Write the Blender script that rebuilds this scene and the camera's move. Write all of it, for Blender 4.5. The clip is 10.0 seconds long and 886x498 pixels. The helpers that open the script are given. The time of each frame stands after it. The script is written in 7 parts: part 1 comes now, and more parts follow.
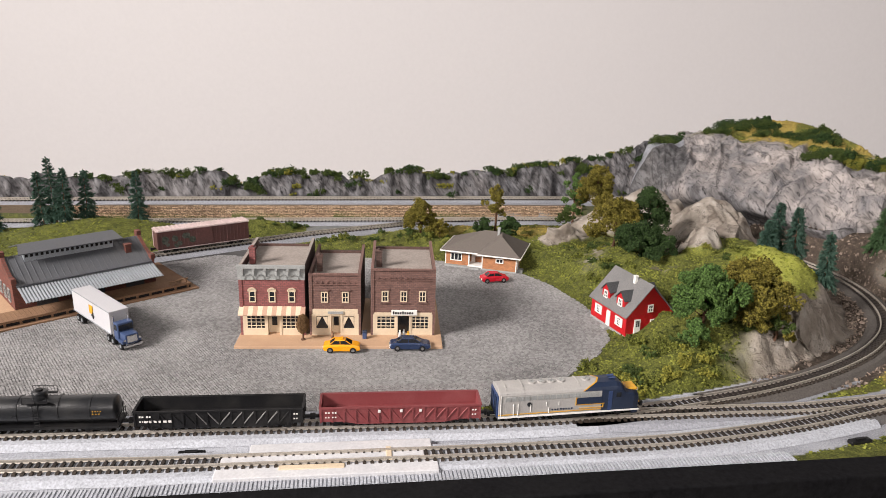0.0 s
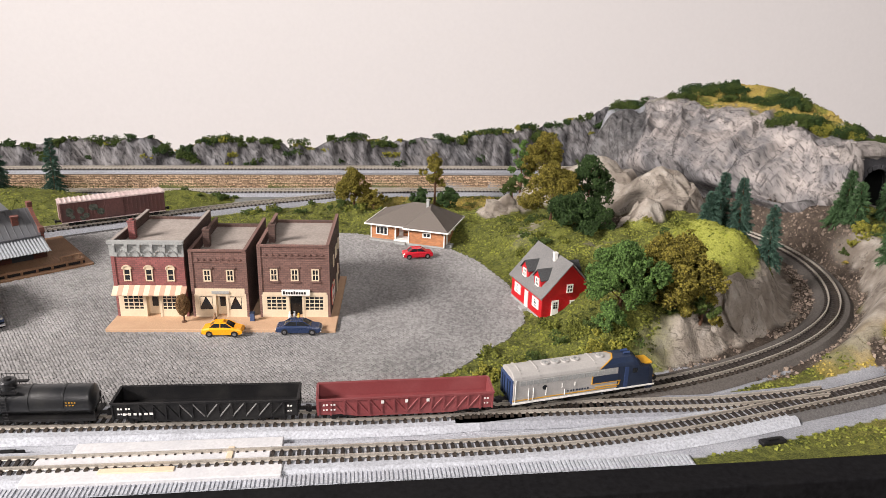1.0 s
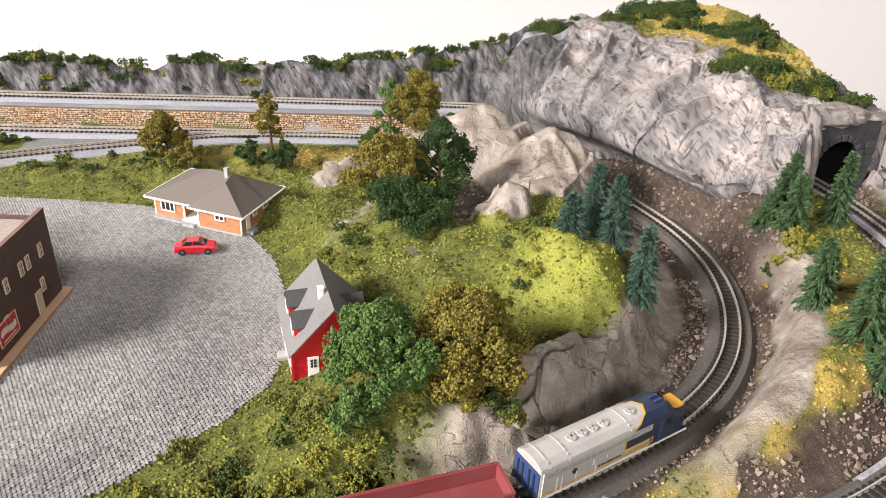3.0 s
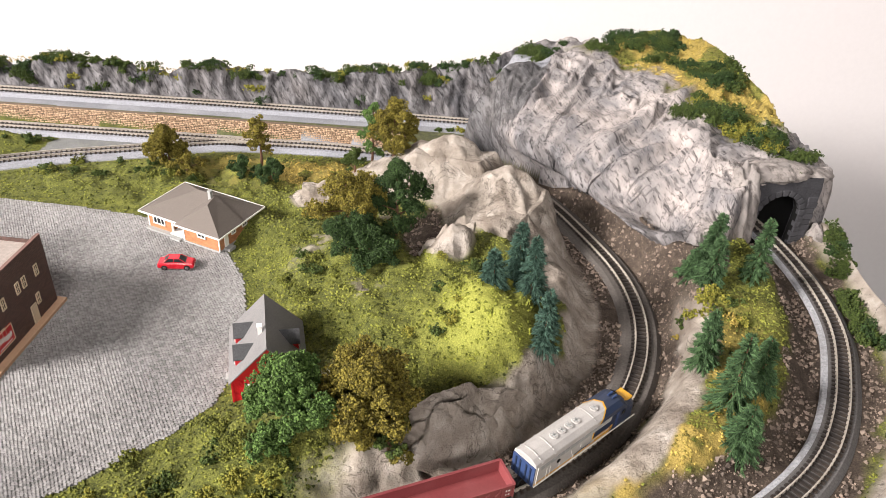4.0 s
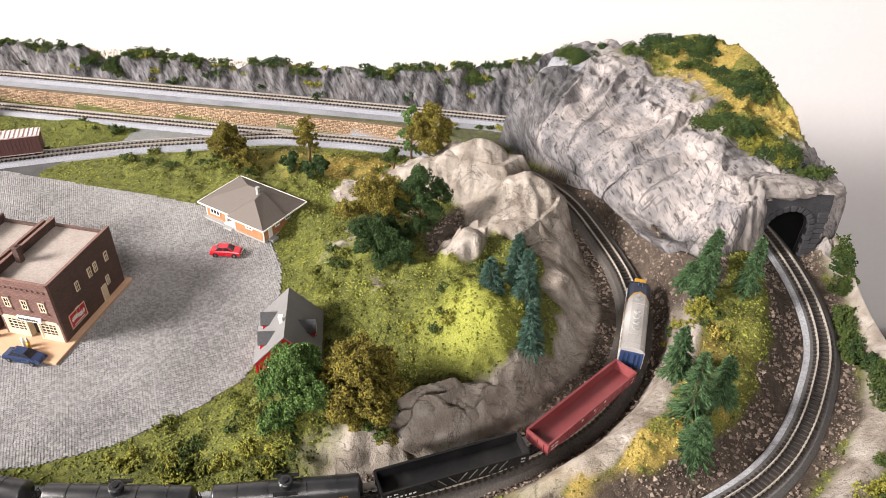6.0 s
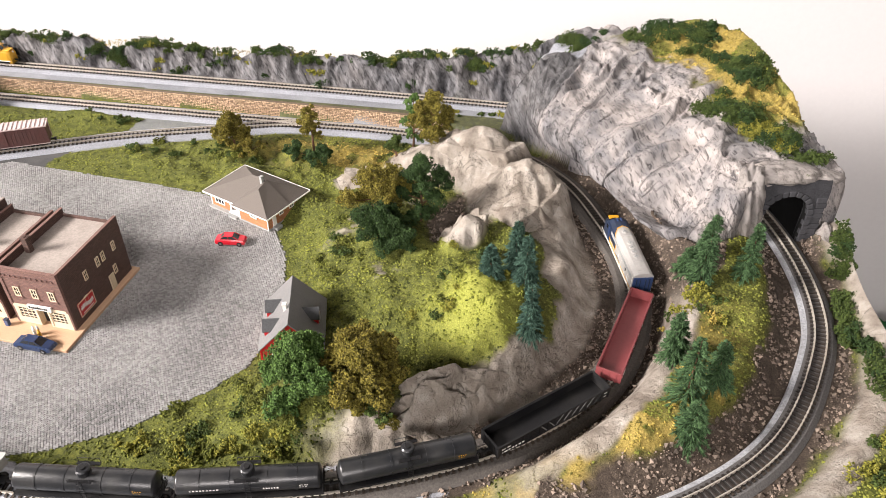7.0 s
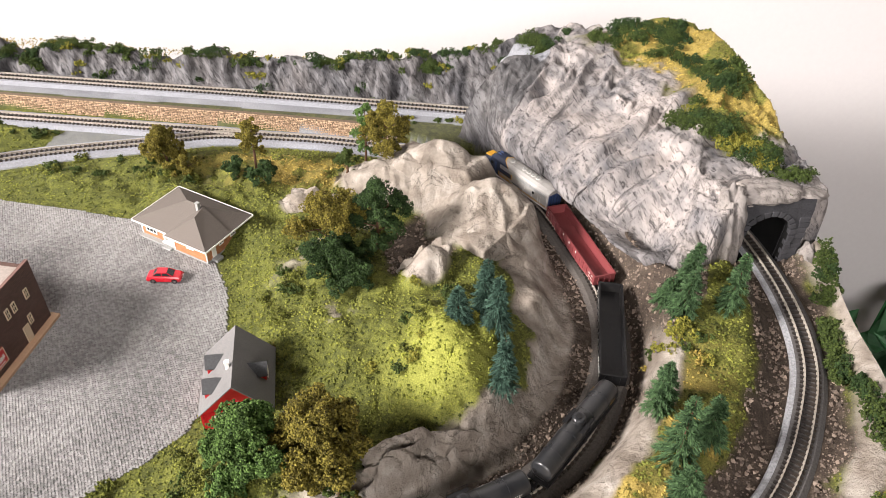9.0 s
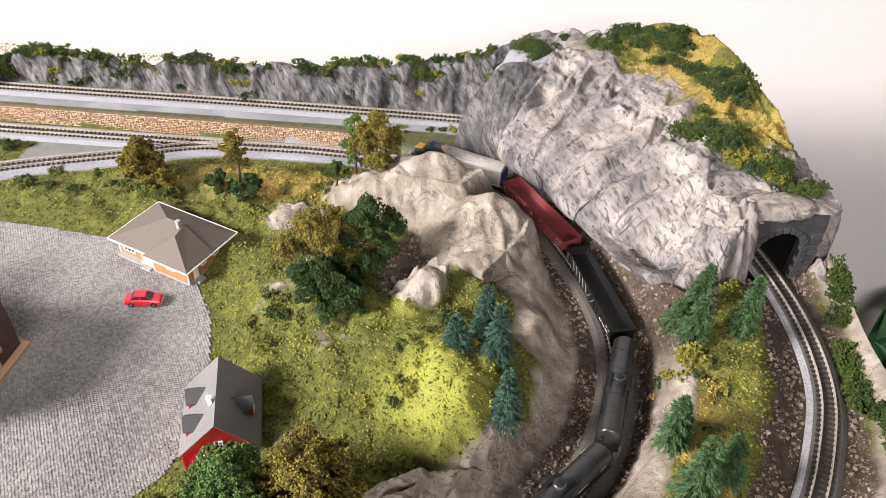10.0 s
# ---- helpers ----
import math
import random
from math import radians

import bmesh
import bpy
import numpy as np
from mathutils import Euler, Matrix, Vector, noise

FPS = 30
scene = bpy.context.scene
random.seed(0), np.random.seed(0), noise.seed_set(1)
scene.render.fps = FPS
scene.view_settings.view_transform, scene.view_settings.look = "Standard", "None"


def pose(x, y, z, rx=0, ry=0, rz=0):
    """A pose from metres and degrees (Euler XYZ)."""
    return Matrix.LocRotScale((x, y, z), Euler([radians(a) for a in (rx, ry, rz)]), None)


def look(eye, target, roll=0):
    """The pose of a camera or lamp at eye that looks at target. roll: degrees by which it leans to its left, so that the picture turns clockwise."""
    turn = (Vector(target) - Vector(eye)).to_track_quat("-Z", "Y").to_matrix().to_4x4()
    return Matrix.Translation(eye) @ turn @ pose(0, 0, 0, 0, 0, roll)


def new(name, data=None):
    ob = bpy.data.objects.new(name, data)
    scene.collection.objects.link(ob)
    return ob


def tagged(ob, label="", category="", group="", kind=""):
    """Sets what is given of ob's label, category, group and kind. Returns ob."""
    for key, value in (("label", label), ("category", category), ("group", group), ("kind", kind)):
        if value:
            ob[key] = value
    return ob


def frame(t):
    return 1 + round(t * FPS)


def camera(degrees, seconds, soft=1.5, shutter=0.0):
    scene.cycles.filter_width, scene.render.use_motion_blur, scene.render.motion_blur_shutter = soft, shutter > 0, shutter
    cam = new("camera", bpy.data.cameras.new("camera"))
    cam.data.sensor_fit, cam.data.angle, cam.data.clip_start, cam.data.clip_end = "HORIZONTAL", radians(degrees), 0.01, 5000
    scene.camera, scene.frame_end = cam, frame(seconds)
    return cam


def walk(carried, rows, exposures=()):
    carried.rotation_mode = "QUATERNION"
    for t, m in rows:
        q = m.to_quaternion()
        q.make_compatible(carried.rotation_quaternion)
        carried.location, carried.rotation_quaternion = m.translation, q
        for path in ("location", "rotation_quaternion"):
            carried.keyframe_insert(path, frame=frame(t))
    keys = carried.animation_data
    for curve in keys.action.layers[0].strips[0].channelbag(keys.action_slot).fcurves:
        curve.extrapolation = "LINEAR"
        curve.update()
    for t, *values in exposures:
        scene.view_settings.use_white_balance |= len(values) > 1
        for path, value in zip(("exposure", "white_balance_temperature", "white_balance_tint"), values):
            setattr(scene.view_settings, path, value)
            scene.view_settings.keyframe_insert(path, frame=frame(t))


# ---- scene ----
cam = camera(62.8, 10.0, soft=0.7)
PATH = [
    (0, (0.088, 0.061, 0.265), (-0.05, 1.968, -0.322), 1.8),
    (0.5, (0.131, 0.091, 0.261), (-0.015, 1.987, -0.357), 1.8),
    (1, (0.174, 0.125, 0.253), (0.015, 2.005, -0.411), 1.7),
    (1.5, (0.22, 0.17, 0.244), (0.051, 2.027, -0.478), 1.7),
    (2, (0.257, 0.237, 0.229), (0.086, 2.065, -0.565), 2.0),
    (2.5, (0.294, 0.303, 0.237), (0.124, 2.092, -0.641), 2.5),
    (3, (0.327, 0.354, 0.279), (0.142, 2.095, -0.688), 3.3),
    (3.2, (0.345, 0.367, 0.303), (0.144, 2.085, -0.7), 3.6),
    (4.3, (0.424, 0.347, 0.385), (0.077, 1.968, -0.733), 4.7),
    (4.5, (0.435, 0.347, 0.389), (0.058, 1.95, -0.745), 4.5),
    (5, (0.46, 0.35, 0.408), (0.017, 1.918, -0.751), 4.0),
    (5.5, (0.471, 0.345, 0.427), (-0.027, 1.885, -0.748), 3.1),
    (7, (0.485, 0.337, 0.446), (-0.049, 1.826, -0.778), 1.3),
    (7.5, (0.482, 0.342, 0.444), (-0.02, 1.828, -0.798), 1.5),
    (8, (0.477, 0.362, 0.444), (0.015, 1.845, -0.816), 2.0),
    (8.5, (0.464, 0.389, 0.447), (0.041, 1.875, -0.824), 2.5),
    (9, (0.451, 0.41, 0.448), (0.059, 1.9, -0.828), 2.9),
    (9.5, (0.445, 0.428, 0.446), (0.076, 1.921, -0.832), 3.2),
    (10, (0.434, 0.444, 0.44), (0.076, 1.941, -0.837), 3.4),
]
walk(cam, [(t, look(eye, target, roll)) for t, eye, target, roll in PATH], exposures=((0, -.75), (1, -.54), (2.5, -.12), (5, .10), (10, .12)))

# ---- world, room light, exposure ----
world = bpy.data.worlds.new("world")
scene.world = world
world.use_nodes = True
wnt = world.node_tree
sky = wnt.nodes.new("ShaderNodeTexSky")
sky.sky_type, sky.sun_disc = "NISHITA", False
sky.sun_elevation, sky.sun_rotation = radians(35), radians(-80)
wnt.links.new(sky.outputs[0], wnt.nodes["Background"].inputs[0])
wnt.nodes["Background"].inputs[1].default_value = 0.05


def window_fill_light(name, centre, target, w, h, power, colour):
    data = bpy.data.lights.new(name, "AREA")
    data.shape, data.size, data.size_y, data.energy, data.color = "RECTANGLE", w, h, power, colour
    ob = new(name, data)
    ob.matrix_world = look(centre, target)
    return ob


# daylight in the west window; far: unseen fill added to brighten wall and fronts
near = window_fill_light("window_fill_light", (-1.87, -.84, 1.50), (0.28, 0.72, 0.0), 0.85, 0.7, 81, (1.0, 0.922, 0.885))
far = window_fill_light("window_fill_light", (0.90, -1.84, 1.42), (0.72, 1.25, 0.15), 1.5, 0.8, 24, (1.0, 0.92, 0.895))
near.data.spread = radians(100)
far.data.spread = radians(100)

# ---- materials ----
def nodes_of(name):
    m = bpy.data.materials.new(name)
    m.use_nodes = True
    nt = m.node_tree
    return m, nt, nt.nodes["Principled BSDF"]


def put(nt, kind, **values):
    n = nt.nodes.new(kind)
    for k, v in values.items():
        if k in n.inputs:
            n.inputs[k].default_value = v
    return n


def noise_node(nt, coords, scale, detail=4.0, rough=0.6, distortion=0.0):
    n = nt.nodes.new("ShaderNodeTexNoise")
    n.inputs["Scale"].default_value, n.inputs["Detail"].default_value = scale, detail
    n.inputs["Roughness"].default_value, n.inputs["Distortion"].default_value = rough, distortion
    nt.links.new(coords, n.inputs["Vector"])
    return n.outputs["Fac"]


def ramp(nt, fac, stops):
    r = nt.nodes.new("ShaderNodeValToRGB")
    while len(r.color_ramp.elements) < len(stops):
        r.color_ramp.elements.new(0.5)
    for e, (p, c) in zip(r.color_ramp.elements, stops):
        e.position, e.color = p, (*c, 1)
    nt.links.new(fac, r.inputs[0])
    return r.outputs[0]


def mix(nt, fac, a, b):
    m = nt.nodes.new("ShaderNodeMix")
    m.data_type = "RGBA"
    for i, v in ((0, fac), (6, a), (7, b)):
        if isinstance(v, (int, float)):
            m.inputs[i].default_value = v
        elif isinstance(v, tuple):
            m.inputs[i].default_value = (*v, 1)
        else:
            nt.links.new(v, m.inputs[i])
    return m.outputs[2]


def math_node(nt, op, a, b=0.0, clamp=False):
    m = nt.nodes.new("ShaderNodeMath")
    m.operation, m.use_clamp = op, clamp
    for i, v in ((0, a), (1, b)):
        if isinstance(v, (int, float)):
            m.inputs[i].default_value = v
        else:
            nt.links.new(v, m.inputs[i])
    return m.outputs[0]


def bump(nt, bsdf, height, strength, distance):
    b = nt.nodes.new("ShaderNodeBump")
    b.inputs["Strength"].default_value, b.inputs["Distance"].default_value = strength, distance
    nt.links.new(height, b.inputs["Height"])
    nt.links.new(b.outputs[0], bsdf.inputs["Normal"])


def shade(c, k):
    return tuple(min(1.0, v * k) for v in c)


def coat(name, colour, rough=0.5, metal=0.0, grain=900.0, spread=0.25, relief=0.0002, broad=60.0, dirt=None, vary=0.0, spec=0.5):
    """Painted or plain stuff: colour with fine grain, broad stains and light relief."""
    m, nt, b = nodes_of(name)
    co = nt.nodes.new("ShaderNodeTexCoord").outputs["Object"]
    fine, wide = noise_node(nt, co, grain, 5), noise_node(nt, co, broad, 4)
    c = ramp(nt, fine, [(0.3, shade(colour, 1 - spread)), (0.7, shade(colour, 1 + spread * 0.6))])
    stain = ramp(nt, wide, [(0.45, (0, 0, 0)), (0.75, (1, 1, 1))])
    c = mix(nt, math_node(nt, "MULTIPLY", stain, 0.45), c, dirt or shade(colour, 0.6))
    if vary:
        info = nt.nodes.new("ShaderNodeObjectInfo").outputs["Random"]
        c = mix(nt, math_node(nt, "MULTIPLY", info, vary), c, shade(colour, 0.45))
    nt.links.new(c, b.inputs["Base Color"])
    b.inputs["Metallic"].default_value = metal
    b.inputs["Specular IOR Level"].default_value = spec if rough < 0.7 else min(spec, 0.25)
    nt.links.new(math_node(nt, "ADD", math_node(nt, "MULTIPLY", wide, 0.25), rough - 0.12), b.inputs["Roughness"])
    if relief:
        bump(nt, b, fine, 0.5, relief)
    return m


def foliage(name, low, high, grain=260.0, patch=0.0):
    """Foam turf and leaves: colour differs from clump to clump."""
    m, nt, b = nodes_of(name)
    isl = nt.nodes.new("ShaderNodeNewGeometry").outputs["Random Per Island"]
    co = nt.nodes.new("ShaderNodeTexCoord").outputs["Object"]
    n = noise_node(nt, co, grain, 3)
    f = math_node(nt, "ADD", math_node(nt, "MULTIPLY", isl, 0.45), math_node(nt, "MULTIPLY", n, 0.65))
    if patch:
        f = math_node(nt, "ADD", f, math_node(nt, "MULTIPLY", math_node(nt, "SUBTRACT", noise_node(nt, co, 38, 4, 0.6), 0.52), patch))
    nt.links.new(ramp(nt, f, [(0.2, low), (0.85, high)]), b.inputs["Base Color"])
    b.inputs["Roughness"].default_value = 0.85
    b.inputs["Specular IOR Level"].default_value = 0.25
    return m


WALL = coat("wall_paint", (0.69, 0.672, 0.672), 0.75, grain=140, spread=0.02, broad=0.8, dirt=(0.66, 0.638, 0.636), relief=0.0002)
# tone for unseen room surfaces, kept dark to hold bounced light down
DIMWALL = coat("unseen_dark_wall", (0.05, 0.046, 0.044), 0.8, grain=140, spread=0.03, broad=0.8)
FLOORMAT = coat("floorboard", (0.14, 0.095, 0.06), 0.45, grain=30, broad=3)
BLACKEDGE = coat("black_fascia", (0.008, 0.008, 0.009), 0.85, grain=300, spread=0.5, broad=25, dirt=(0.014, 0.014, 0.014), spec=0.08)
WHITE = coat("white_plastic", (0.80, 0.79, 0.75), 0.4, spread=0.06, broad=30, dirt=(0.66, 0.63, 0.56))
TIE = coat("tie_plastic", (0.026, 0.020, 0.017), 0.55, spread=0.5, vary=0.5, dirt=(0.12, 0.09, 0.06))
RAIL = coat("nickel_rail", (0.52, 0.48, 0.42), 0.38, 0.4, spread=0.3, broad=40, dirt=(0.20, 0.15, 0.10))
MIDBED = coat("grey_roadbed", (0.12, 0.114, 0.110), 0.9, grain=700, spread=0.4, broad=25, dirt=(0.10, 0.10, 0.105), relief=0.0004)
CORK = coat("roadbed", (0.44, 0.46, 0.50), 0.9, grain=700, spread=0.35, broad=22, dirt=(0.24, 0.24, 0.26), relief=0.0004)
DARKBED = coat("dark_roadbed", (0.12, 0.108, 0.098), 0.9, grain=700, spread=0.35, broad=25, dirt=(0.07, 0.065, 0.06), relief=0.0004)


def terrain_material():
    m, nt, b = nodes_of("scenery_shell")
    co = nt.nodes.new("ShaderNodeTexCoord").outputs["Object"]

    def attr(n):
        a = nt.nodes.new("ShaderNodeAttribute")
        a.attribute_name = n
        return a.outputs["Fac"]

    fine = noise_node(nt, co, 900, 4, 0.7)
    mid = noise_node(nt, co, 130, 6, 0.65, 0.6)
    wide = noise_node(nt, co, 22, 4)
    # turf
    turf = ramp(nt, math_node(nt, "ADD", math_node(nt, "MULTIPLY", fine, 0.55), math_node(nt, "MULTIPLY", mid, 0.45)),
                [(0.36, (0.018, 0.023, 0.005)), (0.5, (0.085, 0.095, 0.018)), (0.66, (0.21, 0.215, 0.042))])
    yellow = ramp(nt, fine, [(0.3, (0.17, 0.125, 0.028)), (0.7, (0.46, 0.35, 0.10))])
    turf = mix(nt, attr("straw"), turf, yellow)
    turf = mix(nt, attr("lime"), turf, ramp(nt, fine, [(0.3, (0.17, 0.19, 0.028)), (0.7, (0.42, 0.43, 0.09))]))
    # plaster rock with dark washes in its creases
    mp = nt.nodes.new("ShaderNodeMapping")
    mp.vector_type = "TEXTURE"
    mp.inputs["Rotation"].default_value, mp.inputs["Scale"].default_value = (0.0, 0.85, -0.35), (1 / 26, 1 / 120, 1 / 105)
    nt.links.new(co, mp.inputs[0])
    strata = noise_node(nt, mp.outputs[0], 1.0, 6, 0.62, 0.5)

    def veins(vec, scale, width, seed_detail=5):
        n = noise_node(nt, vec, scale, seed_detail, 0.62, 0.9)
        a = math_node(nt, "ABSOLUTE", math_node(nt, "SUBTRACT", n, 0.5))
        return ramp(nt, a, [(0.0, (1, 1, 1)), (width, (0, 0, 0))])

    gouge = ramp(nt, noise_node(nt, mp.outputs[0], 1.8, 5, 0.62, 0.45), [(0.36, (1, 1, 1)), (0.405, (0, 0, 0))])
    nick = ramp(nt, noise_node(nt, mp.outputs[0], 3.4, 4, 0.6, 0.3), [(0.39, (1, 1, 1)), (0.45, (0, 0, 0))])
    fall = nt.nodes.new("ShaderNodeCombineXYZ")
    nt.links.new(math_node(nt, "ADD", math_node(nt, "MULTIPLY", attr("run"), 75.0), math_node(nt, "MULTIPLY", attr("rise"), 50.0)), fall.inputs[0])
    nt.links.new(math_node(nt, "MULTIPLY", attr("rise"), 42.0), fall.inputs[1])
    seam = noise_node(nt, fall.outputs[0], 1.0, 6, 0.70, 0.9)
    seams = ramp(nt, seam, [(0.36, (1, 1, 1)), (0.42, (0, 0, 0))])
    cracks = math_node(nt, "MAXIMUM", gouge, math_node(nt, "MULTIPLY", nick, 0.6))
    cracks = math_node(nt, "MAXIMUM", cracks, math_node(nt, "MULTIPLY", seams, 0.85))
    tone = ramp(nt, math_node(nt, "ADD", math_node(nt, "MULTIPLY", wide, 0.5), math_node(nt, "MULTIPLY", noise_node(nt, mp.outputs[0], 0.30, 4, 0.6, 0.8), 0.5)), [(0.36, (0.16, 0.158, 0.168)), (0.48, (0.285, 0.265, 0.258)), (0.60, (0.45, 0.405, 0.38))])
    tone = mix(nt, math_node(nt, "MULTIPLY", ramp(nt, strata, [(0.34, (1, 1, 1)), (0.50, (0, 0, 0))]), 0.5), tone, (0.13, 0.128, 0.135))
    creases = mix(nt, math_node(nt, "MULTIPLY", cracks, 0.75), tone, (0.028, 0.027, 0.03))
    plaster = noise_node(nt, co, 48, 4, 0.55)
    light = ramp(nt, plaster, [(0.34, (0.20, 0.168, 0.138)), (0.52, (0.315, 0.278, 0.236)), (0.66, (0.42, 0.38, 0.335))])
    scars = math_node(nt, "MULTIPLY", veins(co, 46, 0.018), ramp(nt, wide, [(0.46, (0, 0, 0)), (0.54, (1, 1, 1))]))
    light = mix(nt, math_node(nt, "MULTIPLY", scars, 0.8), light, (0.10, 0.085, 0.07))
    light = mix(nt, math_node(nt, "MULTIPLY", ramp(nt, fine, [(0.3, (1, 1, 1)), (0.45, (0, 0, 0))]), 0.35), light, (0.20, 0.165, 0.13))
    rock = mix(nt, attr("smooth"), creases, light)
    # grey rock; its mask also carries shade painted along the cliff foot
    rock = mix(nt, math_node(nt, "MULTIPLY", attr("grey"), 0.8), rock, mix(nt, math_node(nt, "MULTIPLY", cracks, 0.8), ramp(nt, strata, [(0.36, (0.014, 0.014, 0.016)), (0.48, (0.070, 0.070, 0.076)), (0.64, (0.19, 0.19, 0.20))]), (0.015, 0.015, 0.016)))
    dirt = ramp(nt, math_node(nt, "ADD", math_node(nt, "MULTIPLY", fine, 0.5), math_node(nt, "MULTIPLY", mid, 0.5)),
                [(0.36, (0.022, 0.016, 0.012)), (0.56, (0.085, 0.065, 0.05)), (0.68, (0.22, 0.175, 0.135))])
    ballast = ramp(nt, math_node(nt, "ADD", math_node(nt, "MULTIPLY", fine, 0.6), math_node(nt, "MULTIPLY", wide, 0.4)),
                   [(0.35, (0.24, 0.25, 0.28)), (0.6, (0.54, 0.56, 0.61))])
    tar = ramp(nt, math_node(nt, "ADD", math_node(nt, "MULTIPLY", fine, 0.4), math_node(nt, "MULTIPLY", wide, 0.6)),
               [(0.35, (0.045, 0.045, 0.047)), (0.65, (0.11, 0.108, 0.105))])
    c = mix(nt, attr("rock"), turf, rock)
    c = mix(nt, attr("dirt"), c, dirt)
    c = mix(nt, attr("ballast"), c, ballast)
    c = mix(nt, attr("tar"), c, tar)
    nt.links.new(c, b.inputs["Base Color"])
    b.inputs["Roughness"].default_value = 0.9
    b.inputs["Specular IOR Level"].default_value = 0.3
    keen = math_node(nt, "MULTIPLY", attr("rock"), math_node(nt, "SUBTRACT", 1.0, attr("smooth")))
    soft = math_node(nt, "MULTIPLY", attr("rock"), attr("smooth"))
    relief = math_node(nt, "MULTIPLY", math_node(nt, "SUBTRACT", math_node(nt, "MULTIPLY", math_node(nt, "ADD", strata, seam), 0.6), math_node(nt, "MULTIPLY", cracks, 0.35)), keen)
    chips = math_node(nt, "MULTIPLY", math_node(nt, "SUBTRACT", math_node(nt, "MULTIPLY", noise_node(nt, co, 120, 7, 0.68), 1.5), math_node(nt, "MULTIPLY", scars, 0.25)), soft)
    h = math_node(nt, "ADD", math_node(nt, "MULTIPLY", fine, 0.25), math_node(nt, "ADD", relief, chips))
    bump(nt, b, h, 0.9, 0.0028)
    return m


SHELL = terrain_material()

# ---- mesh helpers ----
def link(name, verts, faces, material, parent=None, label="", smooth=False, local=None):
    me = bpy.data.meshes.new(name)
    me.from_pydata(verts, [], faces)
    me.materials.append(material)
    if smooth:
        me.polygons.foreach_set("use_smooth", [True] * len(me.polygons))
    ob = new(name, me)
    if parent is not None:
        ob.parent = parent
    if local is not None:
        ob.matrix_basis = local
    if label:
        tagged(ob, label)
    return ob


def part(name, bm, material, parent=None, label="", smooth=False):
    me = bpy.data.meshes.new(name)
    bm.to_mesh(me)
    bm.free()
    me.materials.append(material)
    if smooth:
        me.polygons.foreach_set("use_smooth", [True] * len(me.polygons))
    ob = new(name, me)
    if parent is not None:
        ob.parent = parent
    if label:
        tagged(ob, label)
    return ob


def add_box(bm, x0, x1, y0, y1, z0, z1, bevel=0.0, m=None):
    r = bmesh.ops.create_cube(bm, size=1.0)
    vs = r["verts"]
    bmesh.ops.scale(bm, vec=(x1 - x0, y1 - y0, z1 - z0), verts=vs)
    bmesh.ops.translate(bm, vec=((x0 + x1) / 2, (y0 + y1) / 2, (z0 + z1) / 2), verts=vs)
    if bevel:
        es = list({e for v in vs for e in v.link_edges})
        r = bmesh.ops.bevel(bm, geom=es, offset=bevel, segments=2, profile=0.5, affect="EDGES")
        vs = list({v for f in r["faces"] for v in f.verts} | {v for v in vs if v.is_valid})
    if m is not None:
        bmesh.ops.transform(bm, matrix=m, verts=[v for v in vs if v.is_valid])
    return vs


def box_part(name, x0, x1, y0, y1, z0, z1, material, parent=None, bevel=0.0, label=""):
    bm = bmesh.new()
    add_box(bm, x0, x1, y0, y1, z0, z1, bevel)
    return part(name, bm, material, parent, label)


def add_cyl(bm, a, b, r0, r1=None, seg=12):
    a, b = Vector(a), Vector(b)
    r1 = r0 if r1 is None else r1
    d = b - a
    m = Matrix.Translation((a + b) / 2) @ d.to_track_quat("Z", "Y").to_matrix().to_4x4()
    return bmesh.ops.create_cone(bm, cap_ends=True, segments=seg, radius1=r0, radius2=r1, depth=d.length, matrix=m)["verts"]


def prism(outline, y0, y1):
    """Verts and faces of an outline in x, z, drawn out along y."""
    n = len(outline)
    vs = [(x, y0, z) for x, z in outline] + [(x, y1, z) for x, z in outline]
    fs = [tuple(range(n)), tuple(range(2 * n - 1, n - 1, -1))]
    fs += [(i, i + n, (i + 1) % n + n, (i + 1) % n) for i in range(n)]
    return vs, fs


def empty(name, m, label, category, group="", kind=""):
    ob = new(name)
    ob.empty_display_size = 0.01
    ob.matrix_basis = m
    return tagged(ob, label, category, group, kind)


# ---- plan: the board, its tracks and zones ----
BC, BS, BY = 0.9767, 0.2147, 0.425


def board(u, v):
    """World x, y from metres along and across the board."""
    return u * BC - v * BS, BY + u * BS + v * BC


def curve(points, step=0.004):
    """A smooth line through points, in even steps, as an array."""
    p = np.array(points, float)
    out = []
    q = np.vstack([2 * p[0] - p[1], p, 2 * p[-1] - p[-2]])
    for i in range(1, len(q) - 2):
        for t in np.linspace(0, 1, 24, endpoint=False):
            a, b, c, d = q[i - 1], q[i], q[i + 1], q[i + 2]
            out.append(0.5 * (2 * b + (c - a) * t + (2 * a - 5 * b + 4 * c - d) * t ** 2 + (3 * b - a - 3 * c + d) * t ** 3))
    out.append(p[-1])
    out = np.array(out)
    s = np.concatenate([[0], np.cumsum(np.linalg.norm(np.diff(out[:, :2], axis=0), axis=1))])
    t = np.arange(0, s[-1], step)
    return np.stack([np.interp(t, s, out[:, k]) for k in range(out.shape[1])], 1)


R = 0.0035
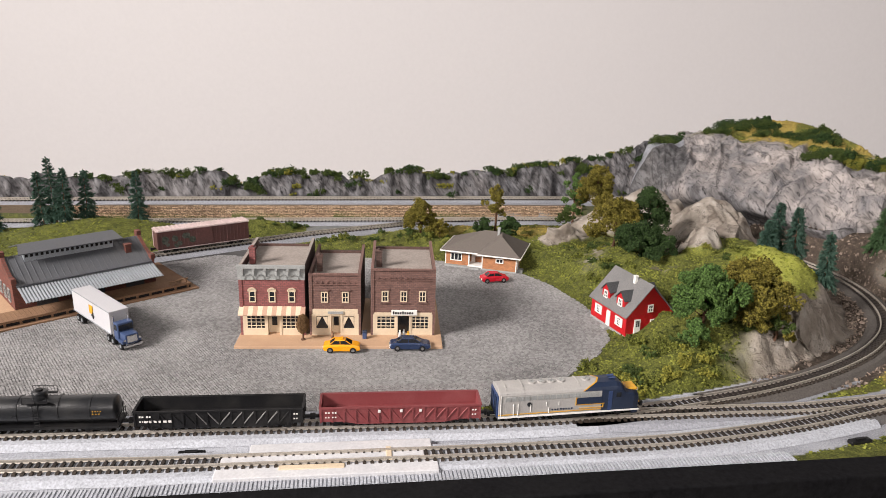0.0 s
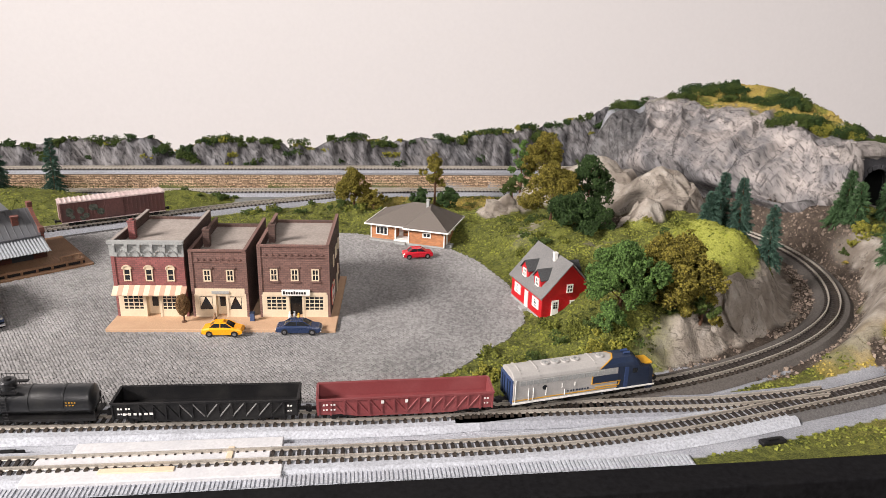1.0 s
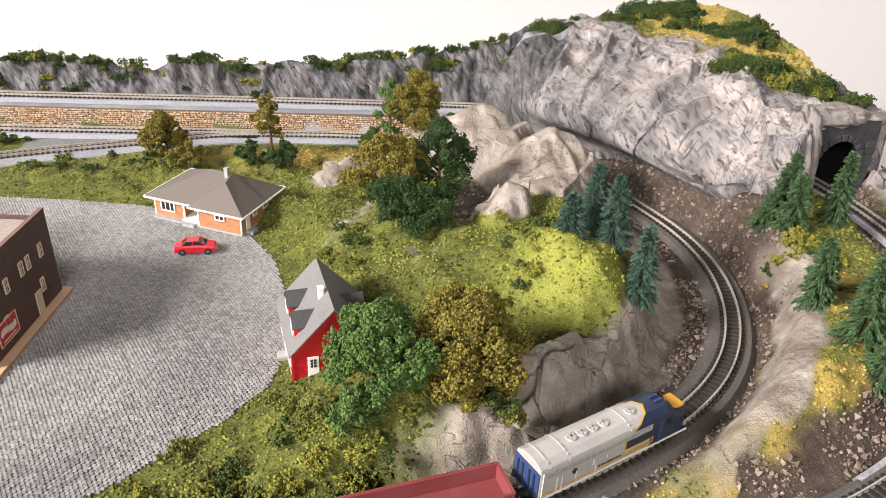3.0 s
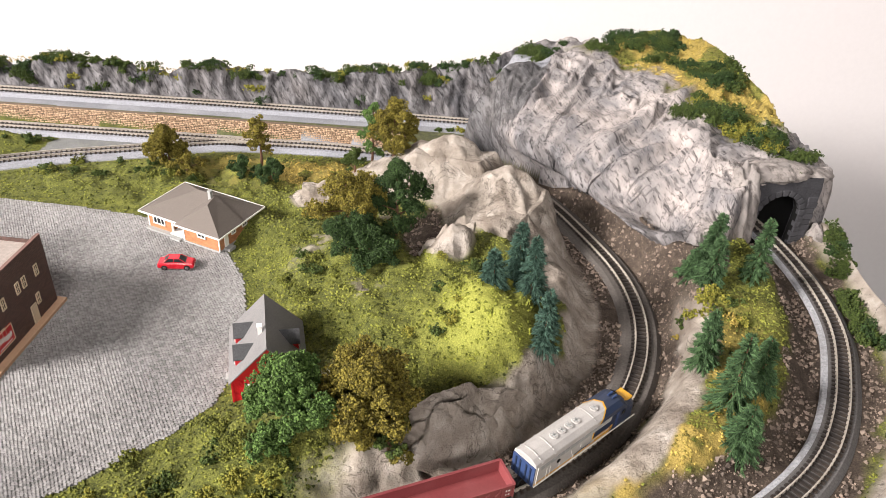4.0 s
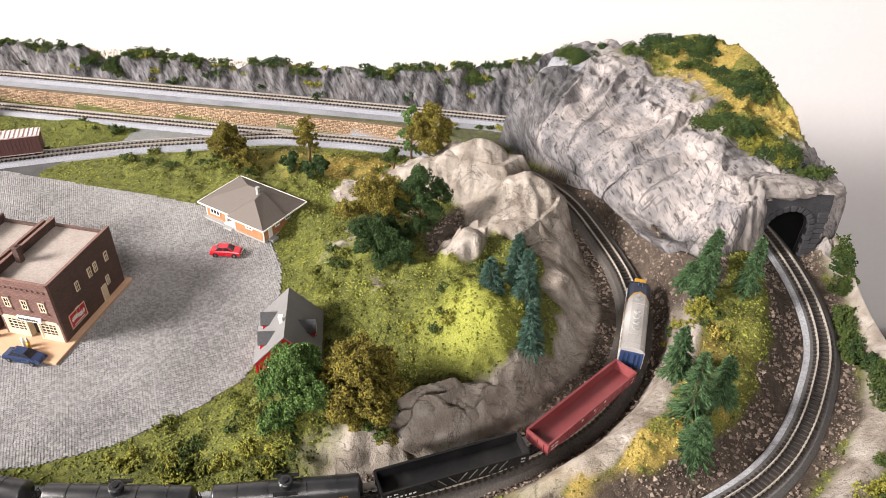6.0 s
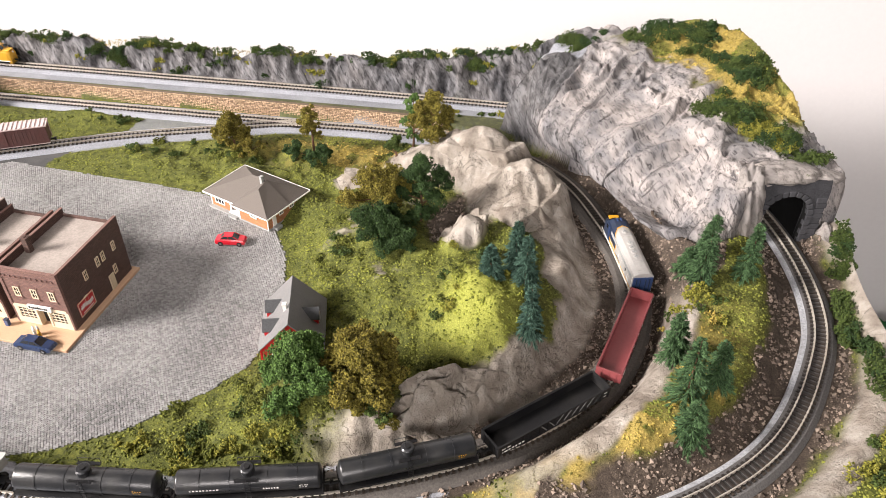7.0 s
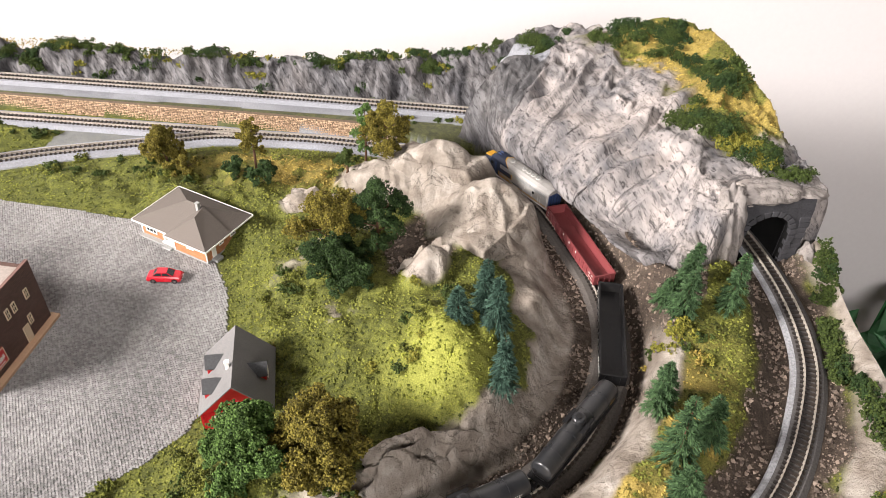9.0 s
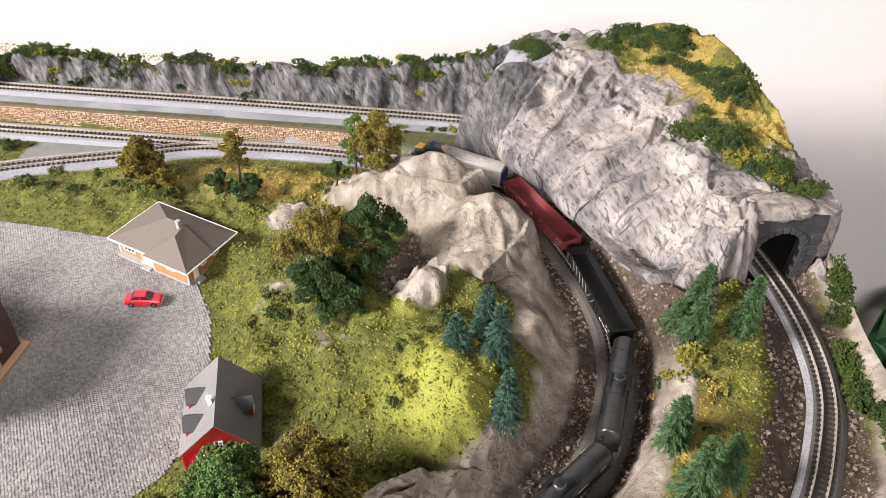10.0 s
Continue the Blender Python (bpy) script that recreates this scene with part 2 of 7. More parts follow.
INNER = curve([(-1.0, .308, R), (-.6, .381, R), (-.217, .452, R), (-.008, .490, R), (.105, .511, R), (.16, .5245, R), (.207, .541, R), (.254, .561, R), (.304, .585, R),
               (.352, .614, R), (.395, .647, R), (.43, .682, R), (.459, .722, R), (.478, .768, R), (.486, .822, R), (.481, .875, R), (.462, .927, R), (.424, .986, R),
               (.39, 1.030, R), (.355, 1.058, R), (.312, 1.078, R), (.241, 1.087, R), (.152, 1.077, R), (.084, 1.063, R), (.008, 1.040, R), (-.057, .999, R),
               (-.145, .945, R), (-.232, .878, R), (-.33, .80, R), (-.45, .71, R)])
OUTER = curve([(-1.0, .268, R), (-.6, .340, R), (-.198, .415, R), (-.101, .432, R), (.069, .466, R), (.179, .490, R), (.240, .507, R), (.307, .532, R), (.369, .559, .005),
               (.441, .589, .009), (.495, .617, .013), (.540, .650, .017), (.576, .687, .020), (.600, .722, .022), (.616, .760, .023), (.627, .803, .024), (.634, .851, .025),
               (.631, .895, .026), (.619, .940, .028), (.600, .985, .030), (.575, 1.03, .031), (.54, 1.08, .031), (.49, 1.14, .031)])
LINKUP = curve([(.150, .523, R), (.207, .534, R), (.265, .546, R), (.325, .558, R), (.40, .577, .0065)])
BACKLOW = curve([(-1.0, .835, R), (-.6, .918, R), (-.343, .972, R), (-.092, 1.026, R), (-.01, 1.044, R), (.05, 1.056, R)])
ZU = 0.017
UPPER = curve([(-1.1, .885, ZU), (-.6, .985, ZU), (-.406, 1.030, ZU), (-.14, 1.088, ZU), (.0, 1.119, ZU), (.198, 1.160, ZU), (.33, 1.185, ZU)])
PLAZA = [(-1.2, .30), (-.5, .425), (-.2, .482), (-.01, .517), (.078, .530), (.107, .547), (.146, .582), (.182, .637), (.197, .673), (.193, .72), (.180, .757), (.165, .785),
         (.150, .812), (.118, .846), (.09, .862), (.013, .874), (-.05, .870), (-.182, .853), (-.232, .848), (-.36, .745), (-.50, .63), (-1.2, .5)]
FOOT = [(.33, 1.35), (.30, 1.23), (.285, 1.165), (.275, 1.118), (.305, 1.104), (.352, 1.086), (.412, 1.046), (.455, 1.002), (.481, .965), (.502, .930), (.525, .915), (.552, .932), (.574, .957), (.581, .974), (.620, .989),
        (.642, .999), (.66, 1.005), (.80, 1.06)]
WALLLINE = [(-1.2, .815), (-.6, .940), (-.356, .993), (-.126, 1.040), (.06, 1.078), (.141, 1.093), (.215, 1.106)]


def smooth(a, b, x):
    t = np.clip((x - a) / (b - a), 0, 1)
    return t * t * (3 - 2 * t)


def line_dist(pts, X, Y):
    """Distance to a line of points, and the place along it (0 to 1)."""
    p = np.array(pts, float)[:, :2]
    best, along = np.full(X.shape, 1e9), np.zeros(X.shape)
    for i in range(len(p) - 1):
        d = p[i + 1] - p[i]
        t = np.clip(((X - p[i, 0]) * d[0] + (Y - p[i, 1]) * d[1]) / (d @ d), 0, 1)
        r = np.hypot(X - p[i, 0] - t * d[0], Y - p[i, 1] - t * d[1])
        near = r < best
        best, along = np.where(near, r, best), np.where(near, (i + t) / (len(p) - 1), along)
    return best, along


def within(poly, X, Y):
    r = np.zeros(X.shape, bool)
    n = len(poly)
    for i in range(n):
        (x0, y0), (x1, y1) = poly[i][:2], poly[(i + 1) % n][:2]
        if y0 == y1:
            continue
        r ^= ((y0 > Y) != (y1 > Y)) & (X < (x1 - x0) * (Y - y0) / (y1 - y0) + x0)
    return r


def lattice(ix, iy, seed):
    h = (ix * 374761393 + iy * 668265263 + seed * 1442695041) & 0xFFFFFFFF
    h = ((h ^ (h >> 13)) * 1274126177) & 0xFFFFFFFF
    return ((h ^ (h >> 16)) & 0xFFFF) / 65535.0


def vnoise(X, Y, seed=0):
    ix, iy = np.floor(X).astype(np.int64), np.floor(Y).astype(np.int64)
    fx, fy = X - ix, Y - iy
    fx, fy = fx * fx * (3 - 2 * fx), fy * fy * (3 - 2 * fy)
    a, b = lattice(ix, iy, seed), lattice(ix + 1, iy, seed)
    c, d = lattice(ix, iy + 1, seed), lattice(ix + 1, iy + 1, seed)
    return (a * (1 - fx) + b * fx) * (1 - fy) + (c * (1 - fx) + d * fx) * fy


def crags(X, Y, seed=0):
    """Flat-faced noise: straight slopes between random heights."""
    ix, iy = np.floor(X).astype(np.int64), np.floor(Y).astype(np.int64)
    fx, fy = X - ix, Y - iy
    a, b = lattice(ix, iy, seed), lattice(ix + 1, iy, seed)
    c, d = lattice(ix, iy + 1, seed), lattice(ix + 1, iy + 1, seed)
    return np.where(fx + fy < 1, a + (b - a) * fx + (c - a) * fy, d + (c - d) * (1 - fx) + (b - d) * (1 - fy))


def fbm(X, Y, octaves=4, seed=0):
    t, amp, total = 0.0, 1.0, 0.0
    for k in range(octaves):
        t, total = t + amp * vnoise(X * 2 ** k, Y * 2 ** k, seed + k), total + amp
        amp *= 0.5
    return t / total


def bumpy(X, Y, x0, y0, rx, ry, turn, p=2.0):
    c, s = math.cos(radians(turn)), math.sin(radians(turn))
    a, b = ((X - x0) * c + (Y - y0) * s) / rx, (-(X - x0) * s + (Y - y0) * c) / ry
    return np.exp(-(a * a + b * b) ** (p / 2))


IN_THIN, OUT_THIN, UP_THIN = INNER[::4], OUTER[::4], UPPER[::4]
LOOP = [tuple(p[:2]) for p in INNER[::3]]
END = min(range(len(OUTER)), key=lambda i: abs(OUTER[i][1] - 0.985) + (OUTER[i][0] < 0.58))


def ground(X, Y):
    """Height of the scenery shell and the weights of what covers it."""
    X, Y = np.asarray(X, float), np.asarray(Y, float)
    d_in, _ = line_dist(IN_THIN, X, Y)
    d_out, k_out = line_dist(OUT_THIN, X, Y)
    d_up, _ = line_dist(UP_THIN, X, Y)
    d_foot, k_foot = line_dist(FOOT, X, Y)
    d_wall, _ = line_dist(WALLLINE, X, Y)
    inn = within(LOOP, X, Y)
    plaza = within(PLAZA, X, Y)
    d_pl, _ = line_dist(PLAZA + PLAZA[:1], X, Y)
    d_pl = np.where(plaza, -d_pl, d_pl)
    hill = within(FOOT + [(1.2, 1.3), (1.0, 1.8), (.33, 1.8)], X, Y)
    yw = np.interp(X, [p[0] for p in WALLLINE], [p[1] for p in WALLLINE])
    upland = (Y > yw) & (X < 0.36)
    n1, n2 = fbm(X * 45, Y * 45, 4, 3), fbm(X * 160, Y * 160, 4, 9)
    ridged = 1 - np.abs(2 * fbm((X * .8 + Y * .5) * 70, (Y - X * .3) * 35, 4, 21) - 1)
    # mound inside the curve
    h = .030 * bumpy(X, Y, .375, .785, .062, .09, 20) + .026 * bumpy(X, Y, .29, .77, .09, .10, 0) + .016 * bumpy(X, Y, .22, .88, .06, .07, 0)
    h += .016 * bumpy(X, Y, .30, .655, .07, .045, 25) + .020 * bumpy(X, Y, .36, .90, .07, .07, 0)
    h += .004 + .014 * (n1 - .3) + .017 * (fbm(X * 24 + 7, Y * 24, 3, 63) - .5) + .013 * bumpy(X, Y, .372, .765, .040, .045, 0, 3)
    front = .030 * bumpy(X, Y, .366, .690, .055, .030, 42, 3)
    small = .028 * np.clip(1 - np.hypot((X - .319) / .025, (Y - .858) / .030), 0, 1) ** .8
    b1 = .074 * np.clip(1.04 - (np.hypot((X - .352) / .075, np.where(Y > .955, (Y - .955) / .075, (Y - .955) / .092))), 0, 1) ** .75
    b2 = .071 * np.clip(1.04 - (np.hypot(np.where(X < .296, (X - .296) / .125, (X - .296) / .06), (Y - 1.008) / .062)), 0, 1) ** .72
    led = .026 * bumpy(X, Y, .178, .945, .050, .020, 20, 3)
    mound = np.maximum(h, front)
    mound = np.maximum(mound + small, np.maximum(np.maximum(b1, b2), led))
    rocky_in = np.clip(smooth(.002, .008, front - h) + smooth(.004, .012, small) + smooth(0, .008, np.maximum(b1, b2) - h - small) + smooth(.003, .01, led - h), 0, 1)
    toe = .020 + .017 * smooth(.70, .78, Y) * smooth(.95, .89, Y)
    z_in = mound * smooth(toe, toe + .030, d_in) * smooth(0, .05, d_pl)
    # between the two curves
    z_out = np.interp(k_out, np.linspace(0, 1, len(OUT_THIN)), OUT_THIN[:, 2])
    share = smooth(.015, .05, d_in) * 1.0
    lift = smooth(.56, .70, Y + (X - .45) * .3) * smooth(.40, .46, X + (Y - .6) * .3)
    ridge = (.018 + .010 * n1) * smooth(.016, .036, d_in) * smooth(.018, .055, d_out) * lift
    z_mid = ((z_out - R) * share + ridge) * smooth(.30, .36, X)
    right = (X - np.interp(Y, OUT_THIN[len(OUT_THIN) // 2:, 1], OUT_THIN[len(OUT_THIN) // 2:, 0])) > 0
    rbank = (z_out - R) + .022 * smooth(.020, .045, d_out) * lift
    south = (Y < np.interp(X, OUT_THIN[:, 0][:END // 4], OUT_THIN[:, 1][:END // 4])) & (X < .60)
    z_ext = np.where(right & (Y > .66), rbank, z_mid)
    z_ext = np.where(south, (z_out - R) * smooth(.07, .02, d_out) + .002 * smooth(.02, .05, d_out), z_ext)
    z = np.where(inn, z_in, z_ext)
    z = np.where(Y < np.interp(X, OUT_THIN[:, 0][:END // 4], OUT_THIN[:, 1][:END // 4]) - .01, z_ext, z)
    # terrace of the upper track and the ridge behind it
    dr = Y - np.interp(X, UP_THIN[:, 0], UP_THIN[:, 1])
    crest = np.interp(X, [-.8, -.3, -.15, 0, .1, .18, .25, .32], [.026, .030, .031, .036, .040, .049, .064, .09]) + .024 * (fbm(X * 22 + 3, X * 0 + 2, 3, 5) - .5)
    crest = crest - .016 * smooth(.022, .0, np.abs(X + .292)) - .010 * smooth(.025, .0, np.abs(X + .10))
    face = smooth(.012, .028, dr + .010 * (n1 - .5))
    z_up = ZU - R + np.maximum(crest, .004) * face * (1 - .9 * smooth(.036, .062, dr)) + .010 * (ridged - .5) * face
    z = np.where(upland, z_up, z)
    # grass knoll by the yard
    knoll = .022 * bumpy(X, Y, -.40, .90, .10, .045, 15) + .016 * bumpy(X, Y, -.22, .965, .05, .022, 20)
    z = np.where(~upland & (Y > .8) & (X < -.08), np.maximum(z, knoll * smooth(.014, .04, np.minimum(d_in, line_dist(BACKLOW[::4], X, Y)[0]))), z)
    # the big hill
    f = np.interp(d_foot, [0, .006, .013, .028, .058, .09, .12, .15, .19, .26, .5], [0, .044, .064, .088, .103, .110, .119, .128, .137, .140, .14])
    gully = .047 * bumpy(X, Y, .498, .966, .050, .028, -40) * smooth(.004, .02, d_foot)
    cap = np.interp(X, [.22, .30, .355, .45, .6], [.075, .104, .130, .148, .146])
    f = np.where(f > cap - .02, cap - .02 + .02 * np.tanh((f - cap + .02) / .02), f)
    fx = np.where((k_foot > .66), np.maximum(f, .095 * smooth(.0, .012, d_foot)), f) - gully
    east = X - np.interp(Y, [.98, 1.013, 1.042, 1.111, 1.205, 1.32], [.66, .634, .611, .582, .53, .47])
    fx = fx * (1 - .8 * smooth(.0, .030, east)) * (1 - .7 * smooth(1.24, 1.33, Y))
    run = k_foot * 1.05
    fold = 1 - np.abs(2 * fbm(run * 34 + d_foot * 9, d_foot * 10 - run * 4, 3, 55) - 1)
    pleat = 1 - np.abs(2 * fbm(run * 95 + d_foot * 40, d_foot * 26, 3, 23) - 1)
    bare = smooth(.12, .09, d_foot)
    z_hill = np.maximum(fx, 0) + (.017 * (fold - .62) + bare * .012 * (pleat - .6) + (.25 + .75 * bare) * (.010 * (crags((X + .8 * Y) * 70, (Y - .7 * X) * 45, 44) - .5) + .004 * (n2 - .5))) * smooth(0, .03, d_foot)
    z_hill = np.maximum(z_hill, z_up * smooth(.40, .33, X))
    z = np.where(hill, z_hill, z)
    top_rock = .112 - .052 * smooth(.505, .56, X)
    rock_h = hill * smooth(top_rock + .016, top_rock - .012, d_foot + .07 * (n1 - .5))
    rough = np.where(inn, rocky_in, 0)
    z = z + rough * (.016 * (crags((X + .5 * Y) * 27, (Y - .3 * X) * 25, 71) - .5) + .008 * (crags((X + .35 * Y) * 72, (Y - .4 * X) * 60, 12) - .5) + .0045 * (crags((X - .2 * Y) * 150, (Y + .3 * X) * 140, 19) - .5) + .003 * (n2 - .5)) * smooth(.016, .034, d_in)
    # covers
    steep_in = inn * smooth(.105, .09, d_in) * smooth(.275, .33, X + .04 * (n1 - .5)) * (Y < 1.07)
    z = z + steep_in * (.35 + .65 * smooth(.73, .69, Y)) * (.012 * (crags((X + .3 * Y) * 85, (Y - .3 * X) * 70, 27) - .5) + .005 * (crags(X * 160, Y * 170, 29) - .5)) * smooth(.018, .034, d_in) * smooth(.075, .055, d_in)
    rock = np.where(inn, np.maximum(rocky_in, steep_in * smooth(.058 + .032 * smooth(.77, .88, Y), .051 + .032 * smooth(.77, .88, Y), d_in + .030 * (n1 - .5))), 0)
    bank_rock = (~inn) & (~hill) & (~upland)
    pale = bank_rock * (smooth(.018, .024, d_in) * smooth(.052, .045, d_in + .024 * (n1 - .5)) * lift + right * smooth(.026, .034, d_out) * smooth(.054, .048, d_out + .02 * (n1 - .5)) * lift)
    pale = pale * np.where(right, 1, smooth(.90, .85, Y))
    rock = np.maximum(rock, np.clip(pale, 0, 1))
    dust = .95 * bumpy(X, Y, .203, .870, .010, .040, -12) + .8 * bumpy(X, Y, .262, .790, .014, .010, 0) + .8 * bumpy(X, Y, .232, .915, .022, .012, 20) + .7 * bumpy(X, Y, .275, .70, .016, .010, 20)
    rock = np.maximum(rock, inn * np.clip(dust, 0, 1) * smooth(.42, .56, fbm(X * 90, Y * 90, 3, 61)))
    rock = np.where(hill, rock_h, rock)
    rock = np.where(upland & ~hill, smooth(.010, .013, dr) * smooth(.046, .036, dr + .03 * (n1 - .5)), rock)
    smoothrock = np.where(inn | bank_rock, 1.0, 0.0) * np.where(hill, 0, 1)
    # ridge and left hill are grey rock; last term paints the cliff-foot shade
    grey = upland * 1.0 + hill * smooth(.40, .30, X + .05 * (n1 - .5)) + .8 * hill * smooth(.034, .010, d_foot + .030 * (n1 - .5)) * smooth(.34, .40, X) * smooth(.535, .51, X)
    dirt = (X > .30) * (Y > .60) * smooth(.027, .022, d_in + .016 * (n1 - .5)) * (Y < 1.09)
    dirt = np.maximum(dirt, (X > .45) * smooth(.046 - .014 * right, .036 - .012 * right, d_out + .022 * (n1 - .5)) * (Y > .60))
    dirt = np.maximum(dirt, inn * smooth(.03, .015, np.hypot(X - .305, (Y - .91) * .6) - .012 + .02 * (n1 - .5)) * (1 - np.clip(rocky_in, 0, 1)))
    dirt = np.maximum(dirt, inn * (X > .36) * smooth(.70, .76, Y) * smooth(.036, .029, d_in + .012 * (n1 - .5)) * (Y < 1.07))
    dirt = np.maximum(dirt, (~inn) * (X > .36) * smooth(.82, .88, Y) * smooth(.056, .046, d_in + .020 * (n1 - .5)))
    dirt = np.maximum(dirt, (~inn) * (X > .38) * (X < .55) * (Y > .88) * smooth(.034, .024, d_foot + .016 * (n1 - .5)))
    dirt = np.where(hill, 0, dirt)
    ext_bed = (X < .46) & ((d_out < .026) | ((d_in < .020) & ~plaza)) & (Y < .62)
    ballast = np.where(ext_bed | ((X < .18) & (Y < .53)) | (upland & (dr < .012) & (dr > -.030)), 1.0, 0.0)
    d_bl = line_dist(BACKLOW[::4], X, Y)[0]
    ballast = np.maximum(ballast, (Y > .8) * (X < .26) * np.maximum(smooth(.020, .016, d_in), smooth(.018, .014, d_bl)))
    wedge = (Y > .93) & (X > -.30) & (X < .02) & inn_wedge(X, Y)
    ballast = np.maximum(ballast, wedge * .55)
    tar = np.where(plaza | ((X < -.19 + .03 * (n1 - .5)) & (Y < .95) & (Y > .5) & inn & (d_pl < .05)), 1.0, 0.0)
    tar = np.maximum(tar, .42 * ((upland & (dr < .012)) | ((Y > .85) & (X < .26) & (ballast > .5))))
    tar = np.maximum(tar, .4 * ext_bed * smooth(.26, .36, X))
    straw = np.clip(bumpy(X, Y, .47, .64, .05, .08, -35) + bumpy(X, Y, .53, .72, .03, .09, -10) + .8 * bumpy(X, Y, .12, 1.0, .10, .03, 10) +
                    hill * smooth(.05, .11, d_foot) * (.95 - .8 * smooth(.45, .6, n1)) + upland * smooth(.025, .05, dr) * .8, 0, 1)
    straw = straw * (1 - plaza) * np.where(hill | upland, 1, .25 + .95 * smooth(.40, .56, fbm(X * 70, Y * 70, 3, 47)))
    lime = inn * np.clip(1.1 * bumpy(X, Y, .366, .762, .042, .048, 0) + .5 * bumpy(X, Y, .30, .84, .03, .03, 0) - .35 * (1 - n1), 0, 1)
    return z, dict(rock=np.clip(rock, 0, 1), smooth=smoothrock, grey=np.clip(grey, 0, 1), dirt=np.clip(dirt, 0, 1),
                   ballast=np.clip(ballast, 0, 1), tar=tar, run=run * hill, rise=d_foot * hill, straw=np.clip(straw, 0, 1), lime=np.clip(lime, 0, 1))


def inn_wedge(X, Y):
    """The bare strip between the two back tracks where they draw together."""
    yb = np.interp(X, BACKLOW[:, 0], BACKLOW[:, 1])
    back = INNER[len(INNER) * 3 // 4:]
    yi = np.interp(X, back[::-1, 0], back[::-1, 1])
    return (Y < yb) & (Y > yi) & (X > -.16)


def build_shell():
    nu, nv = 760, 386
    U, V = np.meshgrid(np.linspace(-.80, .755, nu), np.linspace(0.0, .79, nv))
    X, Y = board(U, V)
    Z, W = ground(X, Y)
    # undercut the cliff above the inner track and roughen the ridge face sideways
    d_foot = line_dist(FOOT, X, Y)[0]
    hill = within(FOOT + [(1.2, 1.3), (1.0, 1.8), (.33, 1.8)], X, Y)
    gy, gx = np.gradient(np.where(hill, d_foot, -d_foot))
    gl = np.hypot(gx, gy) + 1e-9
    ox, oy = board(gx / gl, gy / gl)
    oy = oy - BY
    push = hill * (.052 * smooth(.022, .056, Z) * smooth(.050, .012, d_foot) + .016 * (fbm(X * 40, Z * 55, 3, 17) - .5) * smooth(.002, .01, d_foot)) * smooth(.30, .38, X) * smooth(.52, .49, X)
    dr = Y - np.interp(X, UP_THIN[:, 0], UP_THIN[:, 1])
    crag = (X < .30) * smooth(.011, .016, dr) * smooth(.05, .035, dr) * (Z > ZU)
    rid = 1 - np.abs(2 * fbm(X * 55, Z * 25, 3, 8) - 1)
    keep = np.ones((nv - 1, nu - 1), bool)
    xm, ym = (X[:-1, :-1] + X[1:, 1:]) / 2, (Y[:-1, :-1] + Y[1:, 1:]) / 2
    zr = np.max([Z[:-1, :-1], Z[1:, :-1], Z[:-1, 1:], Z[1:, 1:]], 0) - np.min([Z[:-1, :-1], Z[1:, :-1], Z[:-1, 1:], Z[1:, 1:]], 0)
    mouth = (np.abs((xm - .5995) * .942 + (ym - .981) * .335) < .0185) & (np.abs(ym - .985) < .04) & (zr > .012)
    keep &= ~mouth
    keep &= ~((xm < .24) & (ym - np.interp(xm, UP_THIN[:, 0], UP_THIN[:, 1]) > .060))
    keep &= ~((ym > 1.02) & (xm - np.interp(ym, [1.013, 1.042, 1.111, 1.205, 1.32], [.634, .611, .582, .53, .47]) > .034))
    X, Y = X - ox * push, Y - oy * push - crag * .014 * (rid - .6)
    idx = np.arange(nu * nv).reshape(nv, nu)
    faces = np.stack([idx[:-1, :-1], idx[:-1, 1:], idx[1:, 1:], idx[1:, :-1]], -1)[keep]
    ob = link("ground", np.stack([X, Y, Z], -1).reshape(-1, 3).tolist(), faces.tolist(), SHELL, smooth=True)
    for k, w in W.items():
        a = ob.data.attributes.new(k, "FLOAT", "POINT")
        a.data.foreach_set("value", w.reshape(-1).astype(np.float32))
    return tagged(ob, "sculpted plaster and turf scenery of the railway board", "ground", kind="structure")


shell = build_shell()

# ---- room ----
ROOM = pose(0, 0, 0, 0, 0, 11)


def room_wall(name, x0, x1, y0, y1, z0, z1, material=None):
    ob = box_part(name, x0, x1, y0, y1, z0, z1, material or WALL)
    ob.matrix_basis = ROOM
    return tagged(ob, "plain off-white painted room wall" if material is None else "unseen dark surface added round the layout to cut bounced light", "wall", kind="structure")


room_wall("wall_north", -2.8, 2.3, 1.44, 1.54, -.85, 1.95)
# unseen walls, ceiling and floor, added dark to cut bounced light
room_wall("unseen_wall_east", 2.2, 2.3, -2.2, 1.44, -.85, 1.95, DIMWALL)
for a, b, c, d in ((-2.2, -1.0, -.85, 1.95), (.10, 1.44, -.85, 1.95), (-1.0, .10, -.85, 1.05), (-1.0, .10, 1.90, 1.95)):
    room_wall("unseen_wall_west", -2.16, -2.06, a, b, c, d, DIMWALL)
# opening cut for the added front fill; no window is seen there
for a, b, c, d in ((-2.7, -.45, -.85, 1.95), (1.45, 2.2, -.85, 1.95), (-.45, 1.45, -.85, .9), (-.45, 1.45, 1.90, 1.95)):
    room_wall("unseen_wall_south", a, b, -2.2, -2.1, c, d, DIMWALL)
room_wall("unseen_ceiling", -2.8, 2.3, -2.2, 1.54, 1.95, 2.05, DIMWALL)
room_wall("floor", -2.8, 2.3, -2.2, 1.54, -.95, -.85, FLOORMAT)


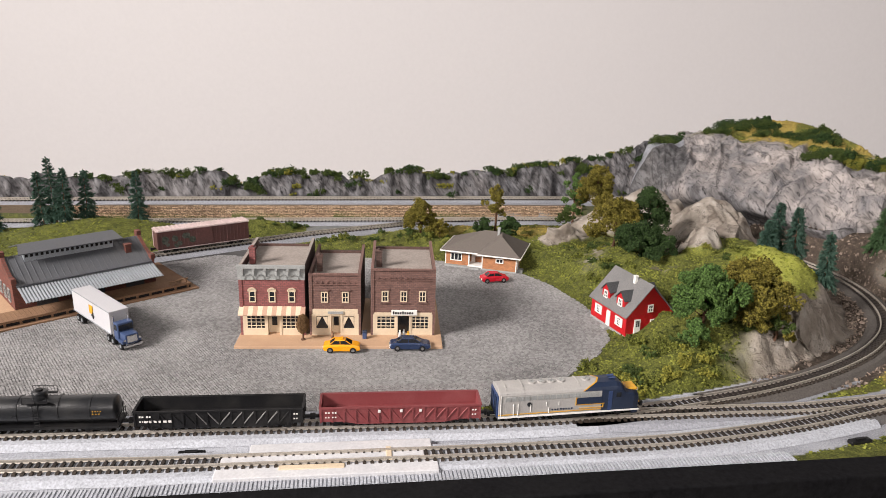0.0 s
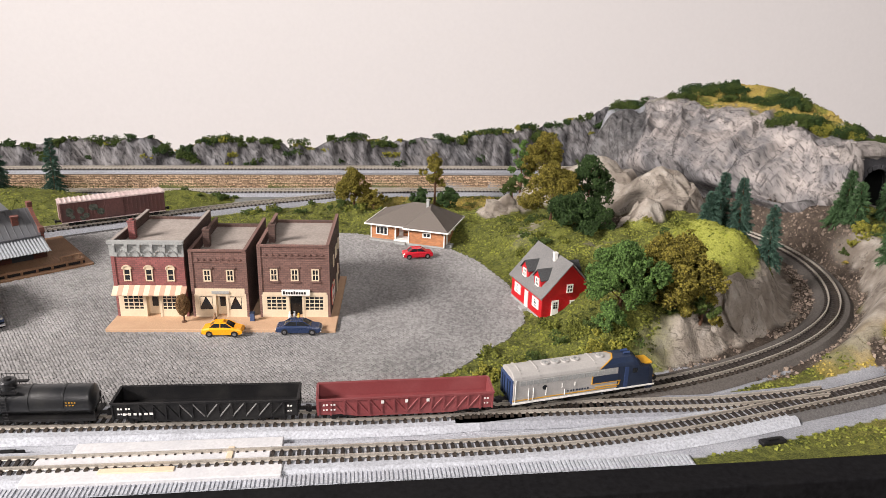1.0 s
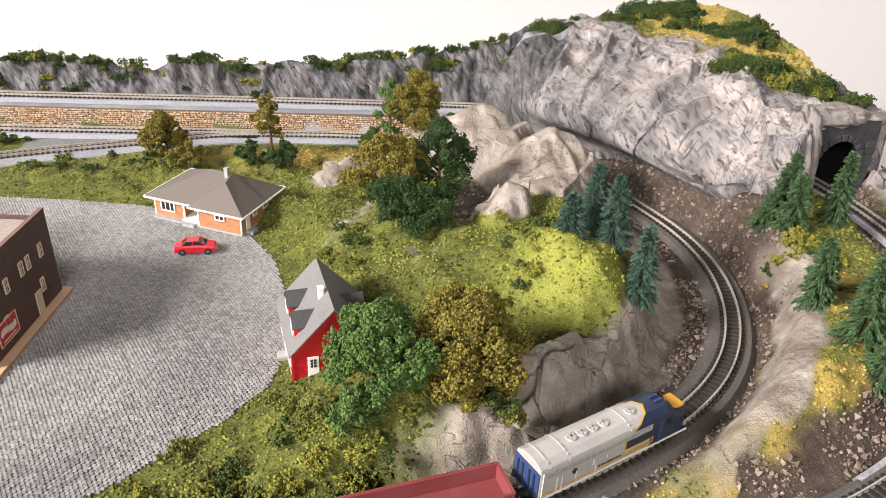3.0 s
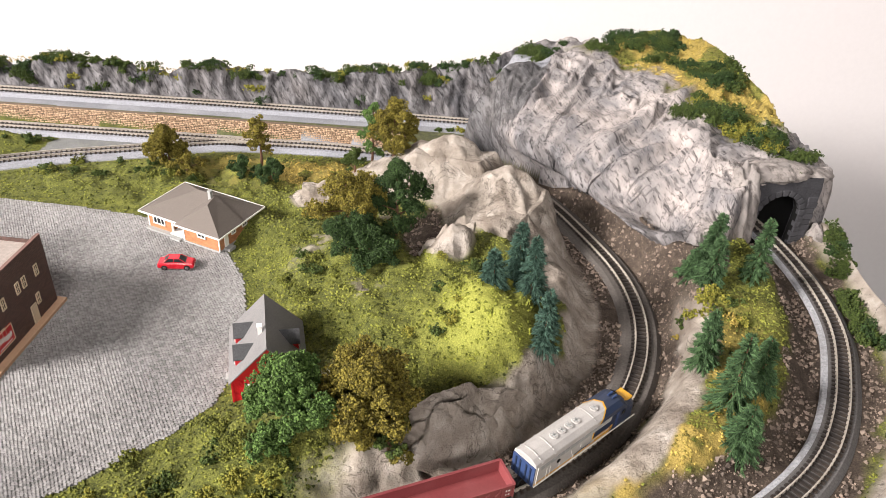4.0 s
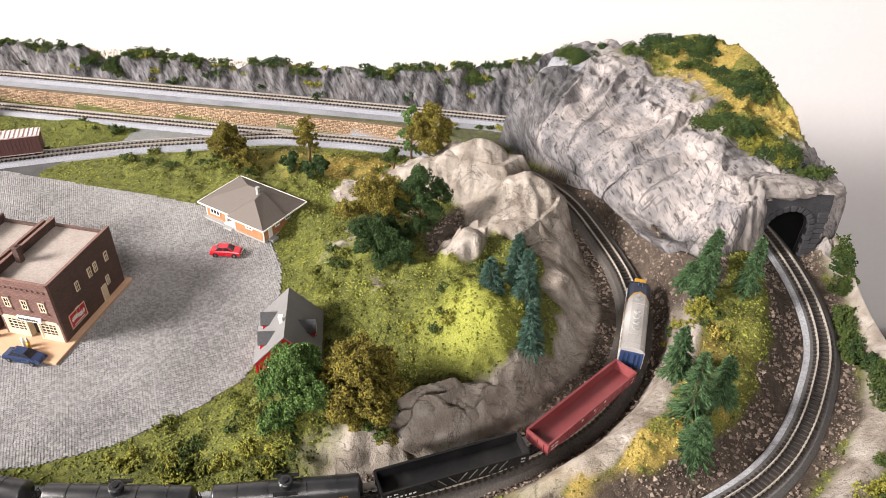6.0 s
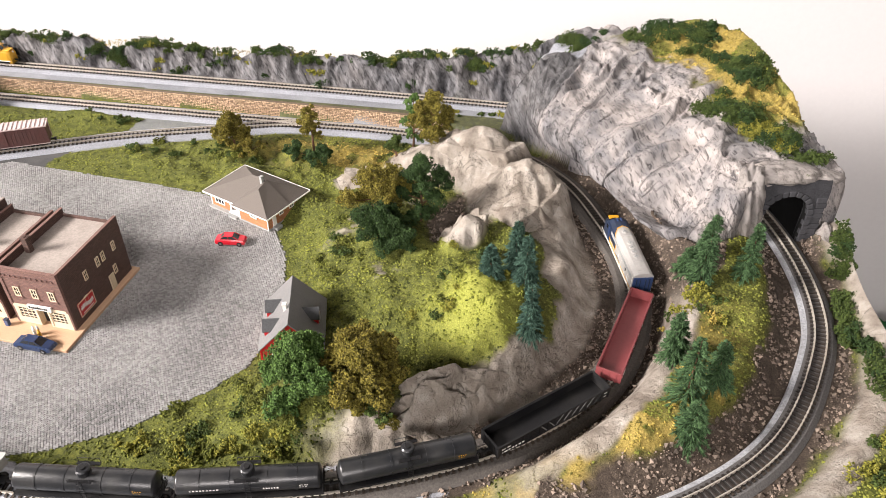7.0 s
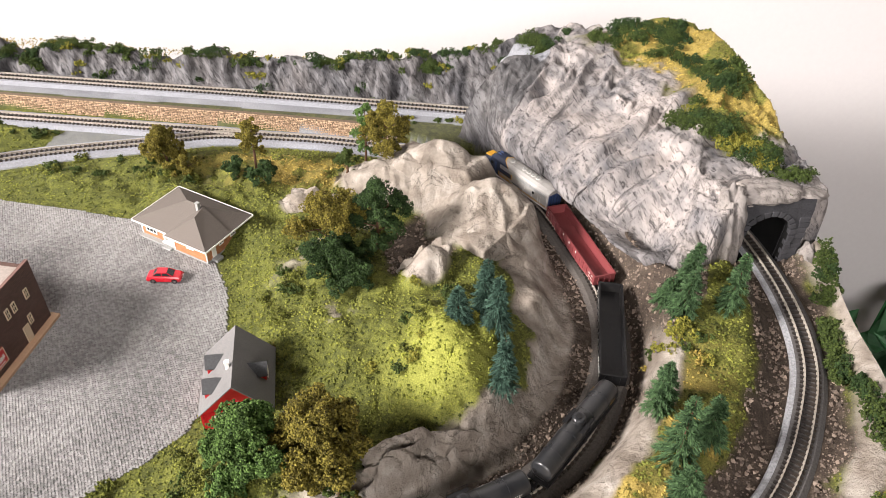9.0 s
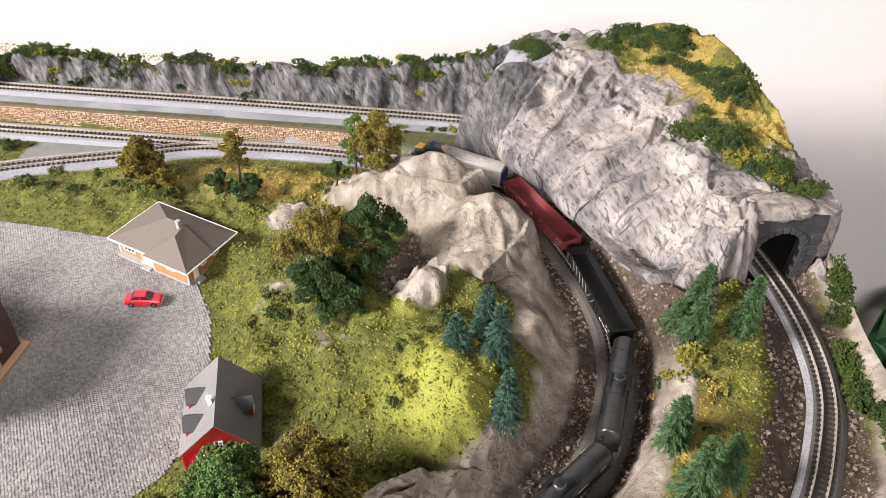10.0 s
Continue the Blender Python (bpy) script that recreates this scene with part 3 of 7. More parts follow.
def build_table():
    t = empty("layout_table", Matrix.Identity(4), "black-edged board on legs that carries the model railway", "table")
    m = pose(0, BY, 0, 0, 0, math.degrees(math.atan2(BS, BC)))
    for name, b in (("fascia", (-.82, .785, -.022, -.001, -.11, .0035)), ("tabletop", (-.82, .785, 0, .80, -.05, -.004)), ("fascia", (.757, .785, 0, .80, -.11, -.004)),
                    ("fascia", (-.82, .785, .80, .815, -.11, -.02)), ("fascia", (-.82, -.803, 0, .80, -.11, .0035))):
        o = box_part(name, *b, BLACKEDGE, t, 0.001)
        o.matrix_basis = m
    for u in (-.76, .72):
        for v in (.04, .74):
            o = box_part("leg", u - .025, u + .025, v - .025, v + .025, -.85, -.05, BLACKEDGE, t, 0.002)
            o.matrix_basis = m
    return t


build_table()


# ---- track ----
def sweep(line, offset, prof):
    """Verts and faces of a profile (side, height) swept along a line at a side offset."""
    d = np.gradient(line[:, :2], axis=0)
    d /= np.linalg.norm(d, axis=1)[:, None]
    side = np.stack([d[:, 1], -d[:, 0]], 1)
    n, vs, fs = len(prof), [], []
    for i, p in enumerate(line):
        for a, h in prof:
            q = p[:2] + side[i] * (offset + a)
            vs.append((q[0], q[1], p[2] + h))
    for i in range(len(line) - 1):
        fs += [(i * n + k, i * n + (k + 1) % n, (i + 1) * n + (k + 1) % n, (i + 1) * n + k) for k in range(n)]
    return vs, fs


RAILPROF = [(-.0008, .0012), (-.0003, .0016), (-.0003, .0025), (-.00045, .0027), (-.00045, .0033), (.00045, .0033), (.00045, .0027), (.0003, .0025), (.0003, .0016), (.0008, .0012)]
TIEMESH = {}


def build_track(line, label, bed, count, near=lambda x, y: True, width=.0125):
    t = empty("railway_track", Matrix.Identity(4), label, "track", "tracks of the layout")
    for s in (-.00475, .00475):
        vs, fs = sweep(line, s, RAILPROF)
        link("rail", vs, fs, RAIL, t)
    vs, fs = sweep(line, 0, [(-width - .004, -.0032), (-width, .0001), (width, .0001), (width + .004, -.0032)])
    link("roadbed", vs, [f for i, f in enumerate(fs) if i % 4 != 3], bed, t)
    d = np.gradient(line[:, :2], axis=0)
    run = np.concatenate([[0], np.cumsum(np.linalg.norm(np.diff(line[:, :2], axis=0), axis=1))])
    marks = np.arange(.002, run[-1], .0049)
    sleepers = np.stack([np.interp(marks, run, line[:, k]) for k in range(3)], 1)
    d = np.stack([np.interp(marks, run, d[:, k]) for k in range(2)], 1)
    made, rest_v, rest_f = 0, [], []
    if not TIEMESH:
        bm = bmesh.new()
        add_box(bm, -.0011, .0011, -.0078, .0078, 0, .0013)
        for s in (-.0048, .0048):
            add_box(bm, -.0006, .0006, s - .0014, s + .0014, .0013, .0018)
        me = bpy.data.meshes.new("tie")
        bm.to_mesh(me)
        bm.free()
        me.materials.append(TIE)
        TIEMESH["m"] = me
    base = [tuple(v.co) for v in TIEMESH["m"].vertices]
    fbase = [tuple(f.vertices) for f in TIEMESH["m"].polygons]
    for i in range(len(sleepers)):
        m = Matrix.Translation(sleepers[i]) @ Matrix.Rotation(math.atan2(d[i, 1], d[i, 0]) + random.uniform(-.015, .015), 4, "Z")
        if made < count and near(sleepers[i, 0], sleepers[i, 1]):
            o = new("tie", TIEMESH["m"])
            o.parent, o.matrix_basis, made = t, m, made + 1
        else:
            k = len(rest_v)
            rest_v += [tuple(m @ Vector(v)) for v in base]
            rest_f += [tuple(k + j for j in f) for f in fbase]
    if rest_v:
        tagged(link("ties", rest_v, rest_f, TIE, t), kind="stuff")
    return t


BACKBED = coat("back_roadbed", (.30, .31, .34), .9, grain=700, spread=.35, broad=22, dirt=(.17, .17, .185), relief=.0004)
TURN = int(np.argmin(np.hypot(INNER[:, 0] - .25, INNER[:, 1] - .56)))
BACK = int(np.argmin(np.hypot(INNER[:, 0] - .30, INNER[:, 1] - 1.08)))
build_track(INNER[:TURN + 2], "front track with dark ties on pale grey ballast", CORK, 120, lambda x, y: x > -.23)
build_track(INNER[TURN:BACK + 2], "curved track with dark ties and worn nickel rails", DARKBED, 260)
build_track(INNER[BACK:], "back track with dark ties on grey ballast", BACKBED, 0)
CLIMB = int(np.argmin(np.hypot(OUTER[:, 0] - .36, OUTER[:, 1] - .555)))
build_track(OUTER[:CLIMB + 2], "front outer track with dark ties on pale ballast", CORK, 150, lambda x, y: x > -.23)
build_track(OUTER[CLIMB:], "outer track with dark ties climbing to a tunnel", MIDBED, 180, width=.0098)
SHOULDER = coat("pale_shoulder", (.36, .37, .39), .9, grain=600, spread=.4, broad=70, dirt=(.10, .09, .08), relief=.0004)
vs, fs = sweep(OUTER[CLIMB + 44:-38], -.0122, [(-.0022, -.0026), (-.0012, -.0004), (.0020, .0002), (.0028, -.0024)])
tagged(link("ballast_shoulder", vs, fs, SHOULDER), "pale grey painted shoulder beside the outer track", "track bed", kind="structure")
build_track(LINKUP, "short crossover track with dark ties", BACKBED, 60)
build_track(BACKLOW, "straight siding track below a stone wall", BACKBED, 0)
build_track(UPPER, "straight track on an upper terrace of grey ballast", BACKBED, 0, width=.0115)

# ---- more materials ----
def brick_material(name, colour, mortar, size=0.0016, wear=0.3):
    m, nt, b = nodes_of(name)
    co = nt.nodes.new("ShaderNodeTexCoord")
    geo = nt.nodes.new("ShaderNodeNewGeometry")
    sep, nrm, comb = nt.nodes.new("ShaderNodeSeparateXYZ"), nt.nodes.new("ShaderNodeSeparateXYZ"), nt.nodes.new("ShaderNodeCombineXYZ")
    nt.links.new(co.outputs["Object"], sep.inputs[0])
    nt.links.new(co.outputs["Normal"], nrm.inputs[0])
    side = math_node(nt, "GREATER_THAN", math_node(nt, "ABSOLUTE", nrm.outputs[0]), 0.5)
    along = math_node(nt, "ADD", math_node(nt, "MULTIPLY", sep.outputs[1], side), math_node(nt, "MULTIPLY", sep.outputs[0], math_node(nt, "SUBTRACT", 1.0, side)))
    nt.links.new(along, comb.inputs[0])
    nt.links.new(sep.outputs[2], comb.inputs[1])
    br = nt.nodes.new("ShaderNodeTexBrick")
    nt.links.new(comb.outputs[0], br.inputs["Vector"])
    for k, v in (("Scale", 1.0), ("Mortar Size", size * 0.10), ("Brick Width", size * 2.2), ("Row Height", size), ("Bias", -0.2)):
        br.inputs[k].default_value = v
    br.inputs["Color1"].default_value, br.inputs["Color2"].default_value = (*shade(colour, 1.15), 1), (*shade(colour, 0.72), 1)
    br.inputs["Mortar"].default_value = (*mortar, 1)
    n = noise_node(nt, co.outputs["Object"], 70, 5)
    c = mix(nt, math_node(nt, "MULTIPLY", ramp(nt, n, [(.4, (0, 0, 0)), (.75, (1, 1, 1))]), wear), br.outputs["Color"], shade(colour, 0.45))
    nt.links.new(c, b.inputs["Base Color"])
    b.inputs["Roughness"].default_value = 0.75
    bump(nt, b, math_node(nt, "SUBTRACT", 1.0, br.outputs["Fac"]), 0.7, 0.0003)
    return m


RED_BRICK = brick_material("red_brick", (.26, .085, .08), (.14, .065, .06))
BROWN_BRICK = brick_material("brown_brick", (.185, .100, .082), (.11, .065, .056))
# flank brick: the brown brick at about half tone, shade put into its colour
SHADED_BRICK = brick_material("shaded_brick", (.10, .056, .045), (.06, .037, .03))
WARE_BRICK = brick_material("warehouse_brick", (.16, .050, .036), (.09, .05, .04))
ORANGE_BRICK = brick_material("orange_brick", (.42, .175, .075), (.34, .17, .085), 0.0014, .15)
CREAM = coat("cream_paint", (.66, .55, .40), .55, spread=.1, dirt=(.48, .36, .24))
TAN = coat("tan_sidewalk", (.50, .33, .21), .7, spread=.15, dirt=(.40, .25, .16))
ROOFTAN = coat("flat_roof", (.33, .29, .26), .85, grain=500, spread=.2, broad=45, dirt=(.20, .17, .15))
CORNICE = coat("grey_cornice", (.33, .34, .33), .6, spread=.2, dirt=(.16, .16, .16))
GLASS = coat("dark_pane", (.02, .022, .025), .12, spread=.4, relief=0)
REDPAINT = coat("red_siding", (.46, .008, .014), .5, spread=.12, dirt=(.30, .006, .010))
GREYROOF = coat("grey_shingle", (.175, .172, .17), .8, grain=1200, spread=.3, dirt=(.13, .13, .13))
DARKROOF = coat("dark_shingle", (.07, .072, .075), .8, grain=1200, spread=.4)
BROWNROOF = coat("taupe_shingle", (.14, .122, .108), .8, grain=1000, spread=.22, dirt=(.14, .12, .105))
METALROOF = coat("grey_metal_roof", (.10, .105, .115), .5, 0, spread=.2, broad=35, dirt=(.10, .10, .10))
AWNMETAL = coat("corrugated_metal", (.40, .43, .46), .4, .5, spread=.2, dirt=(.24, .25, .27))
WOODDECK = coat("weathered_planks", (.27, .16, .095), .8, spread=.3, dirt=(.15, .09, .055))
CARYELLOW = coat("yellow_enamel", (.85, .36, .010), .25, spread=.05, relief=0)
CARBLUE = coat("navy_enamel", (.020, .035, .085), .25, spread=.1, relief=0)
CARRED = coat("red_enamel", (.55, .015, .030), .25, spread=.05, relief=0)
RUBBER = coat("black_rubber", (.015, .015, .016), .7, relief=0)
CHROME = coat("chrome", (.7, .7, .7), .2, 1.0, spread=.1, relief=0)
TRAILER = coat("white_trailer", (.50, .50, .52), .45, spread=.05, broad=40, dirt=(.55, .55, .55))
CABBLUE = coat("blue_cab", (.05, .08, .17), .35, spread=.1)
SILVER = coat("silver_paint", (.44, .425, .405), .45, .15, spread=.10, broad=50, dirt=(.26, .25, .25))
NAVY = coat("navy_paint", (.016, .026, .055), .42, spread=.2, dirt=(.03, .04, .06))
REARBLUE = coat("blue_panel", (.03, .055, .14), .45, spread=.2)
GOLD = coat("yellow_paint", (.62, .33, .025), .45, spread=.1, relief=0)
BLACK = coat("black_plastic", (.009, .009, .010), .5, spec=.3, spread=.3, dirt=(.035, .033, .03))
TANKBLACK = coat("tank_black", (.018, .019, .021), .30, spec=.5, spread=.2, broad=45, dirt=(.06, .057, .052))
WORN = coat("worn_grey_paint", (.20, .20, .195), .7, spread=.5, broad=220, dirt=(.02, .02, .02))
OXIDE = coat("oxide_red", (.20, .042, .045), .55, spread=.12, broad=55, dirt=(.27, .085, .085))
BOXBROWN = coat("boxcar_brown", (.11, .045, .040), .6, spread=.3, broad=70, dirt=(.035, .03, .03))
BOXROOF = coat("boxcar_roof", (.60, .48, .46), .5, spread=.3, dirt=(.2, .11, .10))
HOPGREY = coat("hopper_grey", (.40, .40, .38), .6, spread=.12, dirt=(.27, .26, .24))
LETTER = coat("white_letter", (.75, .73, .70), .6, spread=.05, relief=0)
SIGNRED = coat("sign_red", (.50, .03, .03), .5, spread=.1)
BARK = coat("bark", (.12, .065, .04), .9, spread=.4)
STONE = coat("wall_stone", (.58, .41, .27), .85, grain=1500, spread=.3, broad=300, dirt=(.25, .16, .10), vary=.55)
MORTAR = coat("wall_backing", (.16, .12, .085), .95, spread=.3)
PORTAL = coat("portal_concrete", (.06, .06, .066), .8, grain=600, spread=.45, broad=85, dirt=(.13, .13, .14), vary=.45)
TUNNEL = coat("tunnel_black", (.01, .01, .01), .95, relief=0)


def cobble_material():
    m, nt, b = nodes_of("cobbles")
    isl = nt.nodes.new("ShaderNodeNewGeometry").outputs["Random Per Island"]
    co = nt.nodes.new("ShaderNodeTexCoord").outputs["Object"]
    wide, fine = noise_node(nt, co, 11, 4), noise_node(nt, co, 1500, 3)
    f = math_node(nt, "ADD", math_node(nt, "MULTIPLY", isl, .22), math_node(nt, "ADD", math_node(nt, "MULTIPLY", wide, .55), math_node(nt, "MULTIPLY", fine, .25)))
    nt.links.new(ramp(nt, f, [(.32, (.15, .147, .146)), (.85, (.47, .46, .455))]), b.inputs["Base Color"])
    b.inputs["Roughness"].default_value = .62
    b.inputs["Specular IOR Level"].default_value = .2
    bump(nt, b, fine, .4, .0002)
    return m


COBBLE = cobble_material()


# ---- cobbled yard, stone wall, tunnel portal ----
def build_cobbles():
    rot = radians(8)
    c, s = math.cos(rot), math.sin(rot)
    w, l = .0018, .0025
    A, B = np.meshgrid(np.arange(-.62, .34, l), np.arange(.36, .95, w))
    A = A + (np.arange(A.shape[0])[:, None] % 2) * l / 2
    A, B = A.ravel(), B.ravel()
    A, B = A + np.random.uniform(-.0003, .0003, A.shape), B + np.random.uniform(-.00015, .00015, A.shape)
    X, Y = A * c - B * s + .09, A * s + B * c
    ok = within(PLAZA, X, Y) & (X > -.48)
    X, Y = X[ok], Y[ok]
    n = len(X)
    hw, hl = w * .465, l * .455
    tz = .0009 + np.random.uniform(-.00018, .00018, n)
    base = np.array([(-hl, -hw), (hl, -hw), (hl, hw), (-hl, hw)])
    V = np.zeros((n, 8, 3))
    for k in range(4):
        for j, (scale, z) in enumerate(((1.0, 0.0), (.76, 1.0))):
            a, b = base[k] * scale
            V[:, k + 4 * j, 0] = X + a * c - b * s
            V[:, k + 4 * j, 1] = Y + a * s + b * c
            V[:, k + 4 * j, 2] = np.where(z > 0, tz, 0.0001)
    F = np.array([(4, 5, 6, 7), (0, 1, 5, 4), (1, 2, 6, 5), (2, 3, 7, 6), (3, 0, 4, 7)])
    faces = (np.arange(n)[:, None, None] * 8 + F[None]).reshape(-1, 4)
    ob = link("cobblestones", V.reshape(-1, 3).tolist(), faces.tolist(), COBBLE)
    return tagged(ob, "grey cobblestone paving sheet of the town yard", "paving", kind="stuff")


build_cobbles()


def build_wall():
    w = empty("retaining_wall", Matrix.Identity(4), "tan random-stone retaining wall below the upper track", "wall", kind="structure")
    line = curve([(x, y, 0) for x, y in WALLLINE], .002)
    vs, fs = sweep(line, -.0015, [(-.003, -.002), (-.003, .0198), (.0015, .0198), (.0015, -.002)])
    link("backing", vs, fs, MORTAR, w)
    meshes = []
    for k in range(7):
        bm = bmesh.new()
        bmesh.ops.create_icosphere(bm, subdivisions=1, radius=1)
        for v in bm.verts:
            q = v.co.copy()
            v.co = Vector((max(-.8, min(.8, q.x * 1.15)), q.y * .8, max(-.75, min(.75, q.z * 1.1)))) * random.uniform(.85, 1.1)
        me = bpy.data.meshes.new("stone")
        bm.to_mesh(me)
        bm.free()
        me.materials.append(STONE)
        meshes.append(me)
    d = np.gradient(line[:, :2], axis=0)
    s = np.concatenate([[0], np.cumsum(np.linalg.norm(np.diff(line[:, :2], axis=0), axis=1))])
    rv, rf, made = [], [], 0
    for row in range(9):
        z, p = .0012 + row * .0022, random.uniform(0, .002)
        while p < s[-1]:
            ln = random.uniform(.0022, .0040)
            x, y = np.interp(p, s, line[:, 0]), np.interp(p, s, line[:, 1])
            g = math.atan2(np.interp(p, s, d[:, 1]), np.interp(p, s, d[:, 0]))
            p += ln
            if x < -.50:
                continue
            m = Matrix.Translation((x, y - .0005, z + random.uniform(-.0003, .0003))) @ Matrix.Rotation(g, 4, "Z") @ Matrix.Rotation(random.uniform(-.2, .2), 4, "Y") @ Matrix.Diagonal((ln * .56, .0012, .00125, 1))
            me = random.choice(meshes)
            if made < 300 and x > -.06:
                o = new("stone", me)
                o.parent, o.matrix_basis, made = w, m, made + 1
            else:
                k = len(rv)
                rv += [tuple(m @ v.co) for v in me.vertices]
                rf += [tuple(k + j for j in f.vertices) for f in me.polygons]
    tagged(link("stonework", rv, rf, WALLSTONES, w), kind="stuff")


def island_material(name, low, high, rough=.85):
    m, nt, b = nodes_of(name)
    isl = nt.nodes.new("ShaderNodeNewGeometry").outputs["Random Per Island"]
    co = nt.nodes.new("ShaderNodeTexCoord").outputs["Object"]
    f = math_node(nt, "ADD", math_node(nt, "MULTIPLY", isl, .7), math_node(nt, "MULTIPLY", noise_node(nt, co, 900, 3), .4))
    nt.links.new(ramp(nt, f, [(.15, low), (.95, high)]), b.inputs["Base Color"])
    b.inputs["Roughness"].default_value = rough
    return m


WALLSTONES = island_material("stonework", (.24, .155, .095), (.66, .48, .32))
build_wall()


def build_portal():
    """Cut-stone tunnel portal: a wall with an arched opening, blocks round it, a lining behind."""
    ax = math.degrees(math.atan2(.985 - .94, .600 - .619)) - 90
    t = empty("tunnel_portal", pose(.5970, .980, .0265, 0, 0, ax), "dark grey cut-stone tunnel portal with an arched opening", "tunnel portal", kind="structure")
    arch = [(-.0205, -.004), (-.0205, .031)] + [(-.0205 * math.cos(a), .031 + .0205 * math.sin(a)) for a in np.linspace(.2, math.pi - .2, 11)] + [(.0205, .031), (.0205, -.004)]
    outer = [(-.040, -.004), (-.040, .052)] + [(x * 1.9, .064) for x, z in arch[2:-2]] + [(.036, .056), (.036, -.004)]
    outer[2:-2] = [(-.034 + .068 * i / 10, .068) for i in range(11)]
    n = len(arch)
    vs = [(x, y, z) for y in (0, .008) for ring in (outer, arch) for x, z in ring]
    fs = []
    for i in range(n - 1):
        fs += [(i, i + 1, n + i + 1, n + i), (2 * n + i + 1, 2 * n + i, 3 * n + i, 3 * n + i + 1), (i + 1, i, 2 * n + i, 2 * n + i + 1)]
    link("face", vs, fs, PORTAL, t)
    lining = [(x * 1.02, y, z) for y in (.0005, .14) for x, z in arch]
    link("lining", lining, [(i, i + 1, n + i + 1, n + i) for i in range(n - 1)] + [tuple(range(n, 2 * n))], TUNNEL, t)
    bm = bmesh.new()
    add_box(bm, -.5, .5, -.5, .5, -.5, .5, .08)
    me = bpy.data.meshes.new("block")
    bm.to_mesh(me)
    bm.free()
    me.materials.append(PORTAL)
    for a in np.linspace(.12, math.pi - .12, 11):
        o = new("block", me)
        o.parent, o.matrix_basis = t, pose(-.0232 * math.cos(a), .001, .031 + .0232 * math.sin(a)) @ Matrix.Rotation(a, 4, "Y") @ Matrix.Diagonal((.0055, .005, .0052, 1))
    for sgn in (-1, 1):
        for k in range(6):
            o = new("block", me)
            o.parent, o.matrix_basis = t, pose(sgn * (.0232 + .0008 * (k % 2)), .001, .0 + k * .0053) @ Matrix.Diagonal((.0058, .005, .0050, 1))
        for k in range(9):
            o = new("block", me)
            o.parent, o.matrix_basis = t, pose(sgn * (.0308 + .0012 * (k % 2)), .0015, .0 + k * .0058) @ Matrix.Diagonal((.010, .0045, .0055, 1))


build_portal()


def outcrop(x, y, z, rx, ry, rz, seed, turn=0.0):
    """Plaster rock moulded round the portal: a lumpy, chipped mass."""
    bm = bmesh.new()
    bmesh.ops.create_icosphere(bm, subdivisions=5, radius=1)
    P = np.array([v.co[:] for v in bm.verts])
    k = 1 + .55 * (fbm(P[:, 0] * 2.1 + P[:, 2] * 1.3 + seed, P[:, 1] * 2.1 - P[:, 2] * 1.7, 4, seed) - .5) + .16 * (crags(P[:, 0] * 4 + P[:, 2] * 2, P[:, 1] * 4 + P[:, 2] * 3, seed + 3) - .5)
    P = P * k[:, None] * np.array([rx, ry, rz])
    faces = [tuple(v.index for v in f.verts) for f in bm.faces]
    bm.free()
    ob = link("rock_outcrop", P.tolist(), faces, SHELL, smooth=True)
    ob.matrix_basis = pose(x, y, z, 0, 0, turn)
    for name, w in (("rock", 1.0), ("smooth", .35)):
        a = ob.data.attributes.new(name, "FLOAT", "POINT")
        a.data.foreach_set("value", np.full(len(P), w, np.float32))
    return tagged(ob, "pale plaster rock moulded round the tunnel portal", "rock", "portal rocks")


outcrop(.559, .966, .048, .016, .017, .058, 5, 20)
outcrop(.584, .986, .096, .034, .014, .011, 8, 22)
outcrop(.640, .990, .022, .008, .016, .026, 14, 20)
outcrop(.617, 1.001, .091, .022, .010, .008, 11, 22)


# ---- shops on the pavement ----
def framed_window(parent, x, z, w, h, y, bars=2, rows=2, arched=False, mat=CREAM):
    win = empty("window", pose(x, y, z), "", "")
    win.parent = parent
    bm = bmesh.new()
    f = min(w * .16, .0010)
    add_box(bm, -w / 2, -w / 2 + f, -.0007, .0006, 0, h)
    add_box(bm, w / 2 - f, w / 2, -.0007, .0006, 0, h)
    add_box(bm, -w / 2 + f, w / 2 - f, -.0007, .0006, 0, f)
    add_box(bm, -w / 2 + f, w / 2 - f, -.0007, .0006, h - f, h)
    for i in range(1, bars):
        xx = -w / 2 + w * i / bars
        add_box(bm, xx - .0003, xx + .0003, -.0005, .0004, f, h - f)
    for i in range(1, rows):
        zz = h * i / rows
        add_box(bm, -w / 2 + f, w / 2 - f, -.0006, .0004, zz - .0003, zz + .0003)
    if arched:
        for a in np.linspace(.15, math.pi - .15, 9):
            add_box(bm, -.0007, .0007, -.0012, .0003, -.0005, .0005, 0, Matrix.Translation((-w * .56 * math.cos(a), 0, h + w * .40 * math.sin(a))) @ Matrix.Rotation(a - math.pi / 2, 4, "Y"))
        add_box(bm, -w * .42, w * .42, -.0006, .0004, h, h + w * .22)
    part("frame", bm, mat, win)
    box_part("pane", -w / 2 + f * .5, w / 2 - f * .5, -.0002, .0003, f * .5, h - f * .5, GLASS, win)
    return win


def pavement():
    w = empty("shop_pavement", pose(-.1245, .6035, 0, 0, 0, 8.2), "tan plastic pavement slab under the row of shops", "pavement")
    box_part("slab", 0, .1755, 0, .114, 0, .0032, TAN, w, .0004)
    return w


SHOPS = pose(-.1245, .6035, .0032, 0, 0, 8.2)
pavement()


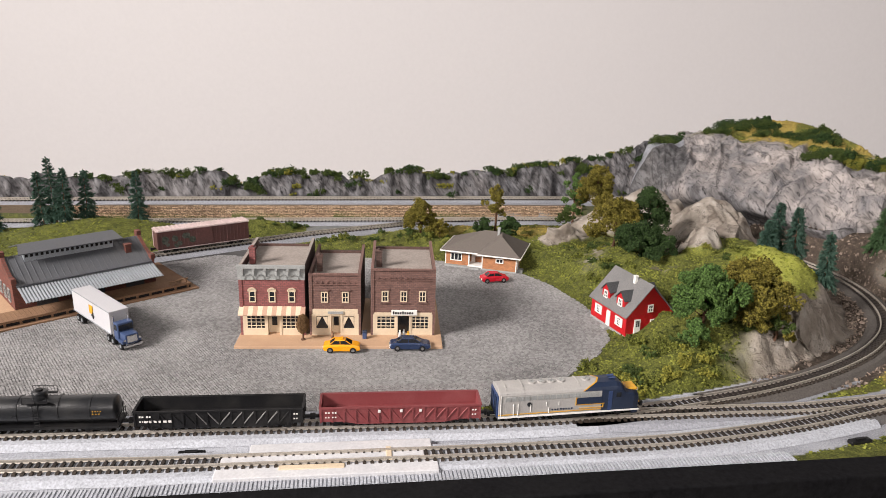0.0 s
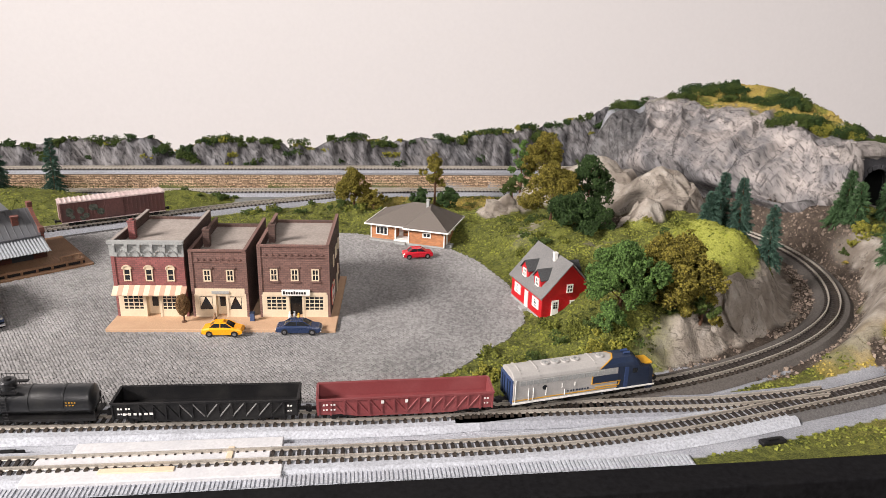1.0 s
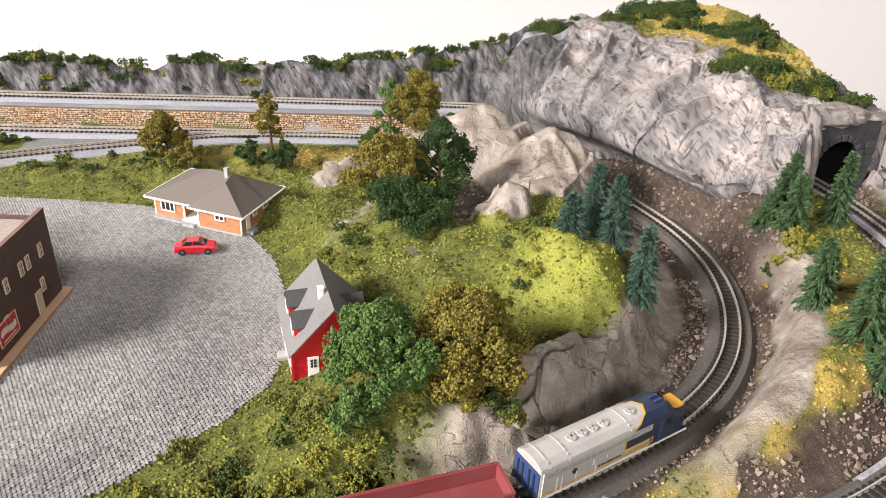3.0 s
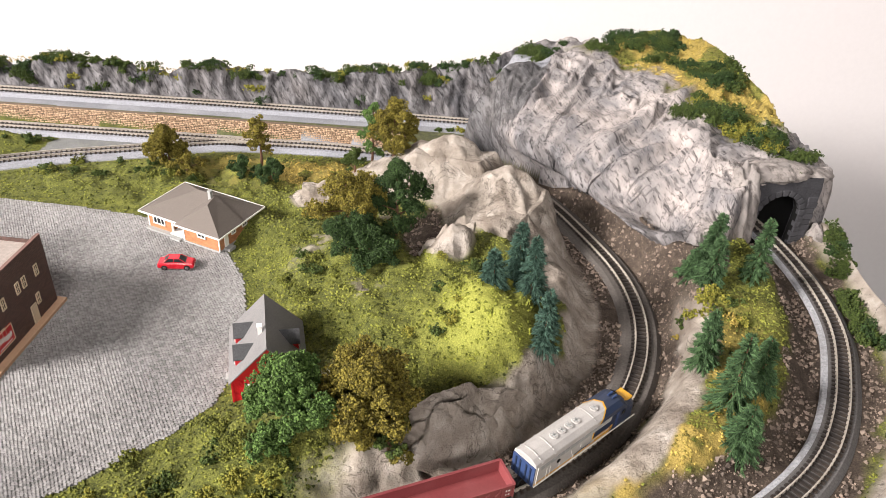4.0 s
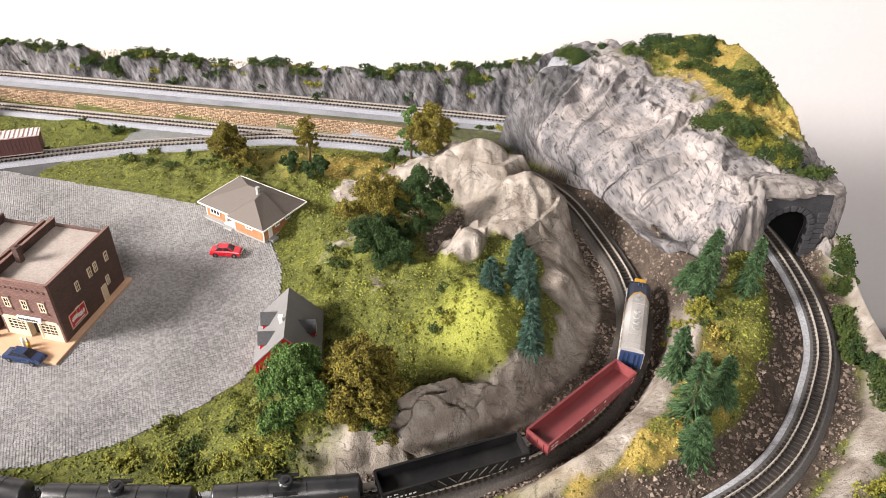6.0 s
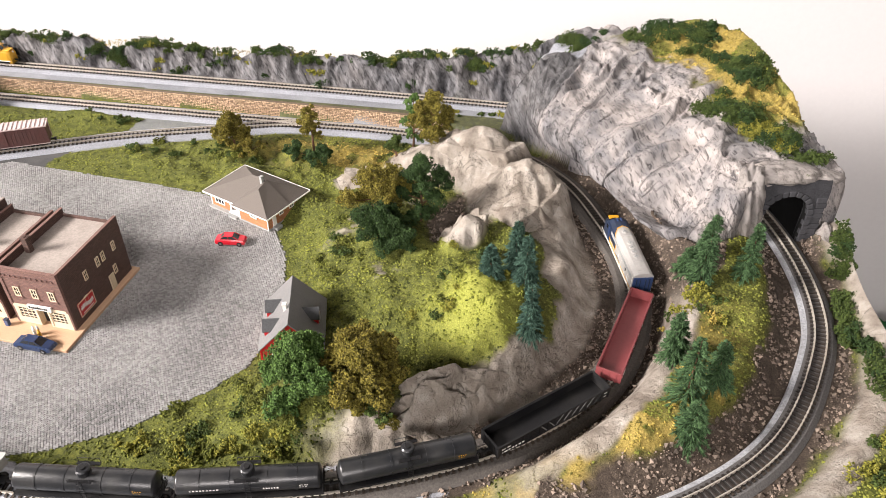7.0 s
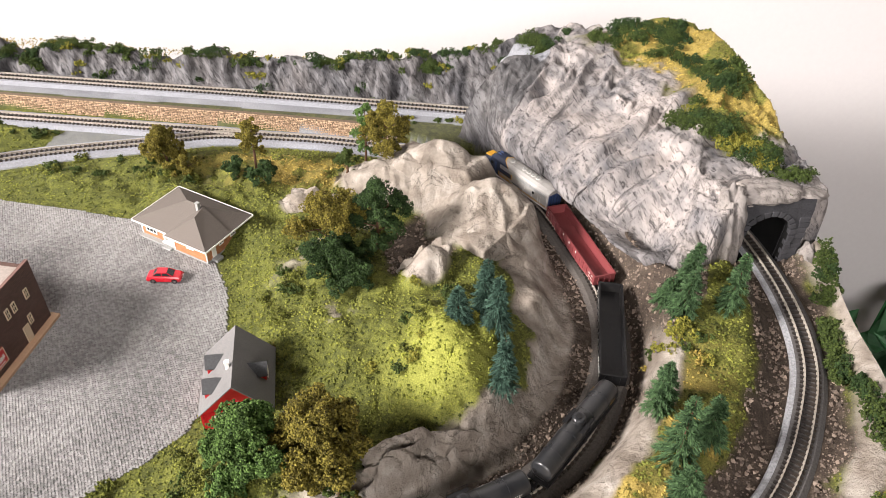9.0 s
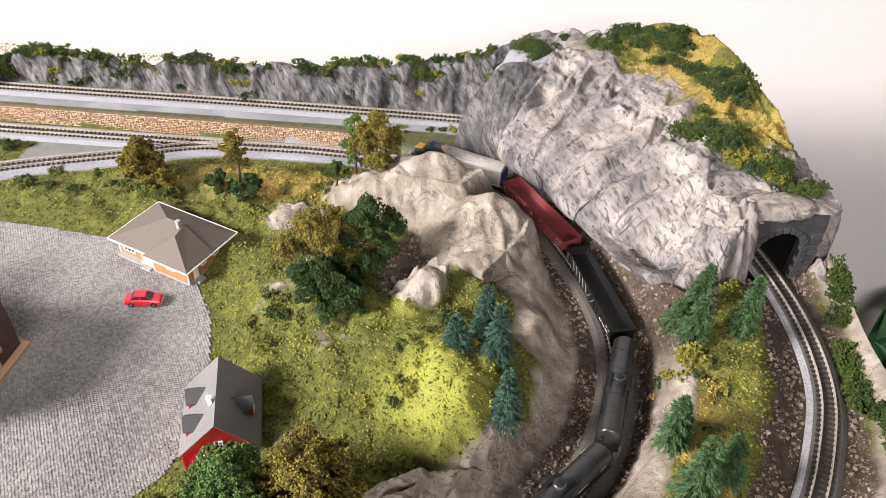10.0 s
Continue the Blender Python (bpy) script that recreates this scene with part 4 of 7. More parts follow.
def shop(x0, x1, depth, height, brick, side, name_label, style):
    w = x1 - x0
    s = empty("shop", SHOPS @ pose(x0, .0235, 0), name_label, "building", "row of shops")
    t = .002
    st = .020
    # walls with parapets
    box_part("front_wall", 0, w, 0, t, st, height, brick, s, .0002)
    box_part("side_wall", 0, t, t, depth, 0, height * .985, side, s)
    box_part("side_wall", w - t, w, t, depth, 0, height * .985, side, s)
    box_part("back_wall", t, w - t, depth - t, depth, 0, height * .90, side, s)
    box_part("roof", t, w - t, t, depth - t, height - .0105, height - .0085, ROOFTAN, s)
    bm = bmesh.new()
    add_box(bm, 0, t + .0006, -.0006, depth, height * .985, height * .985 + .0008)
    add_box(bm, w - t - .0006, w, -.0006, depth, height * .985, height * .985 + .0008)
    part("coping", bm, ROOFTAN if style == 1 else brick, s)
    bm = bmesh.new()
    add_box(bm, .004, .009, .030, .035, height - .0085, height + .006)
    add_box(bm, .0035, .0095, .0295, .0355, height + .0055, height + .0068)
    add_cyl(bm, (.0065, .0325, height + .0065), (.0065, .0325, height + .0080), .0016, .0014, 10)
    part("chimney", bm, RED_BRICK if style == 1 else SHADED_BRICK, s)
    # corner piers and string courses
    bm = bmesh.new()
    for a in (0, w - .0028):
        add_box(bm, a, a + .0028, -.0007, 0, st, height)
    add_box(bm, 0, w, -.0009, 0, height - .0016, height)
    if style != 1:
        add_box(bm, .0028, w - .0028, -.0006, 0, height - .0105, height - .0095)
        k = int((w - .010) / .0042)
        for i in range(k):
            xx = .006 + i * (w - .012) / (k - 1)
            add_box(bm, xx - .0011, xx + .0011, -.0009, 0, height - .0088, height - .0072)
    part("trim", bm, brick, s)
    if style == 1:
        bm = bmesh.new()
        add_box(bm, -.0005, w + .0005, -.0008, 0, height - .0125, height - .001)
        add_box(bm, -.001, w + .001, -.0030, .001, height - .0018, height + .0006)
        for i in range(6):
            xx = .004 + i * (w - .008) / 5
            add_box(bm, xx - .0008, xx + .0008, -.0026, -.0008, height - .0085, height - .0018, .0003)
            add_box(bm, xx - .0012, xx + .0012, -.0032, -.0008, height - .0038, height - .0018, .0003)
        for i in range(5):
            xc = .004 + (i + .5) * (w - .008) / 5
            for a in np.linspace(0.1, math.pi - .1, 7):
                add_box(bm, -.0006, .0006, -.0018, -.0008, -.0004, .0004, 0, Matrix.Translation((xc - .0036 * math.cos(a), 0, height - .0115 + .004 * math.sin(a))) @ Matrix.Rotation(a - math.pi / 2, 4, "Y"))
        part("cornice", bm, CORNICE, s, "grey bracketed cornice")
        for i in range(3):
            framed_window(s, w * (.20 + .30 * i), .0305, .0058, .0105, 0, 1, 2, True)
        # striped awning
        vs, fs = [], []
        n = 14
        bm = bmesh.new()
        for i in range(n):
            a, b = -.0005 + (w + .001) * i / n, -.0005 + (w + .001) * (i + 1) / n
            q = [bm.verts.new(p) for p in ((a, 0, .0268), (b, 0, .0268), (b, -.0070, .0215), (a, -.0070, .0215), (a, -.0070, .0205), (b, -.0070, .0205), (a, 0, .0258), (b, 0, .0258))]
            f = bm.faces.new((q[3], q[2], q[1], q[0]))
            g = bm.faces.new((q[4], q[5], q[2], q[3]))
            f.material_index = g.material_index = i % 2
            bm.faces.new((q[6], q[7], q[5], q[4]))
        o = part("awning", bm, CREAM, s, "striped cream and brown awning")
        o.data.materials.append(coat("awning_stripe", (.48, .31, .22), .7, spread=.1))
        doors = ((.10, .13), (.66, .13))
    elif style == 2:
        for i in range(2):
            framed_window(s, w * (.30 + .40 * i), .0305, .0060, .0100, 0, 2, 2)
            box_part("lintel", w * (.30 + .40 * i) - .0045, w * (.30 + .40 * i) + .0045, -.0009, 0, .0412, .0426, brick, s)
    else:
        for i in range(3):
            framed_window(s, w * (.22 + .29 * i), .0315, .0060, .0102, 0, 2, 2)
            box_part("lintel", w * (.22 + .29 * i) - .0042, w * (.22 + .29 * i) + .0042, -.0009, 0, .0423, .0435, brick, s)
            box_part("sill", w * (.22 + .29 * i) - .0042, w * (.22 + .29 * i) + .0042, -.0012, 0, .0302, .0313, brick, s)
    # shop front: cream panels, glazed bays, a recessed doorway
    bm = bmesh.new()
    add_box(bm, .002, w - .002, -.0006, .0015, .0185, .0245 if style == 2 else .0215)
    add_box(bm, .002, .0048, 0, .0015, 0, .0185)
    add_box(bm, w - .0048, w - .002, 0, .0015, 0, .0185)
    dl, dr = w * .42, w * .60
    add_box(bm, dl - .0018, dl, -.0004, .006, 0, .0185)
    add_box(bm, dr, dr + .0018, -.0004, .006, 0, .0185)
    for a, b in ((.0048, dl - .0018), (dr + .0018, w - .0048)):
        add_box(bm, a, b, 0, .0015, 0, .0055)
    bm.free()
    box_part("fascia_board", .002, w - .002, -.0006, .0015, .0185, .0245 if style == 2 else .0215, CREAM, s)
    for a, b, f, g in ((.002, .0048, 0, .0015), (w - .0048, w - .002, 0, .0015), (dl - .0018, dl, -.0004, .006), (dr, dr + .0018, -.0004, .006)):
        box_part("pilaster", a, b, f, g, 0, .0185, CREAM, s)
    for a, b in ((.0048, dl - .0018), (dr + .0018, w - .0048)):
        box_part("stall_riser", a, b, 0, .0015, 0, .0055, CREAM, s)
    box_part("corner_post", 0, .002, 0, .002, 0, st, brick, s)
    box_part("corner_post", w - .002, w, 0, .002, 0, st, brick, s)
    for a, b in ((.0048, dl - .0018), (dr + .0018, w - .0048)):
        framed_window(s, (a + b) / 2, .0053, b - a, .0132, .0008, 4 if style != 2 else 1, 4 if style != 2 else 1)
    door = box_part("door", dl, dr, .0055, .0065, 0, .0185, GLASS if style == 3 else CREAM, s)
    box_part("door_pane", (dl + dr) / 2 - .0022, (dl + dr) / 2 + .0022, .0049, .0056, .007, .0150, GLASS, s)
    if style == 2:
        box_part("sign_board", w * .36, w * .66, -.0016, -.0005, .0205, .0225, CORNICE, s)
        bm = bmesh.new()
        for a, b in ((.0062, dl - .003), (dr + .003, w - .0062)):
            for q, e in ((a, 1), (b, -1)):
                vs = [bm.verts.new((q, -.0001, .0170)), bm.verts.new((q + e * (b - a) * .45, -.0001, .0170)), bm.verts.new((q, -.0001, .0085))]
                bm.faces.new(vs)
        part("curtain", bm, CREAM, s, "drawn-back cream curtains")
    if style == 3:
        box_part("sign_board", w * .32, w * .72, -.0022, -.0006, .0195, .0243, WHITE, s, .0002, "white shop sign with dark lettering bars")
        bm = bmesh.new()
        for i in range(9):
            xx = w * .355 + i * w * .0365
            add_box(bm, xx - .0007, xx + .0007, -.0024, -.0022, .0208, .0208 + (.0026 if i in (0, 4) else .0019))
        part("sign_lettering", bm, BLACK, s)
        # side windows, a door and a painted soft-drink hoarding on the flank
        for yy, zz in ((.030, .033), (.048, .034), (.056, .034), (.072, .034), (.022, .012), (.066, .012)):
            o = framed_window(s, 0, 0, .0046, .0095, 0, 2, 2)
            o.matrix_basis = pose(w + .0001, yy, zz, 0, 0, 90)
        o = box_part("side_door", w, w + .0008, .055, .062, 0, .016, CREAM, s)
        sg = empty("hoarding", pose(w, .0205, .0125, 0, 0, 90), "", "")
        sg.parent = s
        box_part("panel", -.0105, .0105, -.0008, 0, -.006, .0085, SIGNRED, sg, .0001, "red painted soft-drink sign")
        bm = bmesh.new()
        for a, b, c, d in ((-.0105, .0105, -.006, -.0054), (-.0105, .0105, .0079, .0085), (-.0105, -.0100, -.006, .0085), (.0100, .0105, -.006, .0085)):
            add_box(bm, a, b, -.0011, -.0007, c, d)
        part("border", bm, CREAM, sg)
        bm = bmesh.new()
        for i in range(17):
            xx = -.008 + i * .001
            h = .0012 + .0012 * abs(math.sin(i * 1.35))
            zc = .0015 + .0010 * math.sin(i * .38)
            add_box(bm, xx - .0003, xx + .0003, -.0011, -.0008, zc - h, zc + h)
        add_box(bm, -.007, .007, -.0011, -.0008, -.0040, -.0034)
        part("script_bars", bm, LETTER, sg)
    return s


shop(.0015, .0570, .087, .0635, RED_BRICK, SHADED_BRICK, "red brick two-storey shop with grey cornice and striped awning", 1)
shop(.0605, .1050, .087, .0570, BROWN_BRICK, SHADED_BRICK, "brown brick shop with curtained cream shop front", 2)
shop(.1135, .1695, .087, .0615, BROWN_BRICK, SHADED_BRICK, "brown brick corner shop with a white sign board", 3)


def pavement_tree():
    t = empty("street_tree", SHOPS @ pose(.0560, .0135, 0), "small brown clipped tree on the shop pavement", "tree")
    bm = bmesh.new()
    add_cyl(bm, (0, 0, 0), (0, 0, .007), .0008, .0006, 8)
    add_cyl(bm, (0, 0, 0), (0, 0, .0008), .0022, .0018, 10)
    part("trunk", bm, BARK, t)
    pts, F = clump_mesh(1500, lambda: ellipsoid((0, 0, .0145), (.0052, .0052, .0088)), .0007)
    link("crown", pts, F, foliage("brown_foliage", (.07, .035, .015), (.20, .115, .05)), t)


def octa(n, size):
    """n small uneven eight-sided flecks round the origin."""
    base = np.array([(1, 0, 0), (-1, 0, 0), (0, 1, 0), (0, -1, 0), (0, 0, 1), (0, 0, -1)], float)
    V = base[None] * np.random.uniform(.45, 1.25, (n, 6, 1)) * size
    a = np.random.uniform(0, 2 * math.pi, (3, n))
    for k, (i, j) in enumerate(((0, 1), (1, 2), (0, 2))):
        c, s = np.cos(a[k])[:, None], np.sin(a[k])[:, None]
        p, q = V[:, :, i].copy(), V[:, :, j].copy()
        V[:, :, i], V[:, :, j] = p * c - q * s, p * s + q * c
    F = np.array([(0, 2, 4), (2, 1, 4), (1, 3, 4), (3, 0, 4), (2, 0, 5), (1, 2, 5), (3, 1, 5), (0, 3, 5)])
    return V, (np.arange(n)[:, None, None] * 6 + F[None]).reshape(-1, 3)


def ellipsoid(c, r):
    d = np.random.normal(size=3)
    d /= np.linalg.norm(d)
    k = np.random.uniform(.55, 1.0) ** .5
    return np.array(c) + d * np.array(r) * k


def clump_mesh(n, place, size):
    V, F = octa(n, size * np.random.uniform(.6, 1.4, (n, 1, 1)))
    P = np.array([place() for _ in range(n)])
    return (V + P[:, None]).reshape(-1, 3).tolist(), F.tolist()


pavement_tree()


def litter_bin():
    b = empty("litter_bin", SHOPS @ pose(.1085, .0165, 0), "small blue litter bin on the pavement", "bin")
    bm = bmesh.new()
    add_box(bm, -.0018, .0018, -.0016, .0016, 0, .0062, .0003)
    part("body", bm, CABBLUE, b)
    box_part("lid", -.0020, .0020, -.0018, .0018, .0062, .0073, NAVY, b, .0003)


litter_bin()


def figure(x, y, mat, h=.0105):
    """A tiny figurine as one plain shape."""
    bm = bmesh.new()
    add_cyl(bm, (0, 0, 0), (0, 0, h * .5), .0011, .0013, 8)
    add_cyl(bm, (0, 0, h * .48), (0, 0, h * .82), .0014, .0010, 8)
    bmesh.ops.create_uvsphere(bm, u_segments=8, v_segments=6, radius=.0009, matrix=Matrix.Translation((0, 0, h * .92)))
    o = part("figurine", bm, mat, smooth=True)
    o.matrix_basis = SHOPS @ pose(x, y, 0)
    return tagged(o, "tiny painted plastic figurine standing on the pavement", "figurine", "figurines")


figure(.0815, .008, WOODDECK)
figure(.1390, .011, WHITE)
figure(.1425, .012, AWNMETAL)
figure(.1462, .0085, GOLD)


# ---- road vehicles ----
def car(name, m, paint, label, length=.0305, boxy=True, mark=False):
    """A small saloon: lofted body, glazed cabin, wheels, bumpers."""
    c = empty(name, m, label, "car", "parked cars")
    L, w = length, .0058
    prof = [(-.50, .0030, .0056), (-.47, .0022, .0066), (-.30, .0020, .0074), (.05, .0020, .0076), (.30, .0020, .0072), (.46, .0022, .0062), (.50, .0032, .0052)]
    vs, fs = [], []
    for x, lo, hi in prof:
        k = .93 if abs(x) > .45 else 1
        vs += [(x * L, -w * k, lo), (x * L, -w * k, hi - .0012), (x * L, -w * k * .86, hi), (x * L, w * k * .86, hi), (x * L, w * k, hi - .0012), (x * L, w * k, lo)]
    for i in range(len(prof) - 1):
        fs += [(i * 6 + k, i * 6 + (k + 1) % 6, i * 6 + 6 + (k + 1) % 6, i * 6 + 6 + k) for k in range(6)]
    fs += [tuple(range(5, -1, -1)), tuple(range(len(vs) - 6, len(vs)))]
    link("body", vs, fs, paint, c)
    q = [(-.33, .0073), (-.20, .0104), (.12, .0104), (.28, .0073)]
    vs = [(x * L, s * (w * .80 if z < .009 else w * .66), z) for s in (-1, 1) for x, z in q]
    link("glasshouse", vs, [(0, 1, 2, 3), (7, 6, 5, 4), (0, 4, 5, 1), (1, 5, 6, 2), (2, 6, 7, 3)], GLASS, c)
    bm = bmesh.new()
    add_box(bm, -.195 * L, .105 * L, -w * .67, w * .67, .0102, .0109, .0003)
    part("roof", bm, paint, c)
    bm = bmesh.new()
    for s in (-1, 1):
        for x0, x1 in ((-.33, -.20), (.28, .12)):
            add_cyl(bm, (x0 * L, s * w * .80, .0073), (x1 * L, s * w * .66, .0105), .00035, seg=6)
        add_cyl(bm, (-.04 * L, s * w * .81, .0073), (-.04 * L, s * w * .67, .0105), .00035, seg=6)
    part("pillars", bm, paint, c)
    for x in (-.31, .31):
        for s in (-1, 1):
            bm = bmesh.new()
            add_cyl(bm, (x * L, s * w * .78, .0026), (x * L, s * w * 1.03, .0026), .0026, seg=16)
            wheel = part("wheel", bm, RUBBER, c)
            bm = bmesh.new()
            add_cyl(bm, (x * L, s * w * 1.03, .0026), (x * L, s * w * 1.06, .0026), .0014, seg=12)
            part("hubcap", bm, CHROME, wheel)
    for x in (-.505, .505):
        box_part("bumper", x * L - .0005, x * L + .0005, -w * .9, w * .9, .0024, .0035, CHROME, c, .0002)
    for s in (-1, 1):
        bm = bmesh.new()
        add_cyl(bm, (-.498 * L, s * w * .66, .0046), (-.508 * L, s * w * .66, .0046), .0008, seg=10)
        part("headlight", bm, WHITE, c)
    if mark:
        box_part("roof_sign", -.0012, .0012, -.0022, .0022, .0109, .0121, paint, c, .0002)
    return c


car("taxi", pose(-.0345, .6125, 0.0012, 0, 0, 8), CARYELLOW, "yellow toy taxi parked beside the pavement", mark=True)
car("saloon_car", pose(.0215, .6245, 0.0012, 0, 0, 8), CARBLUE, "dark blue toy saloon car parked beside the pavement", .034)
car("saloon_car", pose(.0905, .8085, 0.0012, 0, 0, 18), CARRED, "low red toy car parked before the bungalow", .030)


def truck():
    t = empty("articulated_truck", pose(-.2425, .6195, .0012, 0, 0, -38), "blue-cab articulated truck with a white box trailer", "truck")
    tr = box_part("trailer", -.050, .026, -.0082, .0082, .0085, .0285, TRAILER, t, .0004, "white box trailer with a yellow emblem")
    for s in (-1, 1):
        for z in (.0090, .0280):
            box_part("rail", -.050, .026, s * .0083 - .0002, s * .0083 + .0002, z - .0004, z + .0004, AWNMETAL, tr)
    box_part("emblem", -.0135, -.0065, -.0088, -.0084, .0170, .0245, GOLD, tr)
    bm = bmesh.new()
    add_box(bm, -.0080, -.0060, -.0088, -.0084, .0130, .0190)
    add_box(bm, -.0100, -.0045, -.0089, -.0085, .0150, .0163)
    part("emblem_bars", bm, BLACK, tr)
    box_part("chassis", -.045, .046, -.003, .003, .0050, .0085, BLACK, t)
    bm = bmesh.new()
    add_box(bm, .0285, .0365, -.0068, .0068, .0050, .0205, .0008)
    cab = part("cab", bm, CABBLUE, t, "blue truck cab")
    box_part("hood", .0365, .0470, -.0055, .0055, .0050, .0135, CABBLUE, cab, .0008)
    box_part("windscreen", .0364, .0371, -.0058, .0058, .0142, .0190, GLASS, cab)
    for s in (-1, 1):
        box_part("side_window", .0305, .0350, s * .0069 - .0002, s * .0069 + .0002, .0142, .0190, GLASS, cab)
        box_part("fender", .0385, .0465, s * .0068 - .0014, s * .0068 + .0014, .0055, .0085, CABBLUE, cab, .0006)
        bm = bmesh.new()
        add_cyl(bm, (.0275, s * .006, .006), (.0275, s * .006, .025), .0006, seg=8)
        part("exhaust", bm, CHROME, cab)
        bm = bmesh.new()
        add_cyl(bm, (.047, s * .0062, .0092), (.0476, s * .0062, .0092), .0010, seg=10)
        part("headlight", bm, CHROME, cab)
    box_part("grille", .0469, .0477, -.0042, .0042, .0065, .0125, CHROME, cab, .0002)
    box_part("bumper", .0475, .0490, -.0078, .0078, .0030, .0052, CHROME, cab, .0003)
    for x in (-.042, -.034, .020, .028, .0425):
        for s in (-1, 1):
            bm = bmesh.new()
            add_cyl(bm, (x, s * .0050, .0034), (x, s * .0082, .0034), .0034, seg=16)
            wh = part("wheel", bm, RUBBER, t)
            bm = bmesh.new()
            add_cyl(bm, (x, s * .0082, .0034), (x, s * .0085, .0034), .0016, seg=10)
            part("hub", bm, AWNMETAL, wh)
    return t


truck()


# ---- houses ----
def red_house():
    h = empty("red_house", pose(.2100, .6745, .0012, 0, 0, 26), "red clapboard cottage with grey roof and white trim", "house")
    w, d, e, r = .0490, .0560, .0215, .0475
    vs, fs = prism([(0, 0), (w, 0), (w, e), (w / 2, r - .0012), (0, e)], 0, d)
    link("house_body", vs, fs, REDPAINT, h)
    box_part("foundation", -.0004, w + .0004, -.0004, d + .0004, -.002, .0018, CORNICE, h)
    bm = bmesh.new()
    for k in range(1, 20):
        z = .0018 + k * .00105
        if z < e:
            add_box(bm, -.0002, 0, .0, d, z, z + .0003)
            add_box(bm, w, w + .0002, .0, d, z, z + .0003)
            add_box(bm, 0, w, -.0002, 0, z, z + .0003)
            add_box(bm, 0, w, d, d + .0002, z, z + .0003)
    part("siding", bm, REDPAINT, h)
    o, sl = .0022, (r - e) / (w / 2)
    for s in (0, 1):
        x0, x1 = (-o, w / 2) if s == 0 else (w + o, w / 2)
        z0 = e - o * sl
        vs = [(x0, -o, z0), (x1, -o, r), (x1, d + o, r), (x0, d + o, z0), (x0, -o, z0 + .0011), (x1, -o, r + .0011), (x1, d + o, r + .0011), (x0, d + o, z0 + .0011)]
        f = [(0, 1, 2, 3), (7, 6, 5, 4), (0, 4, 5, 1), (3, 2, 6, 7), (0, 3, 7, 4), (1, 5, 6, 2)]
        link("roof_slope", vs, f, GREYROOF, h)
    bm = bmesh.new()
    add_box(bm, w / 2 - .0055, w / 2 - .0025, .0185, .0215, r - .004, r + .0030)
    add_box(bm, w / 2 - .0058, w / 2 - .0022, .0182, .0218, r + .0028, r + .0036)
    part("chimney", bm, WHITE, h)

    def dormer(y, side):
        dm = empty("dormer", pose(0, y, 0), "", "")
        dm.parent = h
        hw = .0062
        x0, x1 = (.0030, .0185) if side == 0 else (w - .0030, w - .0185)
        zb, ze, zr = e + .0030, e + .0110, e + .0170
        outline = [(-hw, zb - .002), (hw, zb - .002), (hw, ze), (0, zr), (-hw, ze)]
        vs = [(x0, a, b) for a, b in outline] + [(x1, a, b) for a, b in outline]
        f = [(0, 1, 2, 3, 4), (9, 8, 7, 6, 5)] + [(i, i + 5, (i + 1) % 5 + 5, (i + 1) % 5) for i in range(5)]
        link("dormer_wall", vs, f, REDPAINT, dm)
        q = .0012
        xa, xb = (x0 - .0012, x1 + .003) if side == 0 else (x0 + .0012, x1 - .003)
        for s in (-1, 1):
            vs = [(xa, s * (hw + q), ze - q), (xa, 0, zr + .0004), (xb, 0, zr + .0004), (xb, s * (hw + q), ze - q)]
            vs += [(a, b, c + .0008) for a, b, c in vs]
            link("dormer_roof", vs, [(0, 1, 2, 3), (7, 6, 5, 4), (0, 4, 5, 1), (3, 2, 6, 7), (0, 3, 7, 4), (1, 5, 6, 2)], DARKROOF, dm)
        wn = framed_window(h, 0, 0, .0062, .0076, 0, 2, 2, mat=WHITE)
        wn.matrix_basis = pose(x0 + (-.0002 if side == 0 else .0002), y, zb + .0002, 0, 0, -90 if side == 0 else 90)

    dormer(.0155, 0)
    dormer(.0385, 0)
    dormer(.0270, 1)
    # west front: door between two shuttered windows
    for y in (.0105, .0435):
        wn = framed_window(h, 0, 0, .0055, .0085, 0, 2, 3, mat=WHITE)
        wn.matrix_basis = pose(-.0003, y, .0078, 0, 0, -90)
        for s in (-1, 1):
            box_part("shutter", -.0009, -.0002, y + s * .0043 - .0012, y + s * .0043 + .0012, .0078, .0163, WHITE, h)
    box_part("front_door", -.0010, 0, .0242, .0298, .0018, .0165, WHITE, h, .0002)
    box_part("step", -.0060, 0, .0235, .0305, -.0012, .0016, CORNICE, h, .0003)
    # gable end
    box_part("side_door", .0085, .0150, -.0010, 0, .0018, .0170, WHITE, h, .0002)
    bm = bmesh.new()
    for i in range(2):
        for j in range(3):
            add_box(bm, .0100 + i * .0020, .0115 + i * .0020, -.0013, -.0009, .0100 + j * .0020, .0115 + j * .0020)
    part("door_panes", bm, GLASS, h)
    box_part("step", .0070, .0165, -.0070, 0, -.0012, .0016, CORNICE, h, .0003)
    framed_window(h, .0285, .0080, .0056, .0072, -.0003, 2, 2, mat=WHITE)
    framed_window(h, .0245, .0225, .0056, .0072, -.0003, 2, 2, mat=WHITE)
    for y in (.012, .040):
        wn = framed_window(h, 0, 0, .0050, .0072, 0, 2, 2, mat=WHITE)
        wn.matrix_basis = pose(w + .0003, y, .008, 0, 0, 90)
    for a in (0, w):
        box_part("corner_board", a - .0007, a + .0007, -.0007, .0004, .0018, e - .0006, REDPAINT, h)
    return h


red_house()


